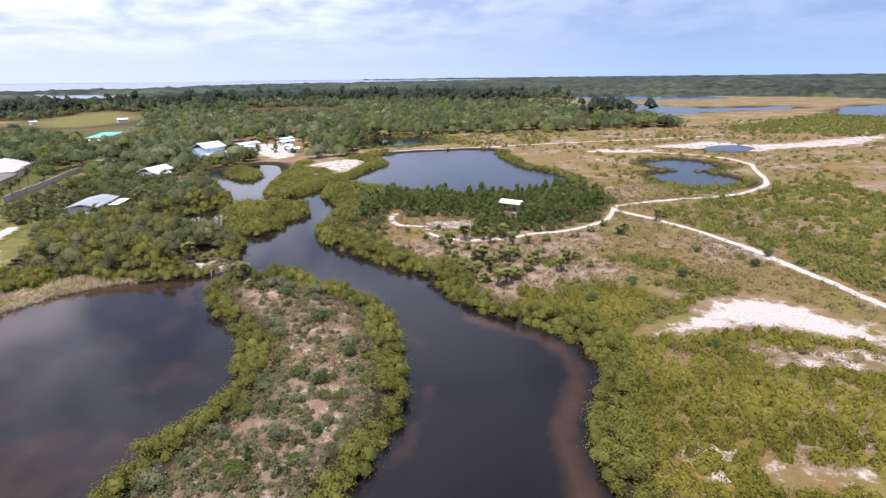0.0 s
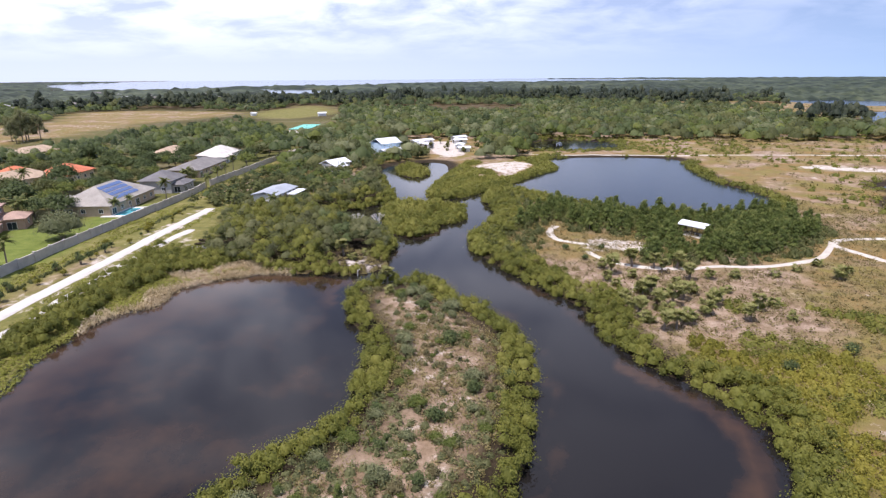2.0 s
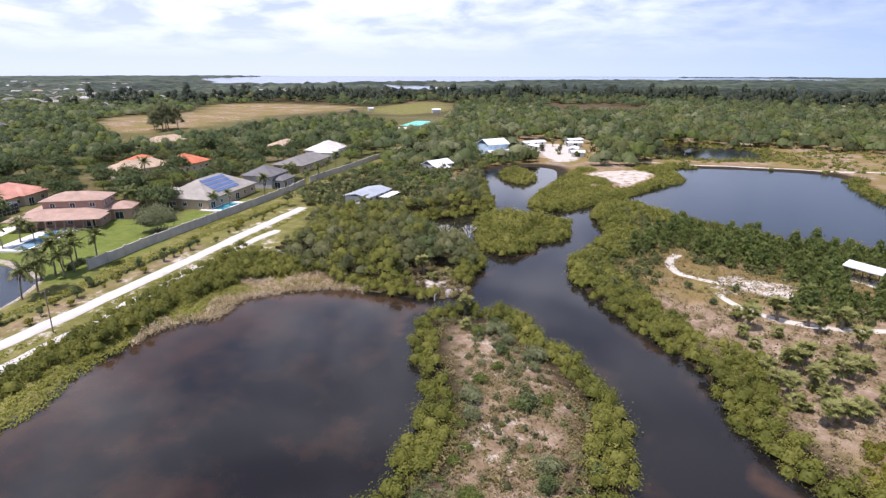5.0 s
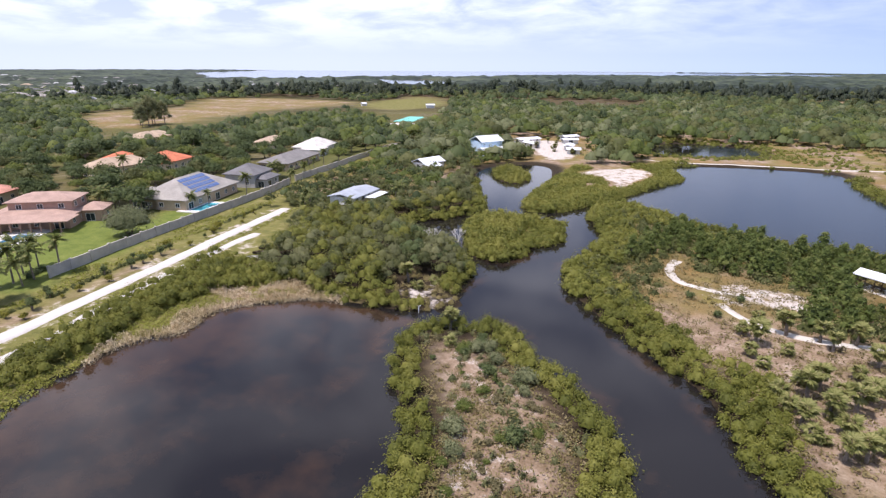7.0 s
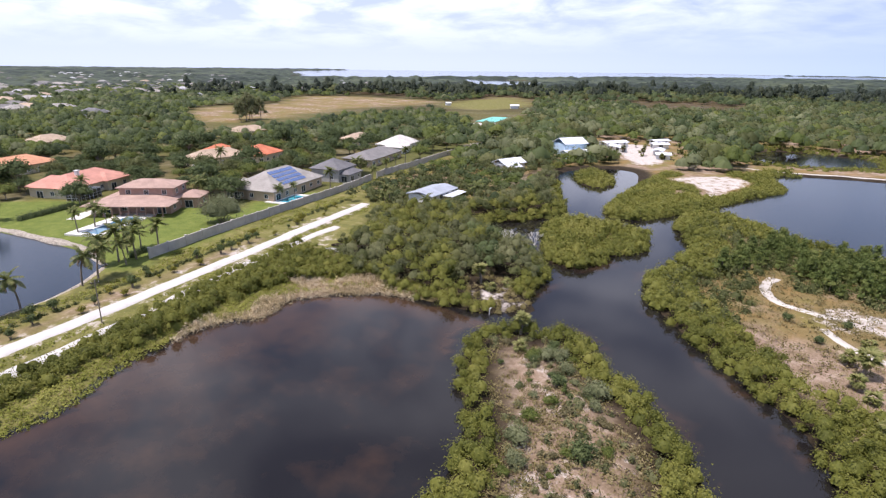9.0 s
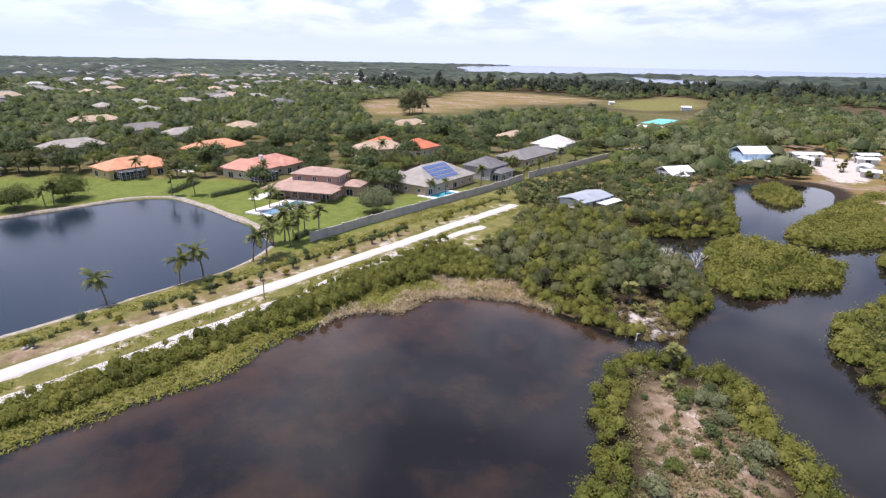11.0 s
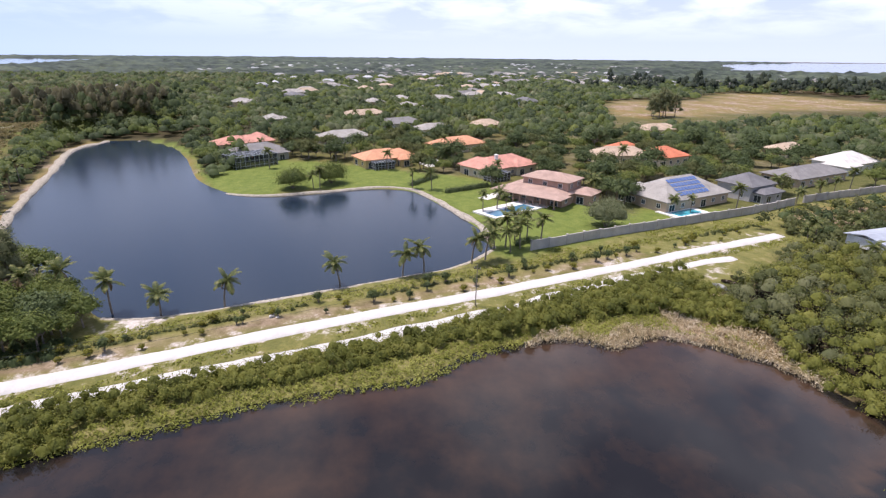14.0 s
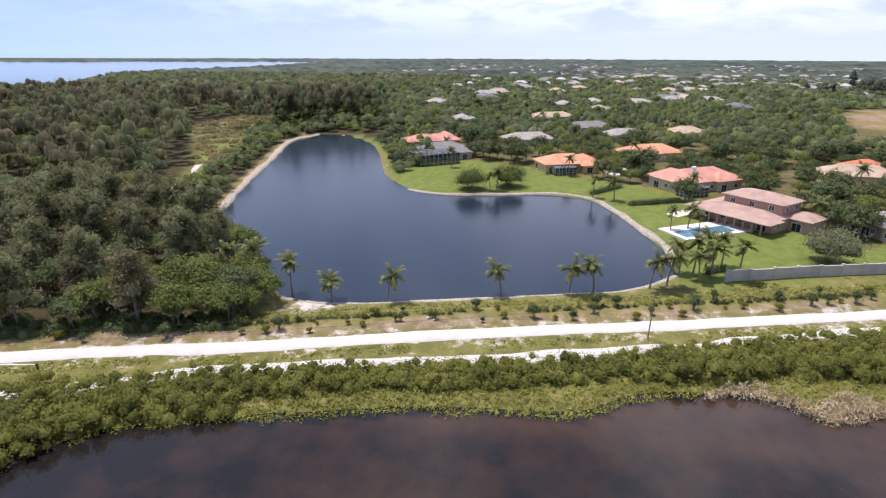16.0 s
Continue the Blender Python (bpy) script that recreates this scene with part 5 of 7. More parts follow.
mx_, my_ = mass()
mixed(mx_, my_, 147, lambda x, y: [(np.clip(signed(MASS, x, y, 20) / 9, 0, 1) < 0.35, (3.3, 1.9, 120, 0.40, 148, 0.0, 0.55, 0.20, 0.6, 0.7)), (np.clip(signed(MASS, x, y, 20) / 9, 0, 1) >= 0.35, (5.2, 2.6, 150, 0.44, 149, 0.0, 0.55, 0.22, 0.62, 0.7))],
      [(0.34, FRINGE, "mangrove_wood", "yellow-green mangrove wood between pond and houses"), (0.30, MANGROVE_DARK, "dull_mangrove_wood", "dull-green mangrove wood between pond and houses"),
       (0.28, OLIVE, "grey_mangrove_wood", "grey-olive trees in the mangrove wood"), (0.08, OAK, "dark_mangrove_wood", "dark-green trees in the mangrove wood")])

def clearing():
    """Low bright scrub in the clearing behind the lake's bank, and at the pond's outlet."""
    x, y = scatter((-378, -156), (-140, -52), 3.0, 155)
    k = (signed(CLEARING, x, y, 10) > 0) & (away(GLADE_PATH, x, y, False) > 2.6) & (bumps(x, y, 16, 21) > -0.25)
    p = places(x, y, k)
    n = len(p)
    x, y = scatter((-58, 110), (-43, 125), 1.2, 156)
    k = (wet(x, y) < -0.8) & (np.random.default_rng(3).uniform(0, 1, x.size) < 0.5)
    q = places(x, y, k)
    return [leaf_cloud(p, rng.uniform(1.3, 2.2, n), rng.uniform(0.8, 2.0, n), 30, 0.9, 157), leaf_cloud(q, rng.uniform(0.4, 1.0, len(q)), rng.uniform(0.4, 1.3, len(q)), 40, 0.36, 158)]


stuff("clearing_scrub", clearing(), SCRUB, "low yellow-green scrub in a clearing", "scrub")

# ---------------- palms ----------------
def frond_mesh(name, length, droop, width, leaflets, mat, seed, fan=False):
    """One palm leaf along +x: an arched midrib with leaflets on both sides, or a fan."""
    rr = np.random.default_rng(seed)
    v, f = [], []
    if fan:
        for i in range(leaflets):
            a = math.radians(-110 + 220 * i / (leaflets - 1))
            d = np.array([math.cos(a), math.sin(a), -0.18 - 0.35 * rr.uniform()])
            s = np.array([-math.sin(a), math.cos(a), 0]) * width
            o = np.array([length * 0.45, 0, 0.12])
            k = len(v)
            e = o + d * length * 0.55 * rr.uniform(0.85, 1.1)
            v += [o, (o + e) / 2 - s, e, (o + e) / 2 + s]
            f.append((k, k + 1, k + 2, k + 3))
        v += [np.array([0, -0.03, 0]), np.array([0, 0.03, 0]), np.array([length * 0.46, 0.02, 0.13]), np.array([length * 0.46, -0.02, 0.13])]
        f.append((len(v) - 4, len(v) - 1, len(v) - 2, len(v) - 3))
    else:
        rib = [np.array([length * math.sin(t * 1.25) / 1.0 * 0.95 * t ** 0.15 if t else 0, 0, length * (0.42 * t - droop * t * t)]) for t in np.linspace(0, 1, leaflets + 1)]
        for i in range(leaflets):
            p, q = rib[i], rib[i + 1]
            t = (i + 0.5) / leaflets
            w_ = width * math.sin(math.pi * min(1, t * 0.85 + 0.12)) + 0.05
            for sgn in (-1, 1):
                k = len(v)
                tip = np.array([0.45 * w_, sgn * w_, -0.55 * w_ * rr.uniform(0.5, 1.4)])
                m_ = p + (q - p) * 0.92
                v += [p, m_, m_ + tip * rr.uniform(0.85, 1.1), p + tip * 0.8 + np.array([0.02, 0, 0])]
                f.append((k, k + 1, k + 2, k + 3) if sgn > 0 else (k, k + 3, k + 2, k + 1))
            k = len(v)
            v += [p - (0, 0.035, 0), q - (0, 0.03, 0), q + (0, 0.03, 0), p + (0, 0.035, 0)]
            f.append((k, k + 1, k + 2, k + 3))
    v = np.array(v)
    return grid_mesh(name, v, np.array(f), mat, tone=np.repeat(np.clip(rr.uniform(0.1, 0.6, len(f)) + 0.4 * np.linspace(0, 1, len(f)), 0, 1), 4))


def palm(name, tall, lean, frond, n, label, trunk_r=0.16, dead=None, seed=1, rise=(-22, 78)):
    """A palm: ringed, slightly curved trunk and a crown of fronds."""
    rr = np.random.default_rng(seed)
    root = new(name)
    bm = bmesh.new()
    last = Vector((0, 0, -0.2))
    for i in range(1, 7):
        t = i / 6
        nxt = Vector((lean * t * t, 0.12 * math.sin(3 * t), tall * t))
        tube(bm, last, nxt, trunk_r * (1.25 - 0.45 * (t - 1 / 6)), trunk_r * (1.15 - 0.45 * t), 7)
        last = nxt
    part("trunk", bm, BARK, root)
    for i in range(n):
        e = rr.uniform(*rise)
        me = frond[int(rr.integers(len(frond)))]
        if dead is not None and e < rise[0] + 14:
            me = dead
        ob = mesh_part("frond", me, root)
        ob.matrix_basis = pose(last.x, last.y, last.z, 0, -e + 24, i * 137.5 + rr.uniform(-15, 15)) @ Matrix.Scale(rr.uniform(0.8, 1.1), 4)
    return tagged(root, label, "palm tree")


DEADLEAF = leaves("dry_fronds", (0.14, 0.09, 0.04), (0.25, 0.17, 0.08), (0.36, 0.27, 0.15))
coco = [frond_mesh("frond", 3.3, 0.56, 0.6, 18, PALM, s) for s in (1, 2)]
coco_dead = frond_mesh("frond", 2.1, 0.95, 0.4, 12, DEADLEAF, 3)
fan = [frond_mesh("frond", 1.55, 0, 0.12, 13, SABAL, s, True) for s in (4, 5)]
fan_dead = frond_mesh("frond", 1.25, 0, 0.10, 11, DEADLEAF, 6, True)
cocos = [palm("coconut_palm", 5.3, 0.9, coco, 20, "coconut palm with a slim leaning trunk on the grassy lake bank", 0.15, coco_dead, 11),
         palm("coconut_palm", 4.2, -0.4, coco, 19, "short coconut palm with drooping fronds on the lake bank", 0.16, coco_dead, 12),
         palm("coconut_palm", 6.6, 0.5, coco, 20, "tall coconut palm with pale fronds on the lake bank", 0.16, coco_dead, 13)]
for i, (x, y, kind, sc, turn) in enumerate([(-100, 5, 2, 1.0, 200), (-98.3, 13, 1, 0.95, 20), (-99.7, 23, 0, 1.0, 100), (-105, 42.8, 0, 1.0, 250), (-108.3, 55, 0, 1.0, 40), (-109.5, 59.5, 0, 1.12, 300), (-112, 70, 0, 1.1, 75),
                                            (-113.5, 73.3, 0, 1.15, 60), (-103.5, -9, 2, 0.9, 10), (-103, -3.5, 2, 1.0, 120), (-148.5, -44.5, 2, 1.0, 60), (-160, -47, 1, 1.1, 170), (-175, -50.5, 2, 1.0, 280), (-196.8, -58, 0, 1.1, 30), (-207, -60, 2, 1.0, 220)]):
    set_tree(cocos[kind], x, y, turn, sc, "coconut palms on the lake bank", None, i in (0, 1, 2))
royals = [palm("royal_palm", 7.2, 0.4, coco, 19, "tall garden palm with a dense dark crown near the pool", 0.17, None, 21, (-25, 75)), palm("royal_palm", 6.0, -0.7, coco, 19, "garden palm with a curved trunk near the pool", 0.16, None, 22, (-30, 75))]
for i, (x, y, kind, sc) in enumerate([(-121, 80, 0, 1.05), (-121.5, 77.5, 1, 1.1), (-119.5, 83, 1, 1.1), (-125, 83.5, 0, 1.05), (-126.5, 87, 0, 0.95), (-118.8, 87.5, 0, 1.1), (-117.2, 80, 1, 0.9), (-149, 82, 0, 0.85), (-151, 86.5, 1, 1.0), (-147.5, 88, 0, 0.75),
                                      (-181, 66.5, 0, 0.9), (-178, 72.5, 1, 1.05), (-141, 134, 1, 0.8), (-139.5, 139, 0, 0.7), (-146, 186, 0, 0.8), (-149, 190, 1, 0.85), (-151, 197, 0, 0.8), (-143, 176, 1, 0.8)]):
    set_tree(royals[kind], x, y, i * 77, sc * 0.92, "garden palms", None, i in (0, 1))
rp = np.random.default_rng(23)
for hx_, hy_, hr_ in house_spots()[:20]:
    a_ = rp.uniform(-0.9, 1.9)
    px0, py0 = hx_ + math.cos(a_) * (hr_ * 0.75 + rp.uniform(0, 4)), hy_ + math.sin(a_) * (hr_ * 0.75 + rp.uniform(0, 4))
    if float(wet(np.array([px0]), np.array([py0]))[0]) < -4:
        set_tree(royals[int(rp.integers(2))], px0, py0, rp.uniform(0, 360), rp.uniform(0.7, 1.1), "garden palms")
sabals = [palm("cabbage_palm", 1.6, 0.2, fan, 28, "cabbage palm with a round fan-leaf crown in dry scrub", 0.2, fan_dead, 31, (-70, 80)), palm("cabbage_palm", 2.5, 0.3, fan, 30, "taller cabbage palm with hanging dead fans", 0.2, fan_dead, 32, (-75, 80)),
          palm("cabbage_palm", 0.9, 0.0, fan, 22, "young cabbage palm low in the scrub", 0.2, fan_dead, 33, (-40, 80))]


def sabal_spots():
    rr = np.random.default_rng(171)
    s = [(10, 105), (8, 110.5), (15, 106), (16, 111), (12.5, 115), (18, 104), (21, 109), (23, 113), (18, 115), (26, 121), (9, 108), (12, 103), (14, 100.5), (11, 112), (13, 108.5), (7, 113), (4, 121), (3, 128), (9, 124), (15, 128.5), (20, 126), (24, 128), (29, 130), (30, 113), (33, 116), (35, 111), (28, 108), (37, 133), (42, 138), (47, 143), (52, 140), (49, 135), (63, 148), (66, 152), (20, 118), (24, 116), (17, 121), (12, 118), (9, 131), (5, 136)]
    s += [(10.2, 115.8), (13.7, 108.6), (4.7, 125.3), (11.1, 102.9), (13.5, 130.7), (18.2, 132.5), (14.8, 115.5), (16, 101.5), (19, 106.5), (6, 118.5)]
    s += [(-52, 118), (-50, 121.5), (-55, 119.5), (-60, 124)]
    s += [(rr.uniform(-105, -74), rr.uniform(285, 345)) for _ in range(14)]
    return s


plant(sabals, sabal_spots(), 172, "cabbage palms in the scrub", 0.85, 1.2)
set_tree(sabals[1], -38.2, 106.4, 40, 1.0, "cabbage palms in the scrub")
set_tree(sabals[2], -35.5, 101.5, 10, 1.0, "cabbage palms in the scrub")

# ---------------- pine grove ----------------
GROVE = spline([(-21, 152), (-12, 163), (-2, 155), (9, 154), (12, 135), (24, 139), (34, 142), (44, 150), (52, 162), (56, 178), (46, 190), (30, 183), (12, 180), (-6, 184), (-18, 178)], 3)
pines = [tree("pine_tree", PINE, 5.6, 2.3, 181, 42, 0.58, "young bushy dark-green pine in the grove", 0.11, "cone", 8), tree("pine_tree", PINE, 6.6, 2.4, 182, 42, 0.58, "taller dark-green pine in the grove", 0.12, "cone", 9),
         tree("pine_tree", PINE, 4.6, 2.2, 183, 42, 0.58, "short dark-green pine in the grove", 0.1, "cone", 7)]
px_, py_ = scatter((-24, 130), (60, 194), 2.75, 184)
rr_ = np.random.default_rng(185)
k = (signed(GROVE, px_, py_, 10) > 0) & (np.hypot(px_ - 24.5, py_ - 161) > 5.5) & (away(TRAIL_W[::2], px_, py_, False) > 2.2) & (away(TRAIL_LOOP[::2], px_, py_, False) > 2.5) & (wet(px_, py_) < -3)
k &= ~((py_ < 158) & (py_ > 148) & (np.abs(px_ - 23) < 2.5)) & (signed(SAND[5], px_, py_, 10) < -0.5)
plant(pines, list(zip(px_[k], py_[k])), 186, "pines of the grove", 0.6, 1.05)
gx_, gy_ = scatter((-34, 126), (58, 200), 2.4, 187)
k = (wet(gx_, gy_) < -3.5) & (away(TRAIL_W[::2], gx_, gy_, False) > 2.0) & (away(TRAIL_LOOP[::2], gx_, gy_, False) > 2.3) & (np.hypot(gx_ - 24.5, gy_ - 161) > 6) & ((gx_ < -12) | (signed(GROVE, gx_, gy_, 10) > -3)) & (signed(SAND[5], gx_, gy_, 10) < 0)
k &= rr_.uniform(0, 1, gx_.size) < 0.7
p = places(gx_, gy_, k)
stuff("grove_scrub", [leaf_cloud(p, rr_.uniform(1.0, 1.9, len(p)), rr_.uniform(1.2, 2.6, len(p)), 55, 0.62, 188)], MANGROVE_DARK, "dull green undergrowth of the grove", "undergrowth")

# ---------------- shrubs that stand alone ----------------
def shrub(name, mat, spread, tall, seed, label, count=150, size=0.34, lobes=5):
    rr = np.random.default_rng(seed)
    root = new(name)
    bm = bmesh.new()
    ls = []
    for i in range(lobes):
        a = i * 2.4
        q = math.sqrt((i + 0.2) / lobes) * spread * 0.55
        c = (math.cos(a) * q, math.sin(a) * q, tall * rr.uniform(0.35, 0.6))
        ls.append((*c, spread * rr.uniform(0.42, 0.6)))
        tube(bm, (0, 0, -0.1), c, 0.07, 0.025, 5)
    part("woody_base", bm, BARK, root)
    v, f, t = crown_cloud(ls, count, size, seed, tall / spread * 0.9)
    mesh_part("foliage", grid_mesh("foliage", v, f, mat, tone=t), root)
    return tagged(root, label, "shrub")


silver = shrub("silver_buttonwood", SILVER, 2.0, 2.2, 201, "rounded grey-green shrub on the sandy island")
yellow = shrub("yellow_shrub", LIME, 1.9, 1.5, 202, "yellow-green spreading shrub on the sandy island", 170, 0.32)
darksh = shrub("dark_shrub", OAK, 1.2, 1.6, 203, "small dark-green shrub on open sand", 110, 0.3)
rusty = shrub("dead_shrub", RUST, 0.8, 0.9, 204, "small rust-brown withered shrub", 70, 0.26, 4)
plant([silver], [(-23, 80), (-20.5, 94.5), (-16, 61.5), (-10, 69), (-27, 46.5), (-27, 100), (-12, 76), (-16, 54), (-21, 64), (-29.5, 102.5), (-8, 52), (-24, 55)], 205, "grey-green island shrubs", 0.6, 1.15)
plant([yellow], [(-19, 48), (-10.5, 62), (-21, 72), (-17, 68), (-33, 101), (-22, 59), (-13, 50), (-26, 88)], 206, "yellow-green island shrubs", 0.6, 1.1)
plant([darksh], [(-11, 73.5), (-26.5, 96.5), (-31, 103), (-7, 78), (-18, 85), (-14, 66), (40, 100), (44, 74), (52, 104), (70, 110), (62, 120), (30, 92), (76, 116), (-6, 139), (-1, 133), (2, 142)], 207, "small dark shrubs", 0.7, 1.3)
plant([rusty], [(-9, 74.5), (-24, 70), (-19, 46), (-17, 46), (-10, 60), (-22, 66), (-14, 57), (38, 74), (56, 72), (-120.5, 88), (-124.5, 101), (-126, 106)], 208, "withered shrubs", 0.7, 1.2)
def isle_spots(n, seed, deep=-4.2):
    """Loose places over the sandy middle of the island."""
    r0 = np.random.default_rng(seed)
    x, y = r0.uniform(-42, 0, 900), r0.uniform(38, 110, 900)
    k = (x < 2) & (wet(x, y) < deep)
    return list(zip(x[k], y[k]))[:n]


plant([yellow], isle_spots(34, 241), 242, "yellow-green island shrubs", 0.3, 0.75)
plant([silver], isle_spots(9, 243), 244, "grey-green island shrubs", 0.25, 0.6)
plant([darksh], isle_spots(16, 245), 246, "small dark shrubs", 0.35, 0.8)
plant([rusty], isle_spots(26, 247), 248, "withered shrubs", 0.5, 1.3)
for x, y, s_ in ((-31, 102, 1.05), (-21.8, 97.3, 1.3), (-25, 83.5, 1.2)):
    set_tree(silver, x, y, x * 9, s_, "grey-green island shrubs")
cone = tree("cypress", PINE, 2.6, 0.75, 209, 90, 0.24, "narrow dark-green conical evergreen on the island", 0.07, "cone", 7)
set_tree(cone, -18.2, 49.8, 0, 1.0, first=True)
set_tree(cone, -25, 95.2, 40, 0.6)
greytree = shrub("grey_tree", SILVER, 5.4, 6.6, 210, "broad rounded grey-green tree on the lawn behind the garden wall", 260, 0.46, 13)
greytree["category"] = "tree"
set_tree(greytree, -131, 109.5, 0, 1.05, first=True)
banyan = shrub("spreading_tree", LIME, 6.0, 6.4, 211, "low spreading yellow-green tree on the lake lawn", 250, 0.5, 14)
banyan["category"] = "tree"
set_tree(banyan, -185.5, 28.5, 0, 1.0, first=True)
set_tree(banyan, -191, 40.5, 130, 1.05)
set_tree(royals[0], -185.5, 37, 30, 0.85, "garden palms")
set_tree(royals[1], -184.8, 35, 160, 0.8, "garden palms")
set_tree(oaks[1], -180, 93, 30, 0.9)
set_tree(oaks[2], -236, -8, 60, 0.8)
for x, y, s_ in ((-285, -24, 0.9), (-292, -22, 1.0), (-297, -14, 1.1), (-240, 34, 0.8), (-206, 76, 0.8), (-232, 84, 1.0)):
    set_tree(oaks[0], x, y, x * 7, s_, "garden trees")


def roadside():
    """Young trees planted along both edges of the gravel road."""
    rr = np.random.default_rng(221)
    near_, out = ROAD[30:-4:2], []
    t = np.gradient(near_, axis=0); t /= np.linalg.norm(t, axis=1)[:, None]
    n = np.stack([-t[:, 1], t[:, 0]], 1)
    for i, (p, q) in enumerate(zip(near_, n)):
        if rr.uniform() < 0.75:
            out.append(tuple(p + q * (4.6 + rr.uniform(-0.9, 0.9)) + rr.uniform(-1.5, 1.5, 2)))
        for _ in range(int(rr.integers(0, 3))):
            out.append(tuple(p + q * (7.2 + rr.uniform(-0.8, 0.8)) + rr.uniform(-1.6, 1.6, 2)))
    return out


sap = [shrub("young_tree", OAK, 0.75, 1.7, 222, "young green tree planted beside the gravel road", 60, 0.28, 4), shrub("young_tree", MANGROVE, 0.9, 1.3, 223, "bushy young shrub planted beside the gravel road", 60, 0.3, 4)]
plant(sap, roadside(), 224, "young trees along the road", 0.45, 1.3)


def bare_tree(x, y):
    """A dead tree with white forking branches."""
    rr = random.Random(5)
    bm = bmesh.new()

    def grow(a, d, length, r_, depth):
        b = a + d * length
        tube(bm, a, b, r_, r_ * 0.65, 5)
        if depth:
            for _ in range(3):
                e = (d + Vector((rr.uniform(-1, 1), rr.uniform(-1, 1), rr.uniform(-0.1, 0.7))) * 0.75).normalized()
                grow(b, e, length * rr.uniform(0.6, 0.85), r_ * 0.62, depth - 1)
    grow(Vector((0, 0, -0.3)), Vector((0.1, 0, 1)), 1.7, 0.16, 4)
    ob = part("bare_tree", bm, plain("bleached_wood", (0.55, 0.52, 0.47), 0.9, vary=0.2, scale=2))
    ob.matrix_basis = pose(x, y, float(land(x, y)[0]))
    return tagged(ob, "dead bleached tree with bare forking branches", "dead tree")


bare_tree(-58.5, 146)
bare_tree(-62, 140)


def distant_roofs():
    """Small roofs far out between the trees of the plain."""
    rr = np.random.default_rng(251)
    bm = bmesh.new()
    for _ in range(230):
        x, y = rr.uniform(-2300, -640), rr.uniform(-260, 1000)
        if float(wet(np.array([x]), np.array([y]))[0]) > -20 or (x > -660 and y > 200):
            continue
        w_, d_, t_ = rr.uniform(9, 22), rr.uniform(7, 12), rr.uniform(0, 3.1)
        z = rr.uniform(3.4, 6.4)
        m = Matrix.Translation((x, y, z)) @ Matrix.Rotation(t_, 4, "Z")
        q = [bm.verts.new(m @ Vector(c)) for c in ((-w_ / 2, -d_ / 2, -7), (w_ / 2, -d_ / 2, -7), (w_ / 2, d_ / 2, -7), (-w_ / 2, d_ / 2, -7), (-w_ / 2, -d_ / 2, 0), (w_ / 2, -d_ / 2, 0), (w_ / 2, d_ / 2, 0), (-w_ / 2, d_ / 2, 0), (-w_ * 0.22, 0, 2.6), (w_ * 0.22, 0, 2.6))]
        for f in ((0, 1, 5, 4), (1, 2, 6, 5), (2, 3, 7, 6), (3, 0, 4, 7), (4, 5, 9, 8), (6, 7, 8, 9), (5, 6, 9), (7, 4, 8)):
            bm.faces.new([q[i] for i in f])
    m, n, l, b = material("distant_tiles", 0.9, 0.0, 0.2)
    c = ramp_node(n, l, geo(n).outputs["Random Per Island"], [(0.0, (0.16, 0.15, 0.145)), (0.3, (0.28, 0.25, 0.22)), (0.6, (0.42, 0.41, 0.40)), (0.85, (0.50, 0.49, 0.48))])
    l.new(c.outputs[0], b.inputs["Base Color"])
    ob = part("distant_roofs", bm, m)
    tagged(ob, "scattered roofs of distant suburbs above the tree canopy", "distant houses", kind="stuff")


distant_roofs()


def tall_casuarinas():
    """A stand of tall feathery casuarinas at the lake's far end."""
    rr = np.random.default_rng(261)
    t = rr.uniform(0, 1, 190)
    line = np.array([(-300, -92), (-322, -70), (-340, -44)])
    x = np.interp(t, [0, 0.5, 1], line[:, 0]) - np.abs(rr.normal(0, 34, t.size)) - 3
    y = np.interp(t, [0, 0.5, 1], line[:, 1]) - np.abs(rr.normal(0, 22, t.size))
    k = wet(x, y) < -4
    x, y = x[k], y[k]
    h = len(x) // 2
    return [woods(x[:h], y[:h], 22, 4.6, 84, 1.15, 262, -0.1, 0.42, 0.22, 0.6, 0.5, 0.45)], [woods(x[h:], y[h:], 19, 4.8, 84, 1.15, 263, -0.1, 0.42, 0.22, 0.6, 0.5, 0.45)]


brownish, greenish = tall_casuarinas()
stuff("tall_casuarinas", brownish, RUST, "tall grey-brown casuarinas at the lake's far end", "wood")
stuff("dark_casuarinas", greenish, OAK, "tall dark-green trees among the casuarinas", "wood")

# ---------------- houses ----------------
GLASS = material("dark_glass", 0.08, 0.0, 0.6)[0]
GLASS.node_tree.nodes["Principled BSDF"].inputs["Base Color"].default_value = (0.03, 0.04, 0.05, 1)
WHITE = plain("white_paint", (0.80, 0.79, 0.76), 0.55, vary=0.06, scale=1.0)
METAL_ROOF = plain("white_metal_roof", (0.72, 0.74, 0.76), 0.35, 0.0, 0.12, 0.5)
GREY_ROOF = plain("galvanised_roof", (0.40, 0.42, 0.45), 0.4, 0.3, 0.16, 0.5)
ALU = plain("grey_aluminium", (0.45, 0.46, 0.47), 0.5, 0.3, 0.1, 2)
DARKWOOD = plain("dark_wood", (0.10, 0.07, 0.05), 0.8, vary=0.3, scale=3)
PAVING = plain("pale_paving", (0.68, 0.64, 0.58), 0.85, vary=0.12, scale=1.2, grit=0.01)
POOLWATER = water_material("pool_water", (0.06, 0.36, 0.42), (0.10, 0.45, 0.50), 0.01)
POOLDARK = water_material("deep_pool_water", (0.07, 0.18, 0.25), (0.10, 0.25, 0.33), 0.01)


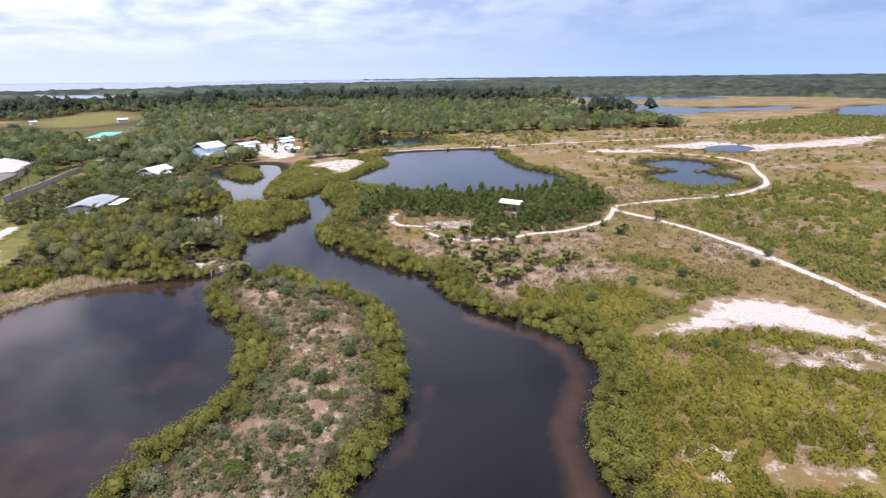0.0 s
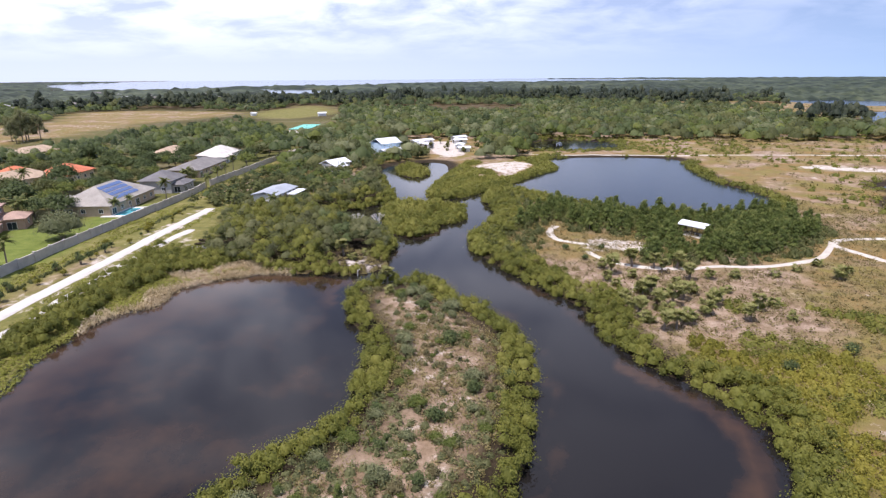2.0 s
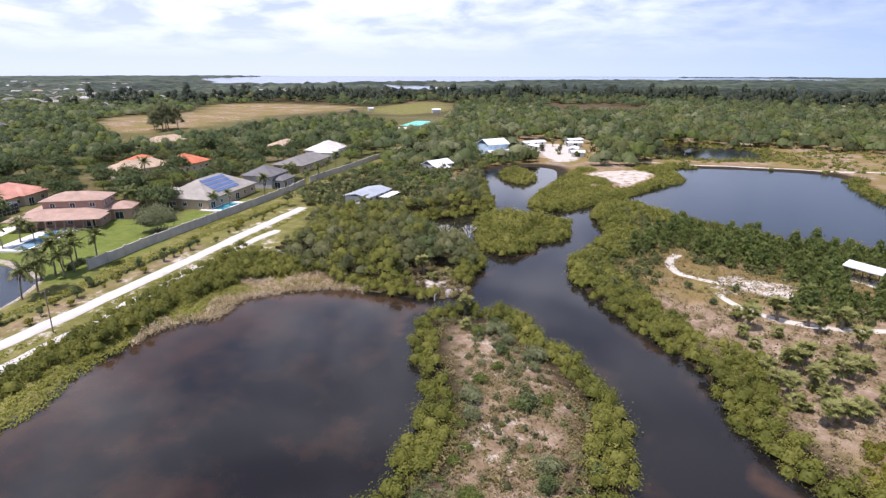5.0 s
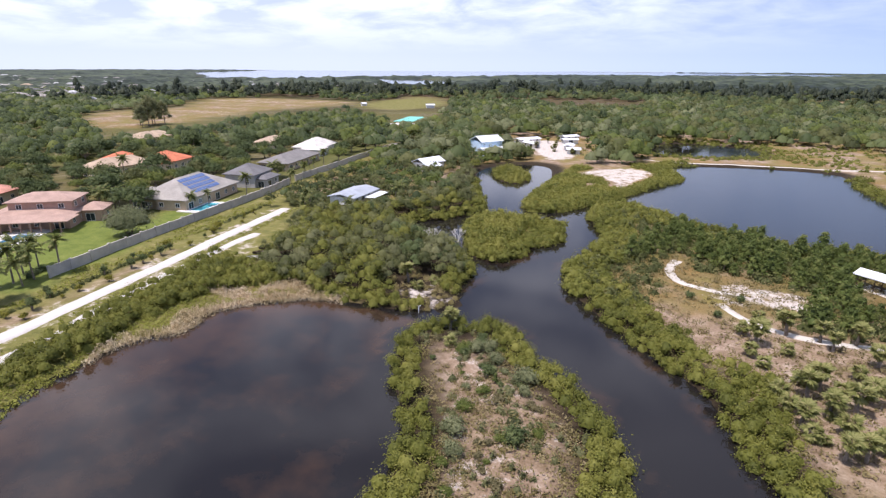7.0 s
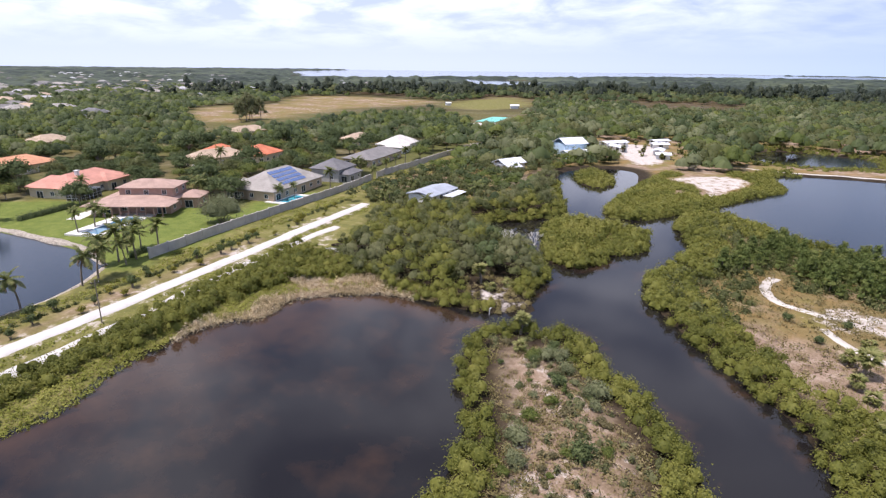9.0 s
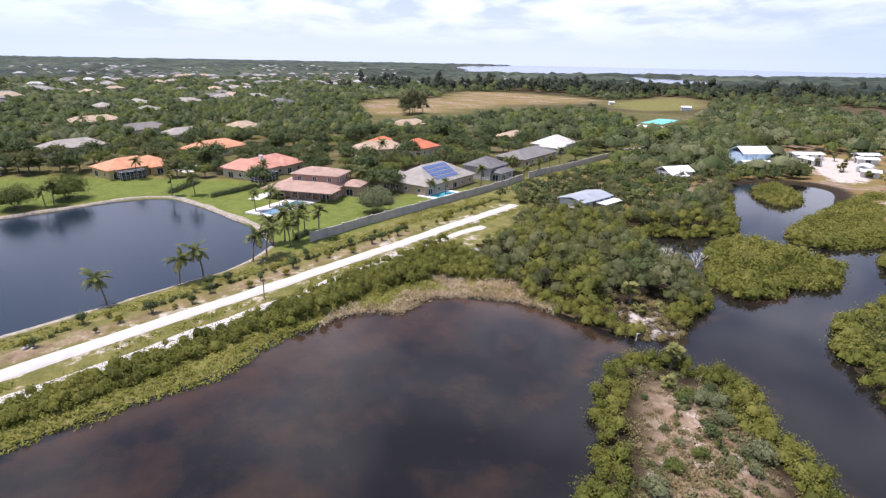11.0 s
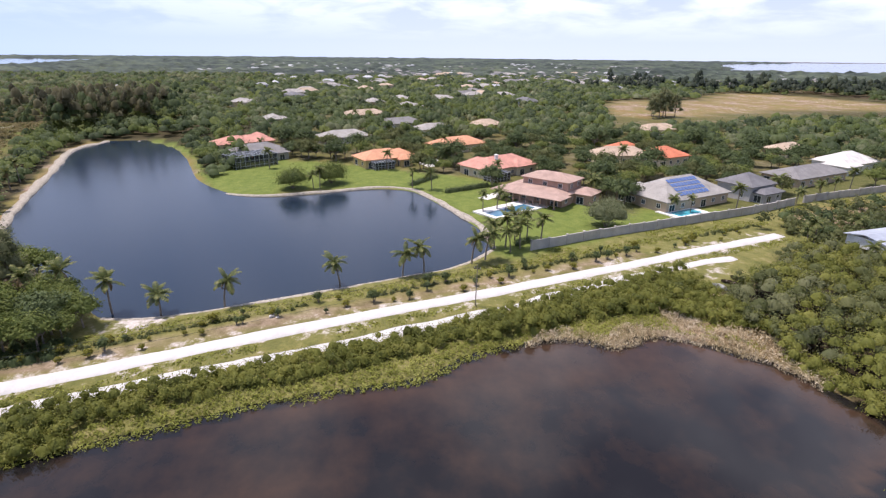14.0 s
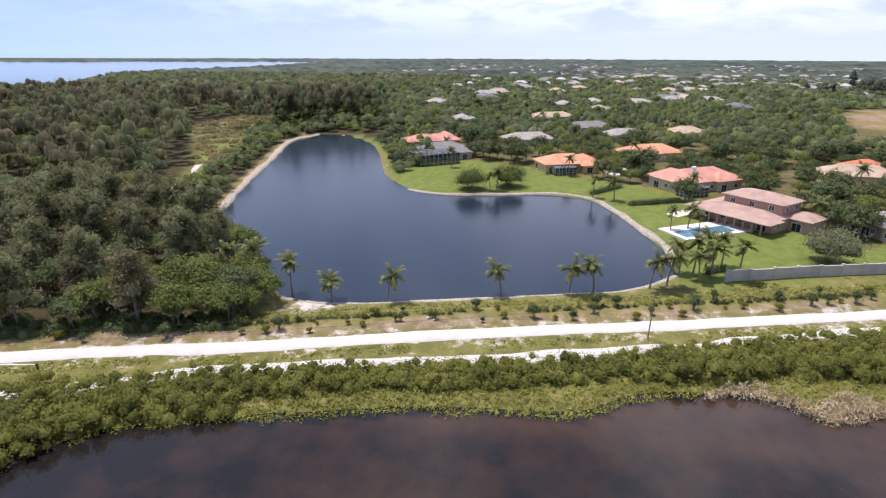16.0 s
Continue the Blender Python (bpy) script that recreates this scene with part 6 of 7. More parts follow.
def screen_material():
    m, n, l, b = material("insect_screen", 0.6)
    b.inputs["Base Color"].default_value = (0.06, 0.065, 0.07, 1)
    t = n.new("ShaderNodeBsdfTransparent")
    x = n.new("ShaderNodeMixShader"); x.inputs[0].default_value = 0.42
    l.new(t.outputs[0], x.inputs[1]); l.new(b.outputs[0], x.inputs[2])
    l.new(x.outputs[0], n["Material Output"].inputs[0])
    return m


SCREEN = screen_material()


def tile_roof(name, colour):
    """Clay or concrete tiles: courses down the slope, blotched by weather."""
    m, n, l, b = material(name, 0.8, 0.0, 0.3)
    big, fine = noise_node(n, l, 0.35, 5), noise_node(n, l, 4.0, 3)
    c = ramp_node(n, l, big.outputs["Fac"], [(0.3, tuple(v * 0.78 for v in colour)), (0.7, tuple(min(1, v * 1.15) for v in colour))])
    l.new(mix(n, l, 0.4, c.outputs[0], fine.outputs["Fac"], "SOFT_LIGHT"), b.inputs["Base Color"])
    w_ = n.new("ShaderNodeTexWave"); w_.bands_direction = "Z"; w_.inputs["Scale"].default_value = 3.2; w_.inputs["Distortion"].default_value = 0.3
    g = geo(n); l.new(g.outputs["Position"], w_.inputs["Vector"])
    bump(n, l, b, w_.outputs["Fac"], 0.6, 0.05)
    return m


ROOFS = {k: tile_roof(k + "_roof_tiles", c) for k, c in dict(dusty=(0.40, 0.27, 0.21), salmon=(0.54, 0.26, 0.19), orange=(0.60, 0.29, 0.16), red=(0.58, 0.18, 0.09), grey=(0.21, 0.195, 0.18), beige=(0.34, 0.31, 0.27), pale=(0.62, 0.58, 0.52),
                                                     tan=(0.44, 0.33, 0.23), slate=(0.165, 0.158, 0.155)).items()}
WALLS = {k: plain(k + "_stucco", c, 0.9, vary=0.1, scale=0.6) for k, c in dict(pink=(0.46, 0.30, 0.23), cream=(0.62, 0.53, 0.38), yellow=(0.64, 0.47, 0.22), grey=(0.42, 0.40, 0.37), white=(0.76, 0.74, 0.70), tan=(0.50, 0.38, 0.27), blue=(0.55, 0.70, 0.82)).items()}


def hip(bm, x, y, w, d, z, rise, over=0.7):
    """A hipped roof with eaves and fascia over a rectangle."""
    a, b = w / 2 + over, d / 2 + over
    s = min(a, b)
    lo = [bm.verts.new((x + i * a, y + j * b, z - 0.22)) for i, j in ((-1, -1), (1, -1), (1, 1), (-1, 1))]
    up_ = [bm.verts.new((x + i * a, y + j * b, z)) for i, j in ((-1, -1), (1, -1), (1, 1), (-1, 1))]
    if a >= b:
        r0, r1 = bm.verts.new((x - (a - s) - 0.01, y, z + rise)), bm.verts.new((x + (a - s) + 0.01, y, z + rise))
        faces = [(up_[0], up_[1], r1, r0), (up_[1], up_[2], r1), (up_[2], up_[3], r0, r1), (up_[3], up_[0], r0)]
    else:
        r0, r1 = bm.verts.new((x, y - (b - s) - 0.01, z + rise)), bm.verts.new((x, y + (b - s) + 0.01, z + rise))
        faces = [(up_[0], up_[1], r0), (up_[1], up_[2], r1, r0), (up_[2], up_[3], r1), (up_[3], up_[0], r0, r1)]
    for f in faces:
        bm.faces.new(f)
    for i in range(4):
        bm.faces.new((lo[i], lo[(i + 1) % 4], up_[(i + 1) % 4], up_[i]))
    bm.faces.new(lo[::-1])


def gable(bm, x, y, w, d, z, rise, over=0.6):
    """A pitched roof, ridge along x, with thickness."""
    a, b = w / 2 + over, d / 2 + over
    pts = [(-b, z), (0, z + rise), (b, z), (b, z - 0.2), (0, z + rise - 0.2), (-b, z - 0.2)]
    e0 = [bm.verts.new((x - a, y + p, q)) for p, q in pts]
    e1 = [bm.verts.new((x + a, y + p, q)) for p, q in pts]
    for i in range(6):
        bm.faces.new((e0[i], e0[(i + 1) % 6], e1[(i + 1) % 6], e1[i]))
    for e in (e0[::-1], e1):
        bm.faces.new((e[0], e[1], e[4], e[5])); bm.faces.new((e[1], e[2], e[3], e[4]))


window_meshes = {}


def opening(root, x, y, z, turn, w, h, name="window"):
    """A window or door: frame standing proud of the wall, with its pane."""
    key = (name, w, h)
    if key not in window_meshes:
        bm = bmesh.new()
        for px, pz, pw, ph in ((0, 0, w + 0.16, 0.1), (0, h, w + 0.16, 0.1), (-w / 2, 0.1, 0.09, h - 0.1), (w / 2, 0.1, 0.09, h - 0.1), (0, 0.1, 0.06, h - 0.1)):
            box(bm, px, 0, pz, pw, 0.14, ph)
        f = bpy.data.meshes.new("frame"); bm.to_mesh(f); bm.free(); f.materials.append(WHITE)
        bm = bmesh.new(); box(bm, 0, 0, 0.05, w, 0.05, h - 0.05)
        g = bpy.data.meshes.new("pane"); bm.to_mesh(g); bm.free(); g.materials.append(GLASS)
        window_meshes[key] = (f, g)
    f, g = window_meshes[key]
    ob = new(name, f); ob.parent = root
    ob.matrix_basis = pose(x, y, z, 0, 0, turn)
    p = new("pane", g); p.parent = ob
    return ob


def house(x, y, turn, roof, wall, blocks, label, name="house", kind=hip, detail=True, seed=0, category="house"):
    """A house of one or more blocks (x, y, width, depth, floor, height, rise)."""
    root = new(name)
    root.matrix_basis = pose(x, y, float(land(x, y)[0]), 0, 0, turn)
    for bx, by, w, d, z0, h, rise in blocks:
        bm = bmesh.new(); box(bm, bx, by, z0 - (0.4 if z0 == 0 else 0), w, d, h + (0.4 if z0 == 0 else 0))
        part("wall", bm, WALLS[wall], root)
        bm = bmesh.new(); kind(bm, bx, by, w, d, z0 + h, rise)
        part("roof", bm, ROOFS[roof] if roof in ROOFS else METAL_ROOF, root)
        if detail:
            for side_, length, off in ((0, w, d / 2), (180, w, d / 2), (90, d, w / 2), (270, d, w / 2)):
                n = max(1, int(length / 4.2))
                for i in range(n):
                    u = (i + 0.5) / n * length - length / 2
                    a = radians(side_)
                    big = (i + side_ // 90) % 3 == 0 and z0 == 0
                    px, py = bx + math.cos(a) * u + math.sin(a) * (off + 0.03), by + math.sin(a) * u - math.cos(a) * (off + 0.03)
                    opening(root, px, py, z0 + (0.05 if big else 0.9), side_, 2.2 if big else 1.3, 2.1 if big else 1.25, "door" if big else "window")
    return tagged(root, label, category)


def columns(root, spots, h, r_, mat):
    for x, y in spots:
        bm = bmesh.new()
        tube(bm, (x, y, 0), (x, y, h), r_, r_ * 0.85, 8); box(bm, x, y, h - 0.12, r_ * 3, r_ * 3, 0.14); box(bm, x, y, 0, r_ * 3, r_ * 3, 0.14)
        part("column", bm, mat, root)


def cage(root, x, y, w, d, h, bays):
    """A screened pool cage: aluminium posts and rafters with screens between."""
    bm = bmesh.new()
    for i in range(bays + 1):
        u = x - w / 2 + w * i / bays
        for v in (y - d / 2, y + d / 2):
            box(bm, u, v, 0, 0.12, 0.12, h)
        box(bm, u, y, h, 0.12, d, 0.15)
    n = max(2, int(bays * d / w))
    for i in range(n + 1):
        v = y - d / 2 + d * i / n
        for u in (x - w / 2, x + w / 2):
            box(bm, u, v, 0, 0.12, 0.12, h)
        box(bm, x, v, h + 0.01, w, 0.12, 0.15)
    for z in (0.9, h * 0.6):
        for v in (y - d / 2, y + d / 2):
            box(bm, x, v, z, w, 0.09, 0.09)
        for u in (x - w / 2, x + w / 2):
            box(bm, u, y, z, 0.09, d, 0.09)
    c = part("pool_cage", bm, ALU, root, "aluminium pool cage frame")
    bm = bmesh.new()
    for u, v, a, b, z, q in ((x, y - d / 2, w, 0.02, 0, h), (x, y + d / 2, w, 0.02, 0, h), (x - w / 2, y, 0.02, d, 0, h), (x + w / 2, y, 0.02, d, 0, h), (x, y, w - 0.1, d - 0.1, h + 0.05, 0.02)):
        box(bm, u, v, z, a, b, q)
    part("screen", bm, SCREEN, c, "dark insect screen")


# two-storey villa with an arcade towards the pool
villa = house(-162.5, 104.5, 41, "dusty", "pink", [(0, 0, 20, 15, 0, 3.3, 1.5), (1.5, 2.2, 15, 9, 3.4, 2.9, 1.7), (12.2, 3.0, 6, 7, 0, 3.2, 1.4)], "two-storey pink stucco villa with a dusty tile roof", "villa")
bm = bmesh.new(); hip(bm, 0, -8.6, 22, 5.6, 3.2, 1.0)
part("porch_roof", bm, ROOFS["dusty"], villa)
columns(villa, [(-9 + i * 2.25, -10.4) for i in range(9)], 3.1, 0.22, WALLS["pink"])
# salmon bungalow with cage and chimney
h2 = house(-200.5, 101.5, 120, "salmon", "cream", [(0, 0, 25, 13, 0, 3.4, 3.2), (-7, 3, 9, 12, 0, 3.4, 2.8), (6, -3.5, 10, 9, 0, 3.4, 2.4)], "long cream bungalow with a salmon tile roof")
cage(h2, -10.5, -9.0, 8, 5.0, 2.9, 5)
bm = bmesh.new(); box(bm, -4, -2, 5, 1.1, 0.9, 2.2, bevel=0.05); box(bm, -4, -2, 7.2, 1.3, 1.1, 0.2)
part("chimney", bm, WALLS["white"], h2, "white chimney")
h3 = house(-222, 60, 110, "orange", "yellow", [(0, 0, 19, 12, 0, 3.3, 2.8), (6.5, -6, 5, 5, 0, 2.9, 1.6), (9, 4, 9, 8, 0, 3.1, 2.0)], "yellow bungalow with an orange tile roof on the lake lawn")
cage(h3, -3.5, -8.2, 8, 4.2, 2.7, 6)
h4 = house(-238, 8, 125, "grey", "grey", [(5, 2, 20, 12, 0, 3.6, 2.8), (10, -5.5, 6, 5, 0, 3.0, 1.6)], "grey-roofed lake house with a large screened pool cage")
cage(h4, -4.5, -9.5, 17, 10.8, 4.4, 9)
house(-268, 1, 118, "salmon", "cream", [(0, 0, 24, 12, 0, 3.3, 2.6), (9, 3, 8, 14, 0, 3.3, 2.8)], "salmon-roofed house behind the lake lawn")
solar = house(-152, 142, 109, "beige", "tan", [(0, 0, 27, 16, 0, 3.3, 4.6), (-9, 6, 9, 9, 0, 3.2, 2.6)], "tan house with solar panels on a beige roof beside its pool")
# blue cells, with some of the sky's reflection put into the colour
PANEL = plain("solar_cell_blue", (0.10, 0.17, 0.36), 0.12, 0.2, 0.1, 1.0)
pitch = math.degrees(math.atan2(4.6, 8.7))
for r_ in range(4):
    for c_ in range(9):
        bm = bmesh.new(); box(bm, 0, 0, 0, 1.15, 1.45, 0.06, bevel=0.02)
        p = part("solar_panel", bm, PANEL, solar, "blue solar panel")
        s_ = 6.6 - r_ * 1.65
        p.matrix_basis = pose(-6.5 + c_ * 1.42 + r_ * 0.1, -s_, 3.3 + (8.7 - s_) * 4.6 / 8.7 + 0.09, pitch, 0, 0)
house(-155, 168, 109, "slate", "grey", [(0, 0, 12, 11, 0, 4.6, 3.0), (0, -7, 9, 4, 0, 3.0, 1.2)], "grey two-storey house with a slate-brown roof")
house(-172, 205, 108, "grey", "tan", [(0, 0, 29, 13, 0, 3.2, 2.6)], "long low house with a grey-brown roof")
house(-189, 239, 108, "pale", "white", [(0, 0, 20, 14, 0, 3.4, 3.6), (-10, -4, 9, 9, 0, 3.2, 2.2)], "white house with a pale cream roof")
house(-221, 241, 108, "tan", "cream", [(0, 0, 18, 11, 0, 3.2, 2.4)], "low house with a tan tile roof among trees")
house(-214, 156, 85, "tan", "cream", [(0, 0, 22, 11, 0, 3.6, 3.0), (6, 6, 8, 8, 0, 3.2, 2.0)], "cream house with a tan tile roof among trees")
house(-209, 172, 109, "red", "cream", [(0, 0, 17, 13, 0, 3.6, 3.4)], "house with a bright red-orange tile roof")
house(-231, 167, 109, "red", "tan", [(0, 0, 12, 9, 0, 3.4, 2.4)], "small house with a faded red roof")
house(-288, 217, 100, "tan", "cream", [(0, 0, 24, 12, 0, 3.4, 2.8)], "distant house with a tan tile roof")
house(-331, 78, 120, "grey", "grey", [(0, 0, 28, 13, 0, 3.4, 2.8)], "grey-roofed suburban house among trees")
house(-304, 94, 110, "beige", "white", [(0, 0, 20, 11, 0, 3.4, 2.6)], "beige-roofed suburban house among trees")
house(-382, 60, 120, "tan", "cream", [(0, 0, 30, 12, 0, 3.4, 2.8)], "tan-roofed suburban house among trees")
house(-251, 96, 115, "orange", "cream", [(0, 0, 24, 13, 0, 3.4, 3.0), (8, 4, 8, 8, 0, 3.2, 2.2)], "orange-roofed house behind dark garden trees")
house(-281, 46, 112, "beige", "grey", [(0, 0, 24, 12, 0, 3.3, 2.8)], "beige-roofed house behind dark garden trees")


for x, y, dist, turn_, r_, w_, wide, deep_, h_, rise_ in SUBURB:
    house(x, y, turn_, r_, w_, [(0, 0, wide, deep_, 0, h_, rise_), (wide * 0.3, deep_ * 0.35, wide * 0.4, deep_ * 0.8, 0, h_ - 0.3, rise_ * 0.75)], "%s-roofed suburban house half hidden by trees" % r_, detail=dist < 430)

# raised house with a galvanised roof by the road
shed = house(-103, 162.5, 98, "metal", "white", [(0, 0, 14, 8, 1.9, 2.3, 0.9)], "raised white house with a low galvanised roof", "raised_house", gable, detail=False)
for ob in list(shed.children):
    if ob.name.startswith("roof"):
        ob.data.materials[0] = GREY_ROOF
columns(shed, [(-6.3 + i * 4.2, s * 3.7) for i in range(4) for s in (-1, 1)], 1.95, 0.16, DARKWOOD)
bm = bmesh.new(); box(bm, 3.0, -6.1, 3.3, 9.5, 3.4, 0.16, bevel=0.04)
part("awning", bm, METAL_ROOF, shed, "pale flat metal awning")
columns(shed, [(-1.4, -7.5), (3, -7.5), (7.4, -7.5)], 3.3, 0.08, WHITE)
for u in (-5.2, -1.8, 1.8, 5.2):
    opening(shed, u, -4.03, 2.5, 0, 1.6, 1.2)
    opening(shed, u, 4.03, 2.5, 180, 1.6, 1.2)
for x, y, s_ in ((-96.5, 151, 0.8), (-111, 152, 0.9), (-113, 166, 0.8), (-94, 171, 0.9), (-109.5, 148.5, 0.7)):
    set_tree(royals[1], x, y, x * 13, s_, "garden palms")
for x, y, s_ in ((-94, 152.5, 0.5), (-112, 157, 0.55), (-92.5, 163, 0.6), (-113.5, 171, 0.6), (-105, 174.5, 0.6), (-97, 175, 0.5)):
    set_tree(oaks[0], x, y, x * 11, s_, "garden trees")
house(-117.5, 229, 75, "metal", "white", [(0, 0, 11, 7, 0, 2.8, 1.7), (-4, -5.5, 6, 5, 0, 2.3, 0.9)], "small white cottage with a white metal roof", "cottage", gable)
blue = house(-116, 281, 60, "metal", "blue", [(0, 0, 12, 10, 0, 6.0, 2.4), (-2, -7.5, 12, 5, 0, 3.0, 0.8)], "two-storey pale blue house with a white metal roof", "house", gable)
for i, (x, y, t_, w_, d_) in enumerate([(-112, 325, 60, 14, 6), (-104, 311, 150, 9, 4), (-91, 335, 40, 8, 4), (-84, 312, 100, 9, 4), (-96, 350, 60, 10, 5), (-78, 300, 20, 6, 3.5)]):
    house(x, y, t_, "metal", "white", [(0, 0, w_, d_, 0, 2.3, 0.8)], "small white cabin on white sand under palms", "cabin", gable, category="cabin")
house(-372, 512, 60, "metal", "white", [(0, 0, 5, 4, 0, 2.4, 1.0)], "white barn at the edge of a field", "barn", gable, False, category="barn")
house(-297, 525, 40, "metal", "white", [(0, 0, 8, 5, 0, 2.8, 1.2)], "white barn beside the green field", "barn", gable, False, category="barn")

# pavilion in the grove
pav = new("pavilion")
pav.matrix_basis = pose(24.3, 161.0, float(land(24.3, 161)[0]), 0, 0, -32)
bm = bmesh.new(); gable(bm, 0, 0, 6.2, 3.6, 2.9, 0.75, 0.5)
part("roof", bm, METAL_ROOF, pav, "white metal roof")
for i in (-1, 0, 1):
    for j in (-1, 1):
        bm = bmesh.new(); box(bm, i * 2.9, j * 1.6, 0, 0.16, 0.16, 2.85, bevel=0.02)
        part("post", bm, DARKWOOD, pav)
bm = bmesh.new(); box(bm, 0, 0, -0.15, 7, 4.4, 0.25, bevel=0.03)
part("floor_slab", bm, PAVING, pav)
bm = bmesh.new(); box(bm, 0, 0, 0.7, 2.0, 0.8, 0.07); box(bm, -0.7, 0, 0.1, 0.1, 0.6, 0.6); box(bm, 0.7, 0, 0.1, 0.1, 0.6, 0.6); box(bm, 0, 0.75, 0.4, 2, 0.28, 0.06); box(bm, 0, -0.75, 0.4, 2, 0.28, 0.06); box(bm, -0.7, 0, 0.3, 0.08, 1.6, 0.08); box(bm, 0.7, 0, 0.3, 0.08, 1.6, 0.08)
tb = part("picnic_table", bm, DARKWOOD)
tb.matrix_basis = pav.matrix_basis @ pose(0, 0, 0.1)
tagged(tb, "brown wooden picnic table under the pavilion roof", "table")
tagged(pav, "open wooden pavilion with a white metal roof among pines", "pavilion")

# pools
def pool(x, y, turn, w, d, mat, deck, label):
    root = new("swimming_pool")
    root.matrix_basis = pose(x, y, float(land(x, y)[0]) + 0.16, 0, 0, turn)
    bm = bmesh.new()
    dw, dd, ox, oy = deck
    for u, v, a, b in ((ox, (oy - dd / 2 - d / 2) / 2, dw, oy * -1 + dd / 2 - d / 2), (ox, (oy + dd / 2 + d / 2) / 2, dw, oy + dd / 2 - d / 2),
                       ((ox - dw / 2 - w / 2) / 2, 0, ox * -1 + dw / 2 - w / 2, d), ((ox + dw / 2 + w / 2) / 2, 0, ox + dw / 2 - w / 2, d)):
        box(bm, u, v, -0.3, a, b, 0.42)
    part("deck", bm, PAVING, root, "pale stone deck")
    bm = bmesh.new(); box(bm, 0, 0, -0.5, w, d, 0.53)
    part("water", bm, mat, root)
    bm = bmesh.new()
    for u, v, a, b in ((0, d / 2, w + 0.5, 0.35), (0, -d / 2, w + 0.5, 0.35), (w / 2, 0, 0.35, d - 0.36), (-w / 2, 0, 0.35, d - 0.36)):
        box(bm, u, v, 0.0, a, b, 0.18, bevel=0.02)
    part("coping", bm, WHITE, root)
    return tagged(root, label, "pool")


pool(-149, 90, 119, 16, 5, POOLDARK, (21, 9.5, 1.5, 1.2), "long blue swimming pool with a pale stone deck")
pool(-139.5, 137.5, 109, 10, 4.5, POOLWATER, (13, 8, 0, 0.8), "turquoise swimming pool behind the garden wall")
bm = bmesh.new(); box(bm, 0, 0, -0.2, 9.5, 3.6, 0.32, bevel=0.03)
ob = part("patio", bm, PAVING); ob.matrix_basis = pose(-166.5, 89.3, float(land(-166, 89)[0]), 0, 0, 131)
tagged(ob, "white paved patio on the lawn", "patio", kind="structure")
bm = bmesh.new(); box(bm, 0, 0, -0.2, 11, 13, 0.3, bevel=0.03)
ob = part("driveway", bm, PAVING); ob.matrix_basis = pose(-222, 80, float(land(-222, 80)[0]), 0, 0, 110)
tagged(ob, "white concrete driveway beside a house", "driveway", kind="structure")
COURT = plain("teal_court_paint", (0.16, 0.50, 0.42), 0.8, vary=0.1, scale=0.1)
bm = bmesh.new(); box(bm, 0, 0, -0.3, 44, 15, 0.55)
ob = part("sports_court", bm, COURT); ob.matrix_basis = pose(-245, 409, float(land(-245, 409)[0]), 0, 0, 107)
tagged(ob, "teal painted sports court among trees", "court", kind="structure")
bm = bmesh.new(); box(bm, 0, 0, -0.3, 14, 20, 0.5)
ob = part("court_apron", bm, PAVING); ob.matrix_basis = pose(-228, 373, float(land(-228, 373)[0]), 0, 0, 107)
tagged(ob, "pale concrete apron beside the court", "court", kind="structure")


def hedge_row(a, b, width, tall, seed, label):
    a, b = np.array(a, float), np.array(b, float)
    n = max(3, int(np.linalg.norm(b - a) / 0.8))
    t = np.linspace(0, 1, n)[:, None]
    p = a + (b - a) * t
    p = np.c_[p, land(p[:, 0], p[:, 1])]
    v, f, tone = leaf_cloud(p, width, tall, 90, 0.4, seed)
    return tagged(mesh_part("hedge", grid_mesh("hedge", v, f, OAK, tone=tone)), label, "hedge")


hedge_row((-185, 67), (-195, 76.5), 1.5, 1.6, 301, "clipped dark-green hedge across the lawn")
hedge_row((-173, 76.5), (-178.5, 91), 1.4, 1.9, 302, "dark-green garden hedge beside a villa")
hedge_row((-121.5, 83), (-123.5, 86.5), 1.0, 1.2, 303, "small dark-green hedge below garden palms")
hedge_row((-225, 84), (-236, 95), 1.2, 1.8, 304, "tall dark hedge behind the driveway")

# ---------------- garden wall ----------------
wall = new("garden_wall")
for (x0, y0), (x1, y1) in zip(WALL_LINE, WALL_LINE[1:]):
    length = math.hypot(x1 - x0, y1 - y0)
    n = max(1, round(length / 5.0))
    a = math.atan2(y1 - y0, x1 - x0)
    for i in range(n):
        if y0 > 160 and y0 < 170 and i == n - 1:
            continue
        u = (i + 0.5) / n
        cx, cy = x0 + (x1 - x0) * u, y0 + (y1 - y0) * u
        z = float(land(cx, cy)[0])
        bm = bmesh.new(); box(bm, cx, cy, z - 0.3, length / n - 0.35, 0.2, 2.45, a); box(bm, cx, cy, z + 2.15, length / n - 0.3, 0.3, 0.12, a, 0.02)
        part("panel", bm, STUCCO_WALL, wall)
        px, py = x0 + (x1 - x0) * i / n, y0 + (y1 - y0) * i / n
        bm = bmesh.new(); box(bm, px, py, z - 0.3, 0.42, 0.42, 2.65, a); box(bm, px, py, z + 2.35, 0.52, 0.52, 0.12, a, 0.03)
        part("pillar", bm, STUCCO_WALL, wall)
tagged(wall, "long grey stucco garden wall with pillars along the verge", "wall", kind="structure")

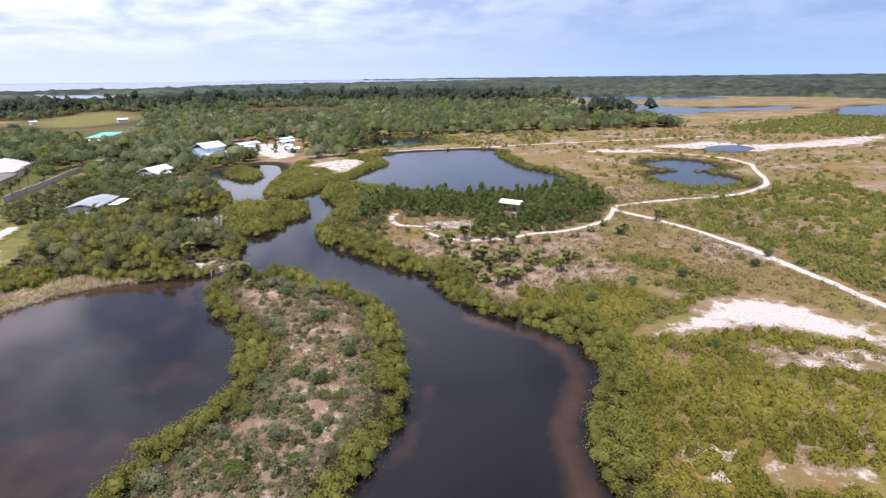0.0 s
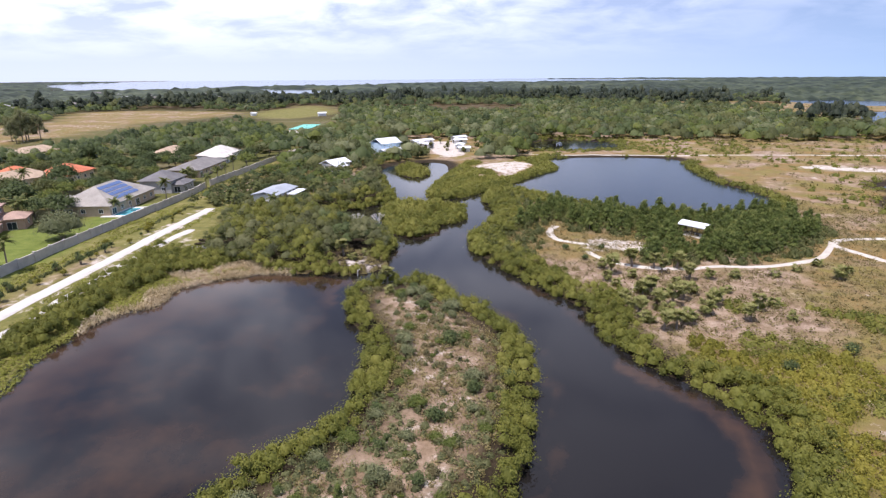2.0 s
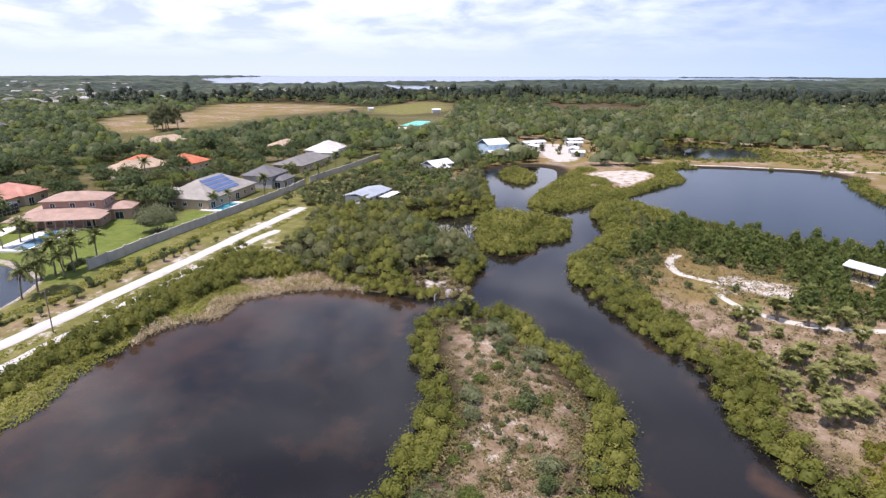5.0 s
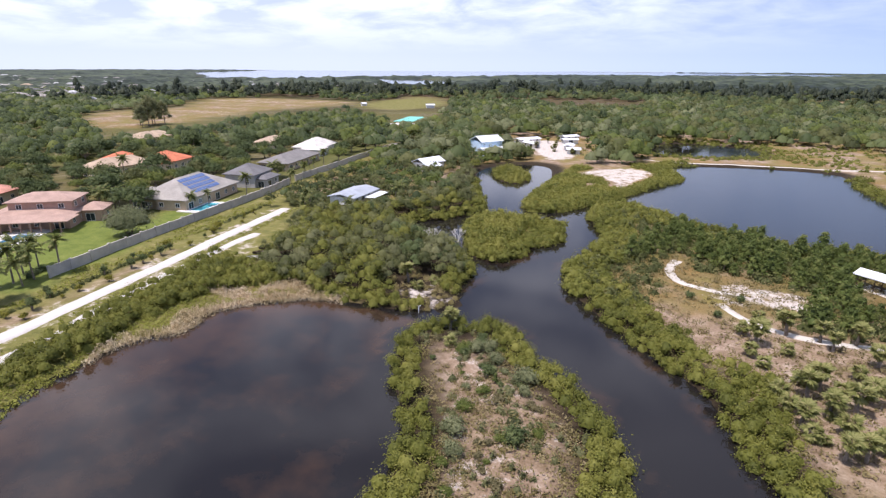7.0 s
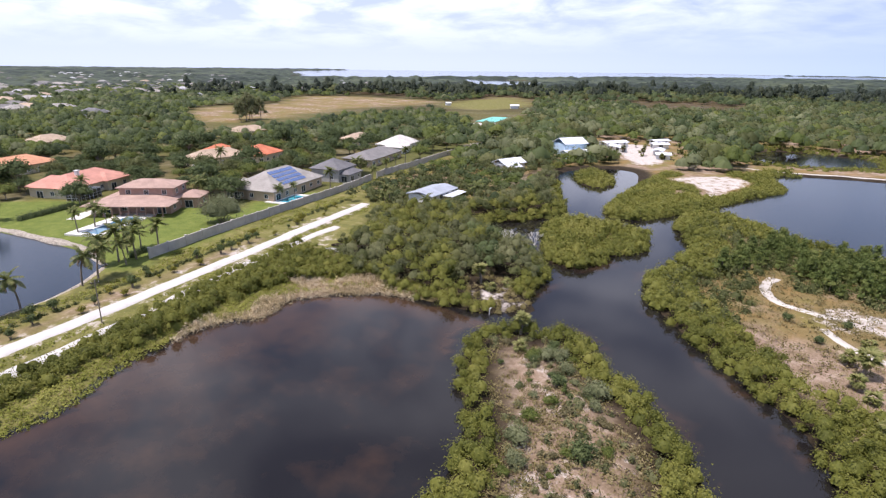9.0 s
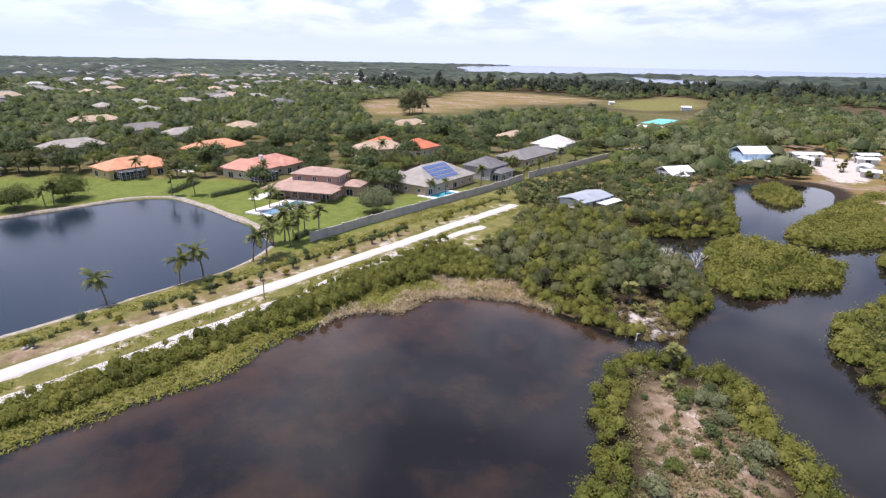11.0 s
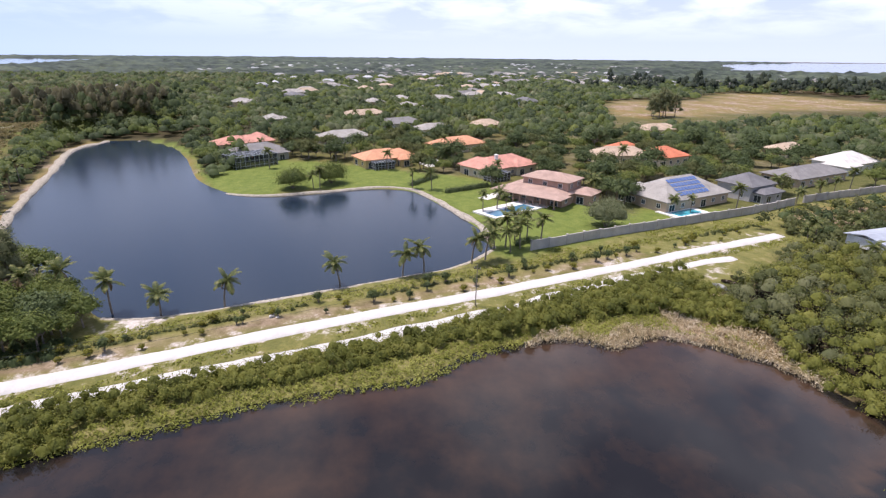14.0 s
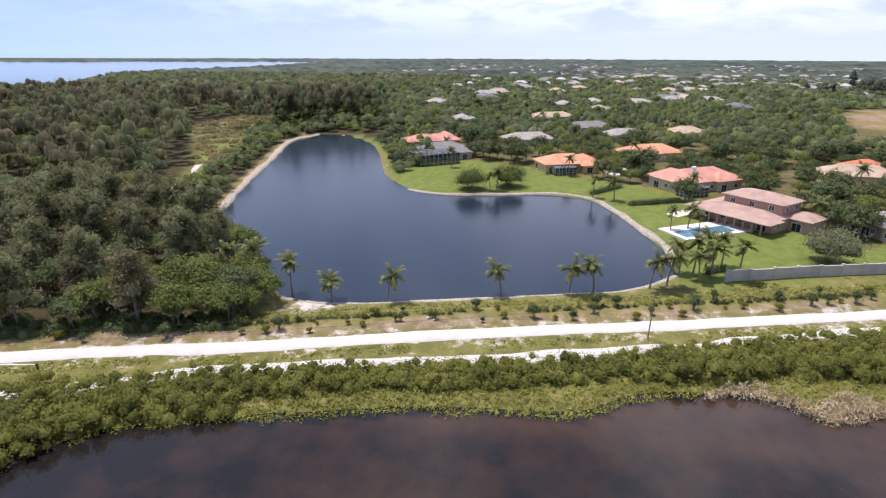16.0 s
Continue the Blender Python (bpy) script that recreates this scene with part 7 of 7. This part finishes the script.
# ---------------- utility poles, wires and odds ----------------
def utility_pole(x, y, h):
    root = new("utility_pole")
    root.matrix_basis = pose(x, y, float(land(x, y)[0]), 0, 1.2, 70)
    bm = bmesh.new(); tube(bm, (0, 0, -0.4), (0, 0, h), 0.10, 0.07, 8)
    part("pole", bm, BARK, root)
    bm = bmesh.new(); box(bm, 0, 0, h - 0.7, 1.2, 0.09, 0.11)
    part("crossarm", bm, DARKWOOD, root)
    for s in (-0.5, 0.5):
        bm = bmesh.new(); tube(bm, (s, 0, h - 0.6), (s, 0, h - 0.4), 0.04, 0.03, 6)
        part("insulator", bm, WHITE, root)
    return tagged(root, "slim dark wooden utility pole beside the sand track", "pole")


utility_pole(-91.8, 65.8, 7.6)
utility_pole(-60, -44, 7.6)
WIRE = plain("black_cable", (0.03, 0.03, 0.03), 0.6)
for z, s in ((7.9, 0.45), (6.2, -0.3)):
    bm = bmesh.new()
    pts = [Vector((-91.8 + 31.8 * t + s * 0.3, 65.8 - 109.8 * t, z + 0.3 - 3.2 * t * (1 - t))) for t in np.linspace(0, 1, 25)]
    rings = [[bm.verts.new(p + Vector(o) * 0.018) for o in ((1, 0, 0), (0, 0, 1), (-1, 0, 0), (0, 0, -1))] for p in pts]
    for a, b in zip(rings, rings[1:]):
        for i in range(4):
            bm.faces.new((a[i], a[(i + 1) % 4], b[(i + 1) % 4], b[i]))
    tagged(part("power_line", bm, WIRE), "thin black power line sagging between poles", "cable")

barrier = new("barrier")
barrier.matrix_basis = pose(-68.5, -21, float(land(-68.5, -21)[0]), 0, 0, 100)
bm = bmesh.new(); tube(bm, (-3, 0, 1.0), (3.2, 0, 1.0), 0.09, 0.07, 8)
part("arm", bm, WHITE, barrier, "white barrier arm")
bm = bmesh.new(); box(bm, 3.1, 0, -0.2, 0.25, 0.25, 1.4, bevel=0.03)
part("post", bm, DARKWOOD, barrier)
bm = bmesh.new(); box(bm, -3, 0, -0.2, 0.16, 0.16, 1.15, bevel=0.02)
part("rest", bm, DARKWOOD, barrier)
tagged(barrier, "white barrier pole closing the sand track", "barrier")


def boat(x, y, turn, length, mat, label):
    root = new("rowing_boat")
    root.matrix_basis = pose(x, y, float(land(x, y)[0]) + 0.05, 0, 0, turn)
    bm = bmesh.new()
    rings = []
    for i in range(9):
        t = i / 8 * 2 - 1
        w_ = 0.55 * (1 - abs(t) ** 2.5) + 0.06
        rings.append([bm.verts.new((t * length / 2, s * w_ * q, z)) for s, q, z in ((-1, 1, 0.5), (-1, 0.75, 0.1), (1, 0.75, 0.1), (1, 1, 0.5))])
    for a, b in zip(rings, rings[1:]):
        for k in range(3):
            bm.faces.new((a[k], b[k], b[k + 1], a[k + 1]))
    bmesh.ops.solidify(bm, geom=bm.faces[:], thickness=0.05)
    part("hull", bm, mat, root)
    for u in (-0.8, 0.6):
        bm = bmesh.new(); box(bm, u, 0, 0.38, 0.25, 0.9, 0.04)
        part("thwart", bm, DARKWOOD, root)
    return tagged(root, label, "boat")


boat(-91.5, 113.5, 25, 3.6, WHITE, "small white boat lying on sand beside the thicket")
boat(-93, 116.5, 40, 3.4, DARKWOOD, "small dark boat lying on sand beside the thicket")
boat(-94.5, 119, 10, 3.0, DARKWOOD, "small dark boat beside the sand track")
rr_ = random.Random(9)
bm = bmesh.new()
for i in range(9):
    box(bm, rr_.uniform(-1, 1), rr_.uniform(-0.7, 0.7), rr_.uniform(-0.1, 0.15), rr_.uniform(0.3, 0.8), rr_.uniform(0.3, 0.6), rr_.uniform(0.2, 0.45), rr_.uniform(0, 3), 0.06)
ob = part("rubble_heap", bm, PAVING)
ob.matrix_basis = pose(-93.8, 32.0, float(land(-93.8, 32)[0]))
tagged(ob, "small heap of pale broken concrete on the verge", "rubble")
bm = bmesh.new(); tube(bm, (0, 0, -0.5), (0.1, 0, 1.1), 0.09, 0.08, 7); tube(bm, (0.1, 0, 1.0), (0.5, 0.1, 1.3), 0.05, 0.03, 5)
ob = part("mooring_post", bm, WHITE); ob.matrix_basis = pose(-46.5, 109.8, 0.2)
tagged(ob, "weathered white post at the pond outlet", "post")
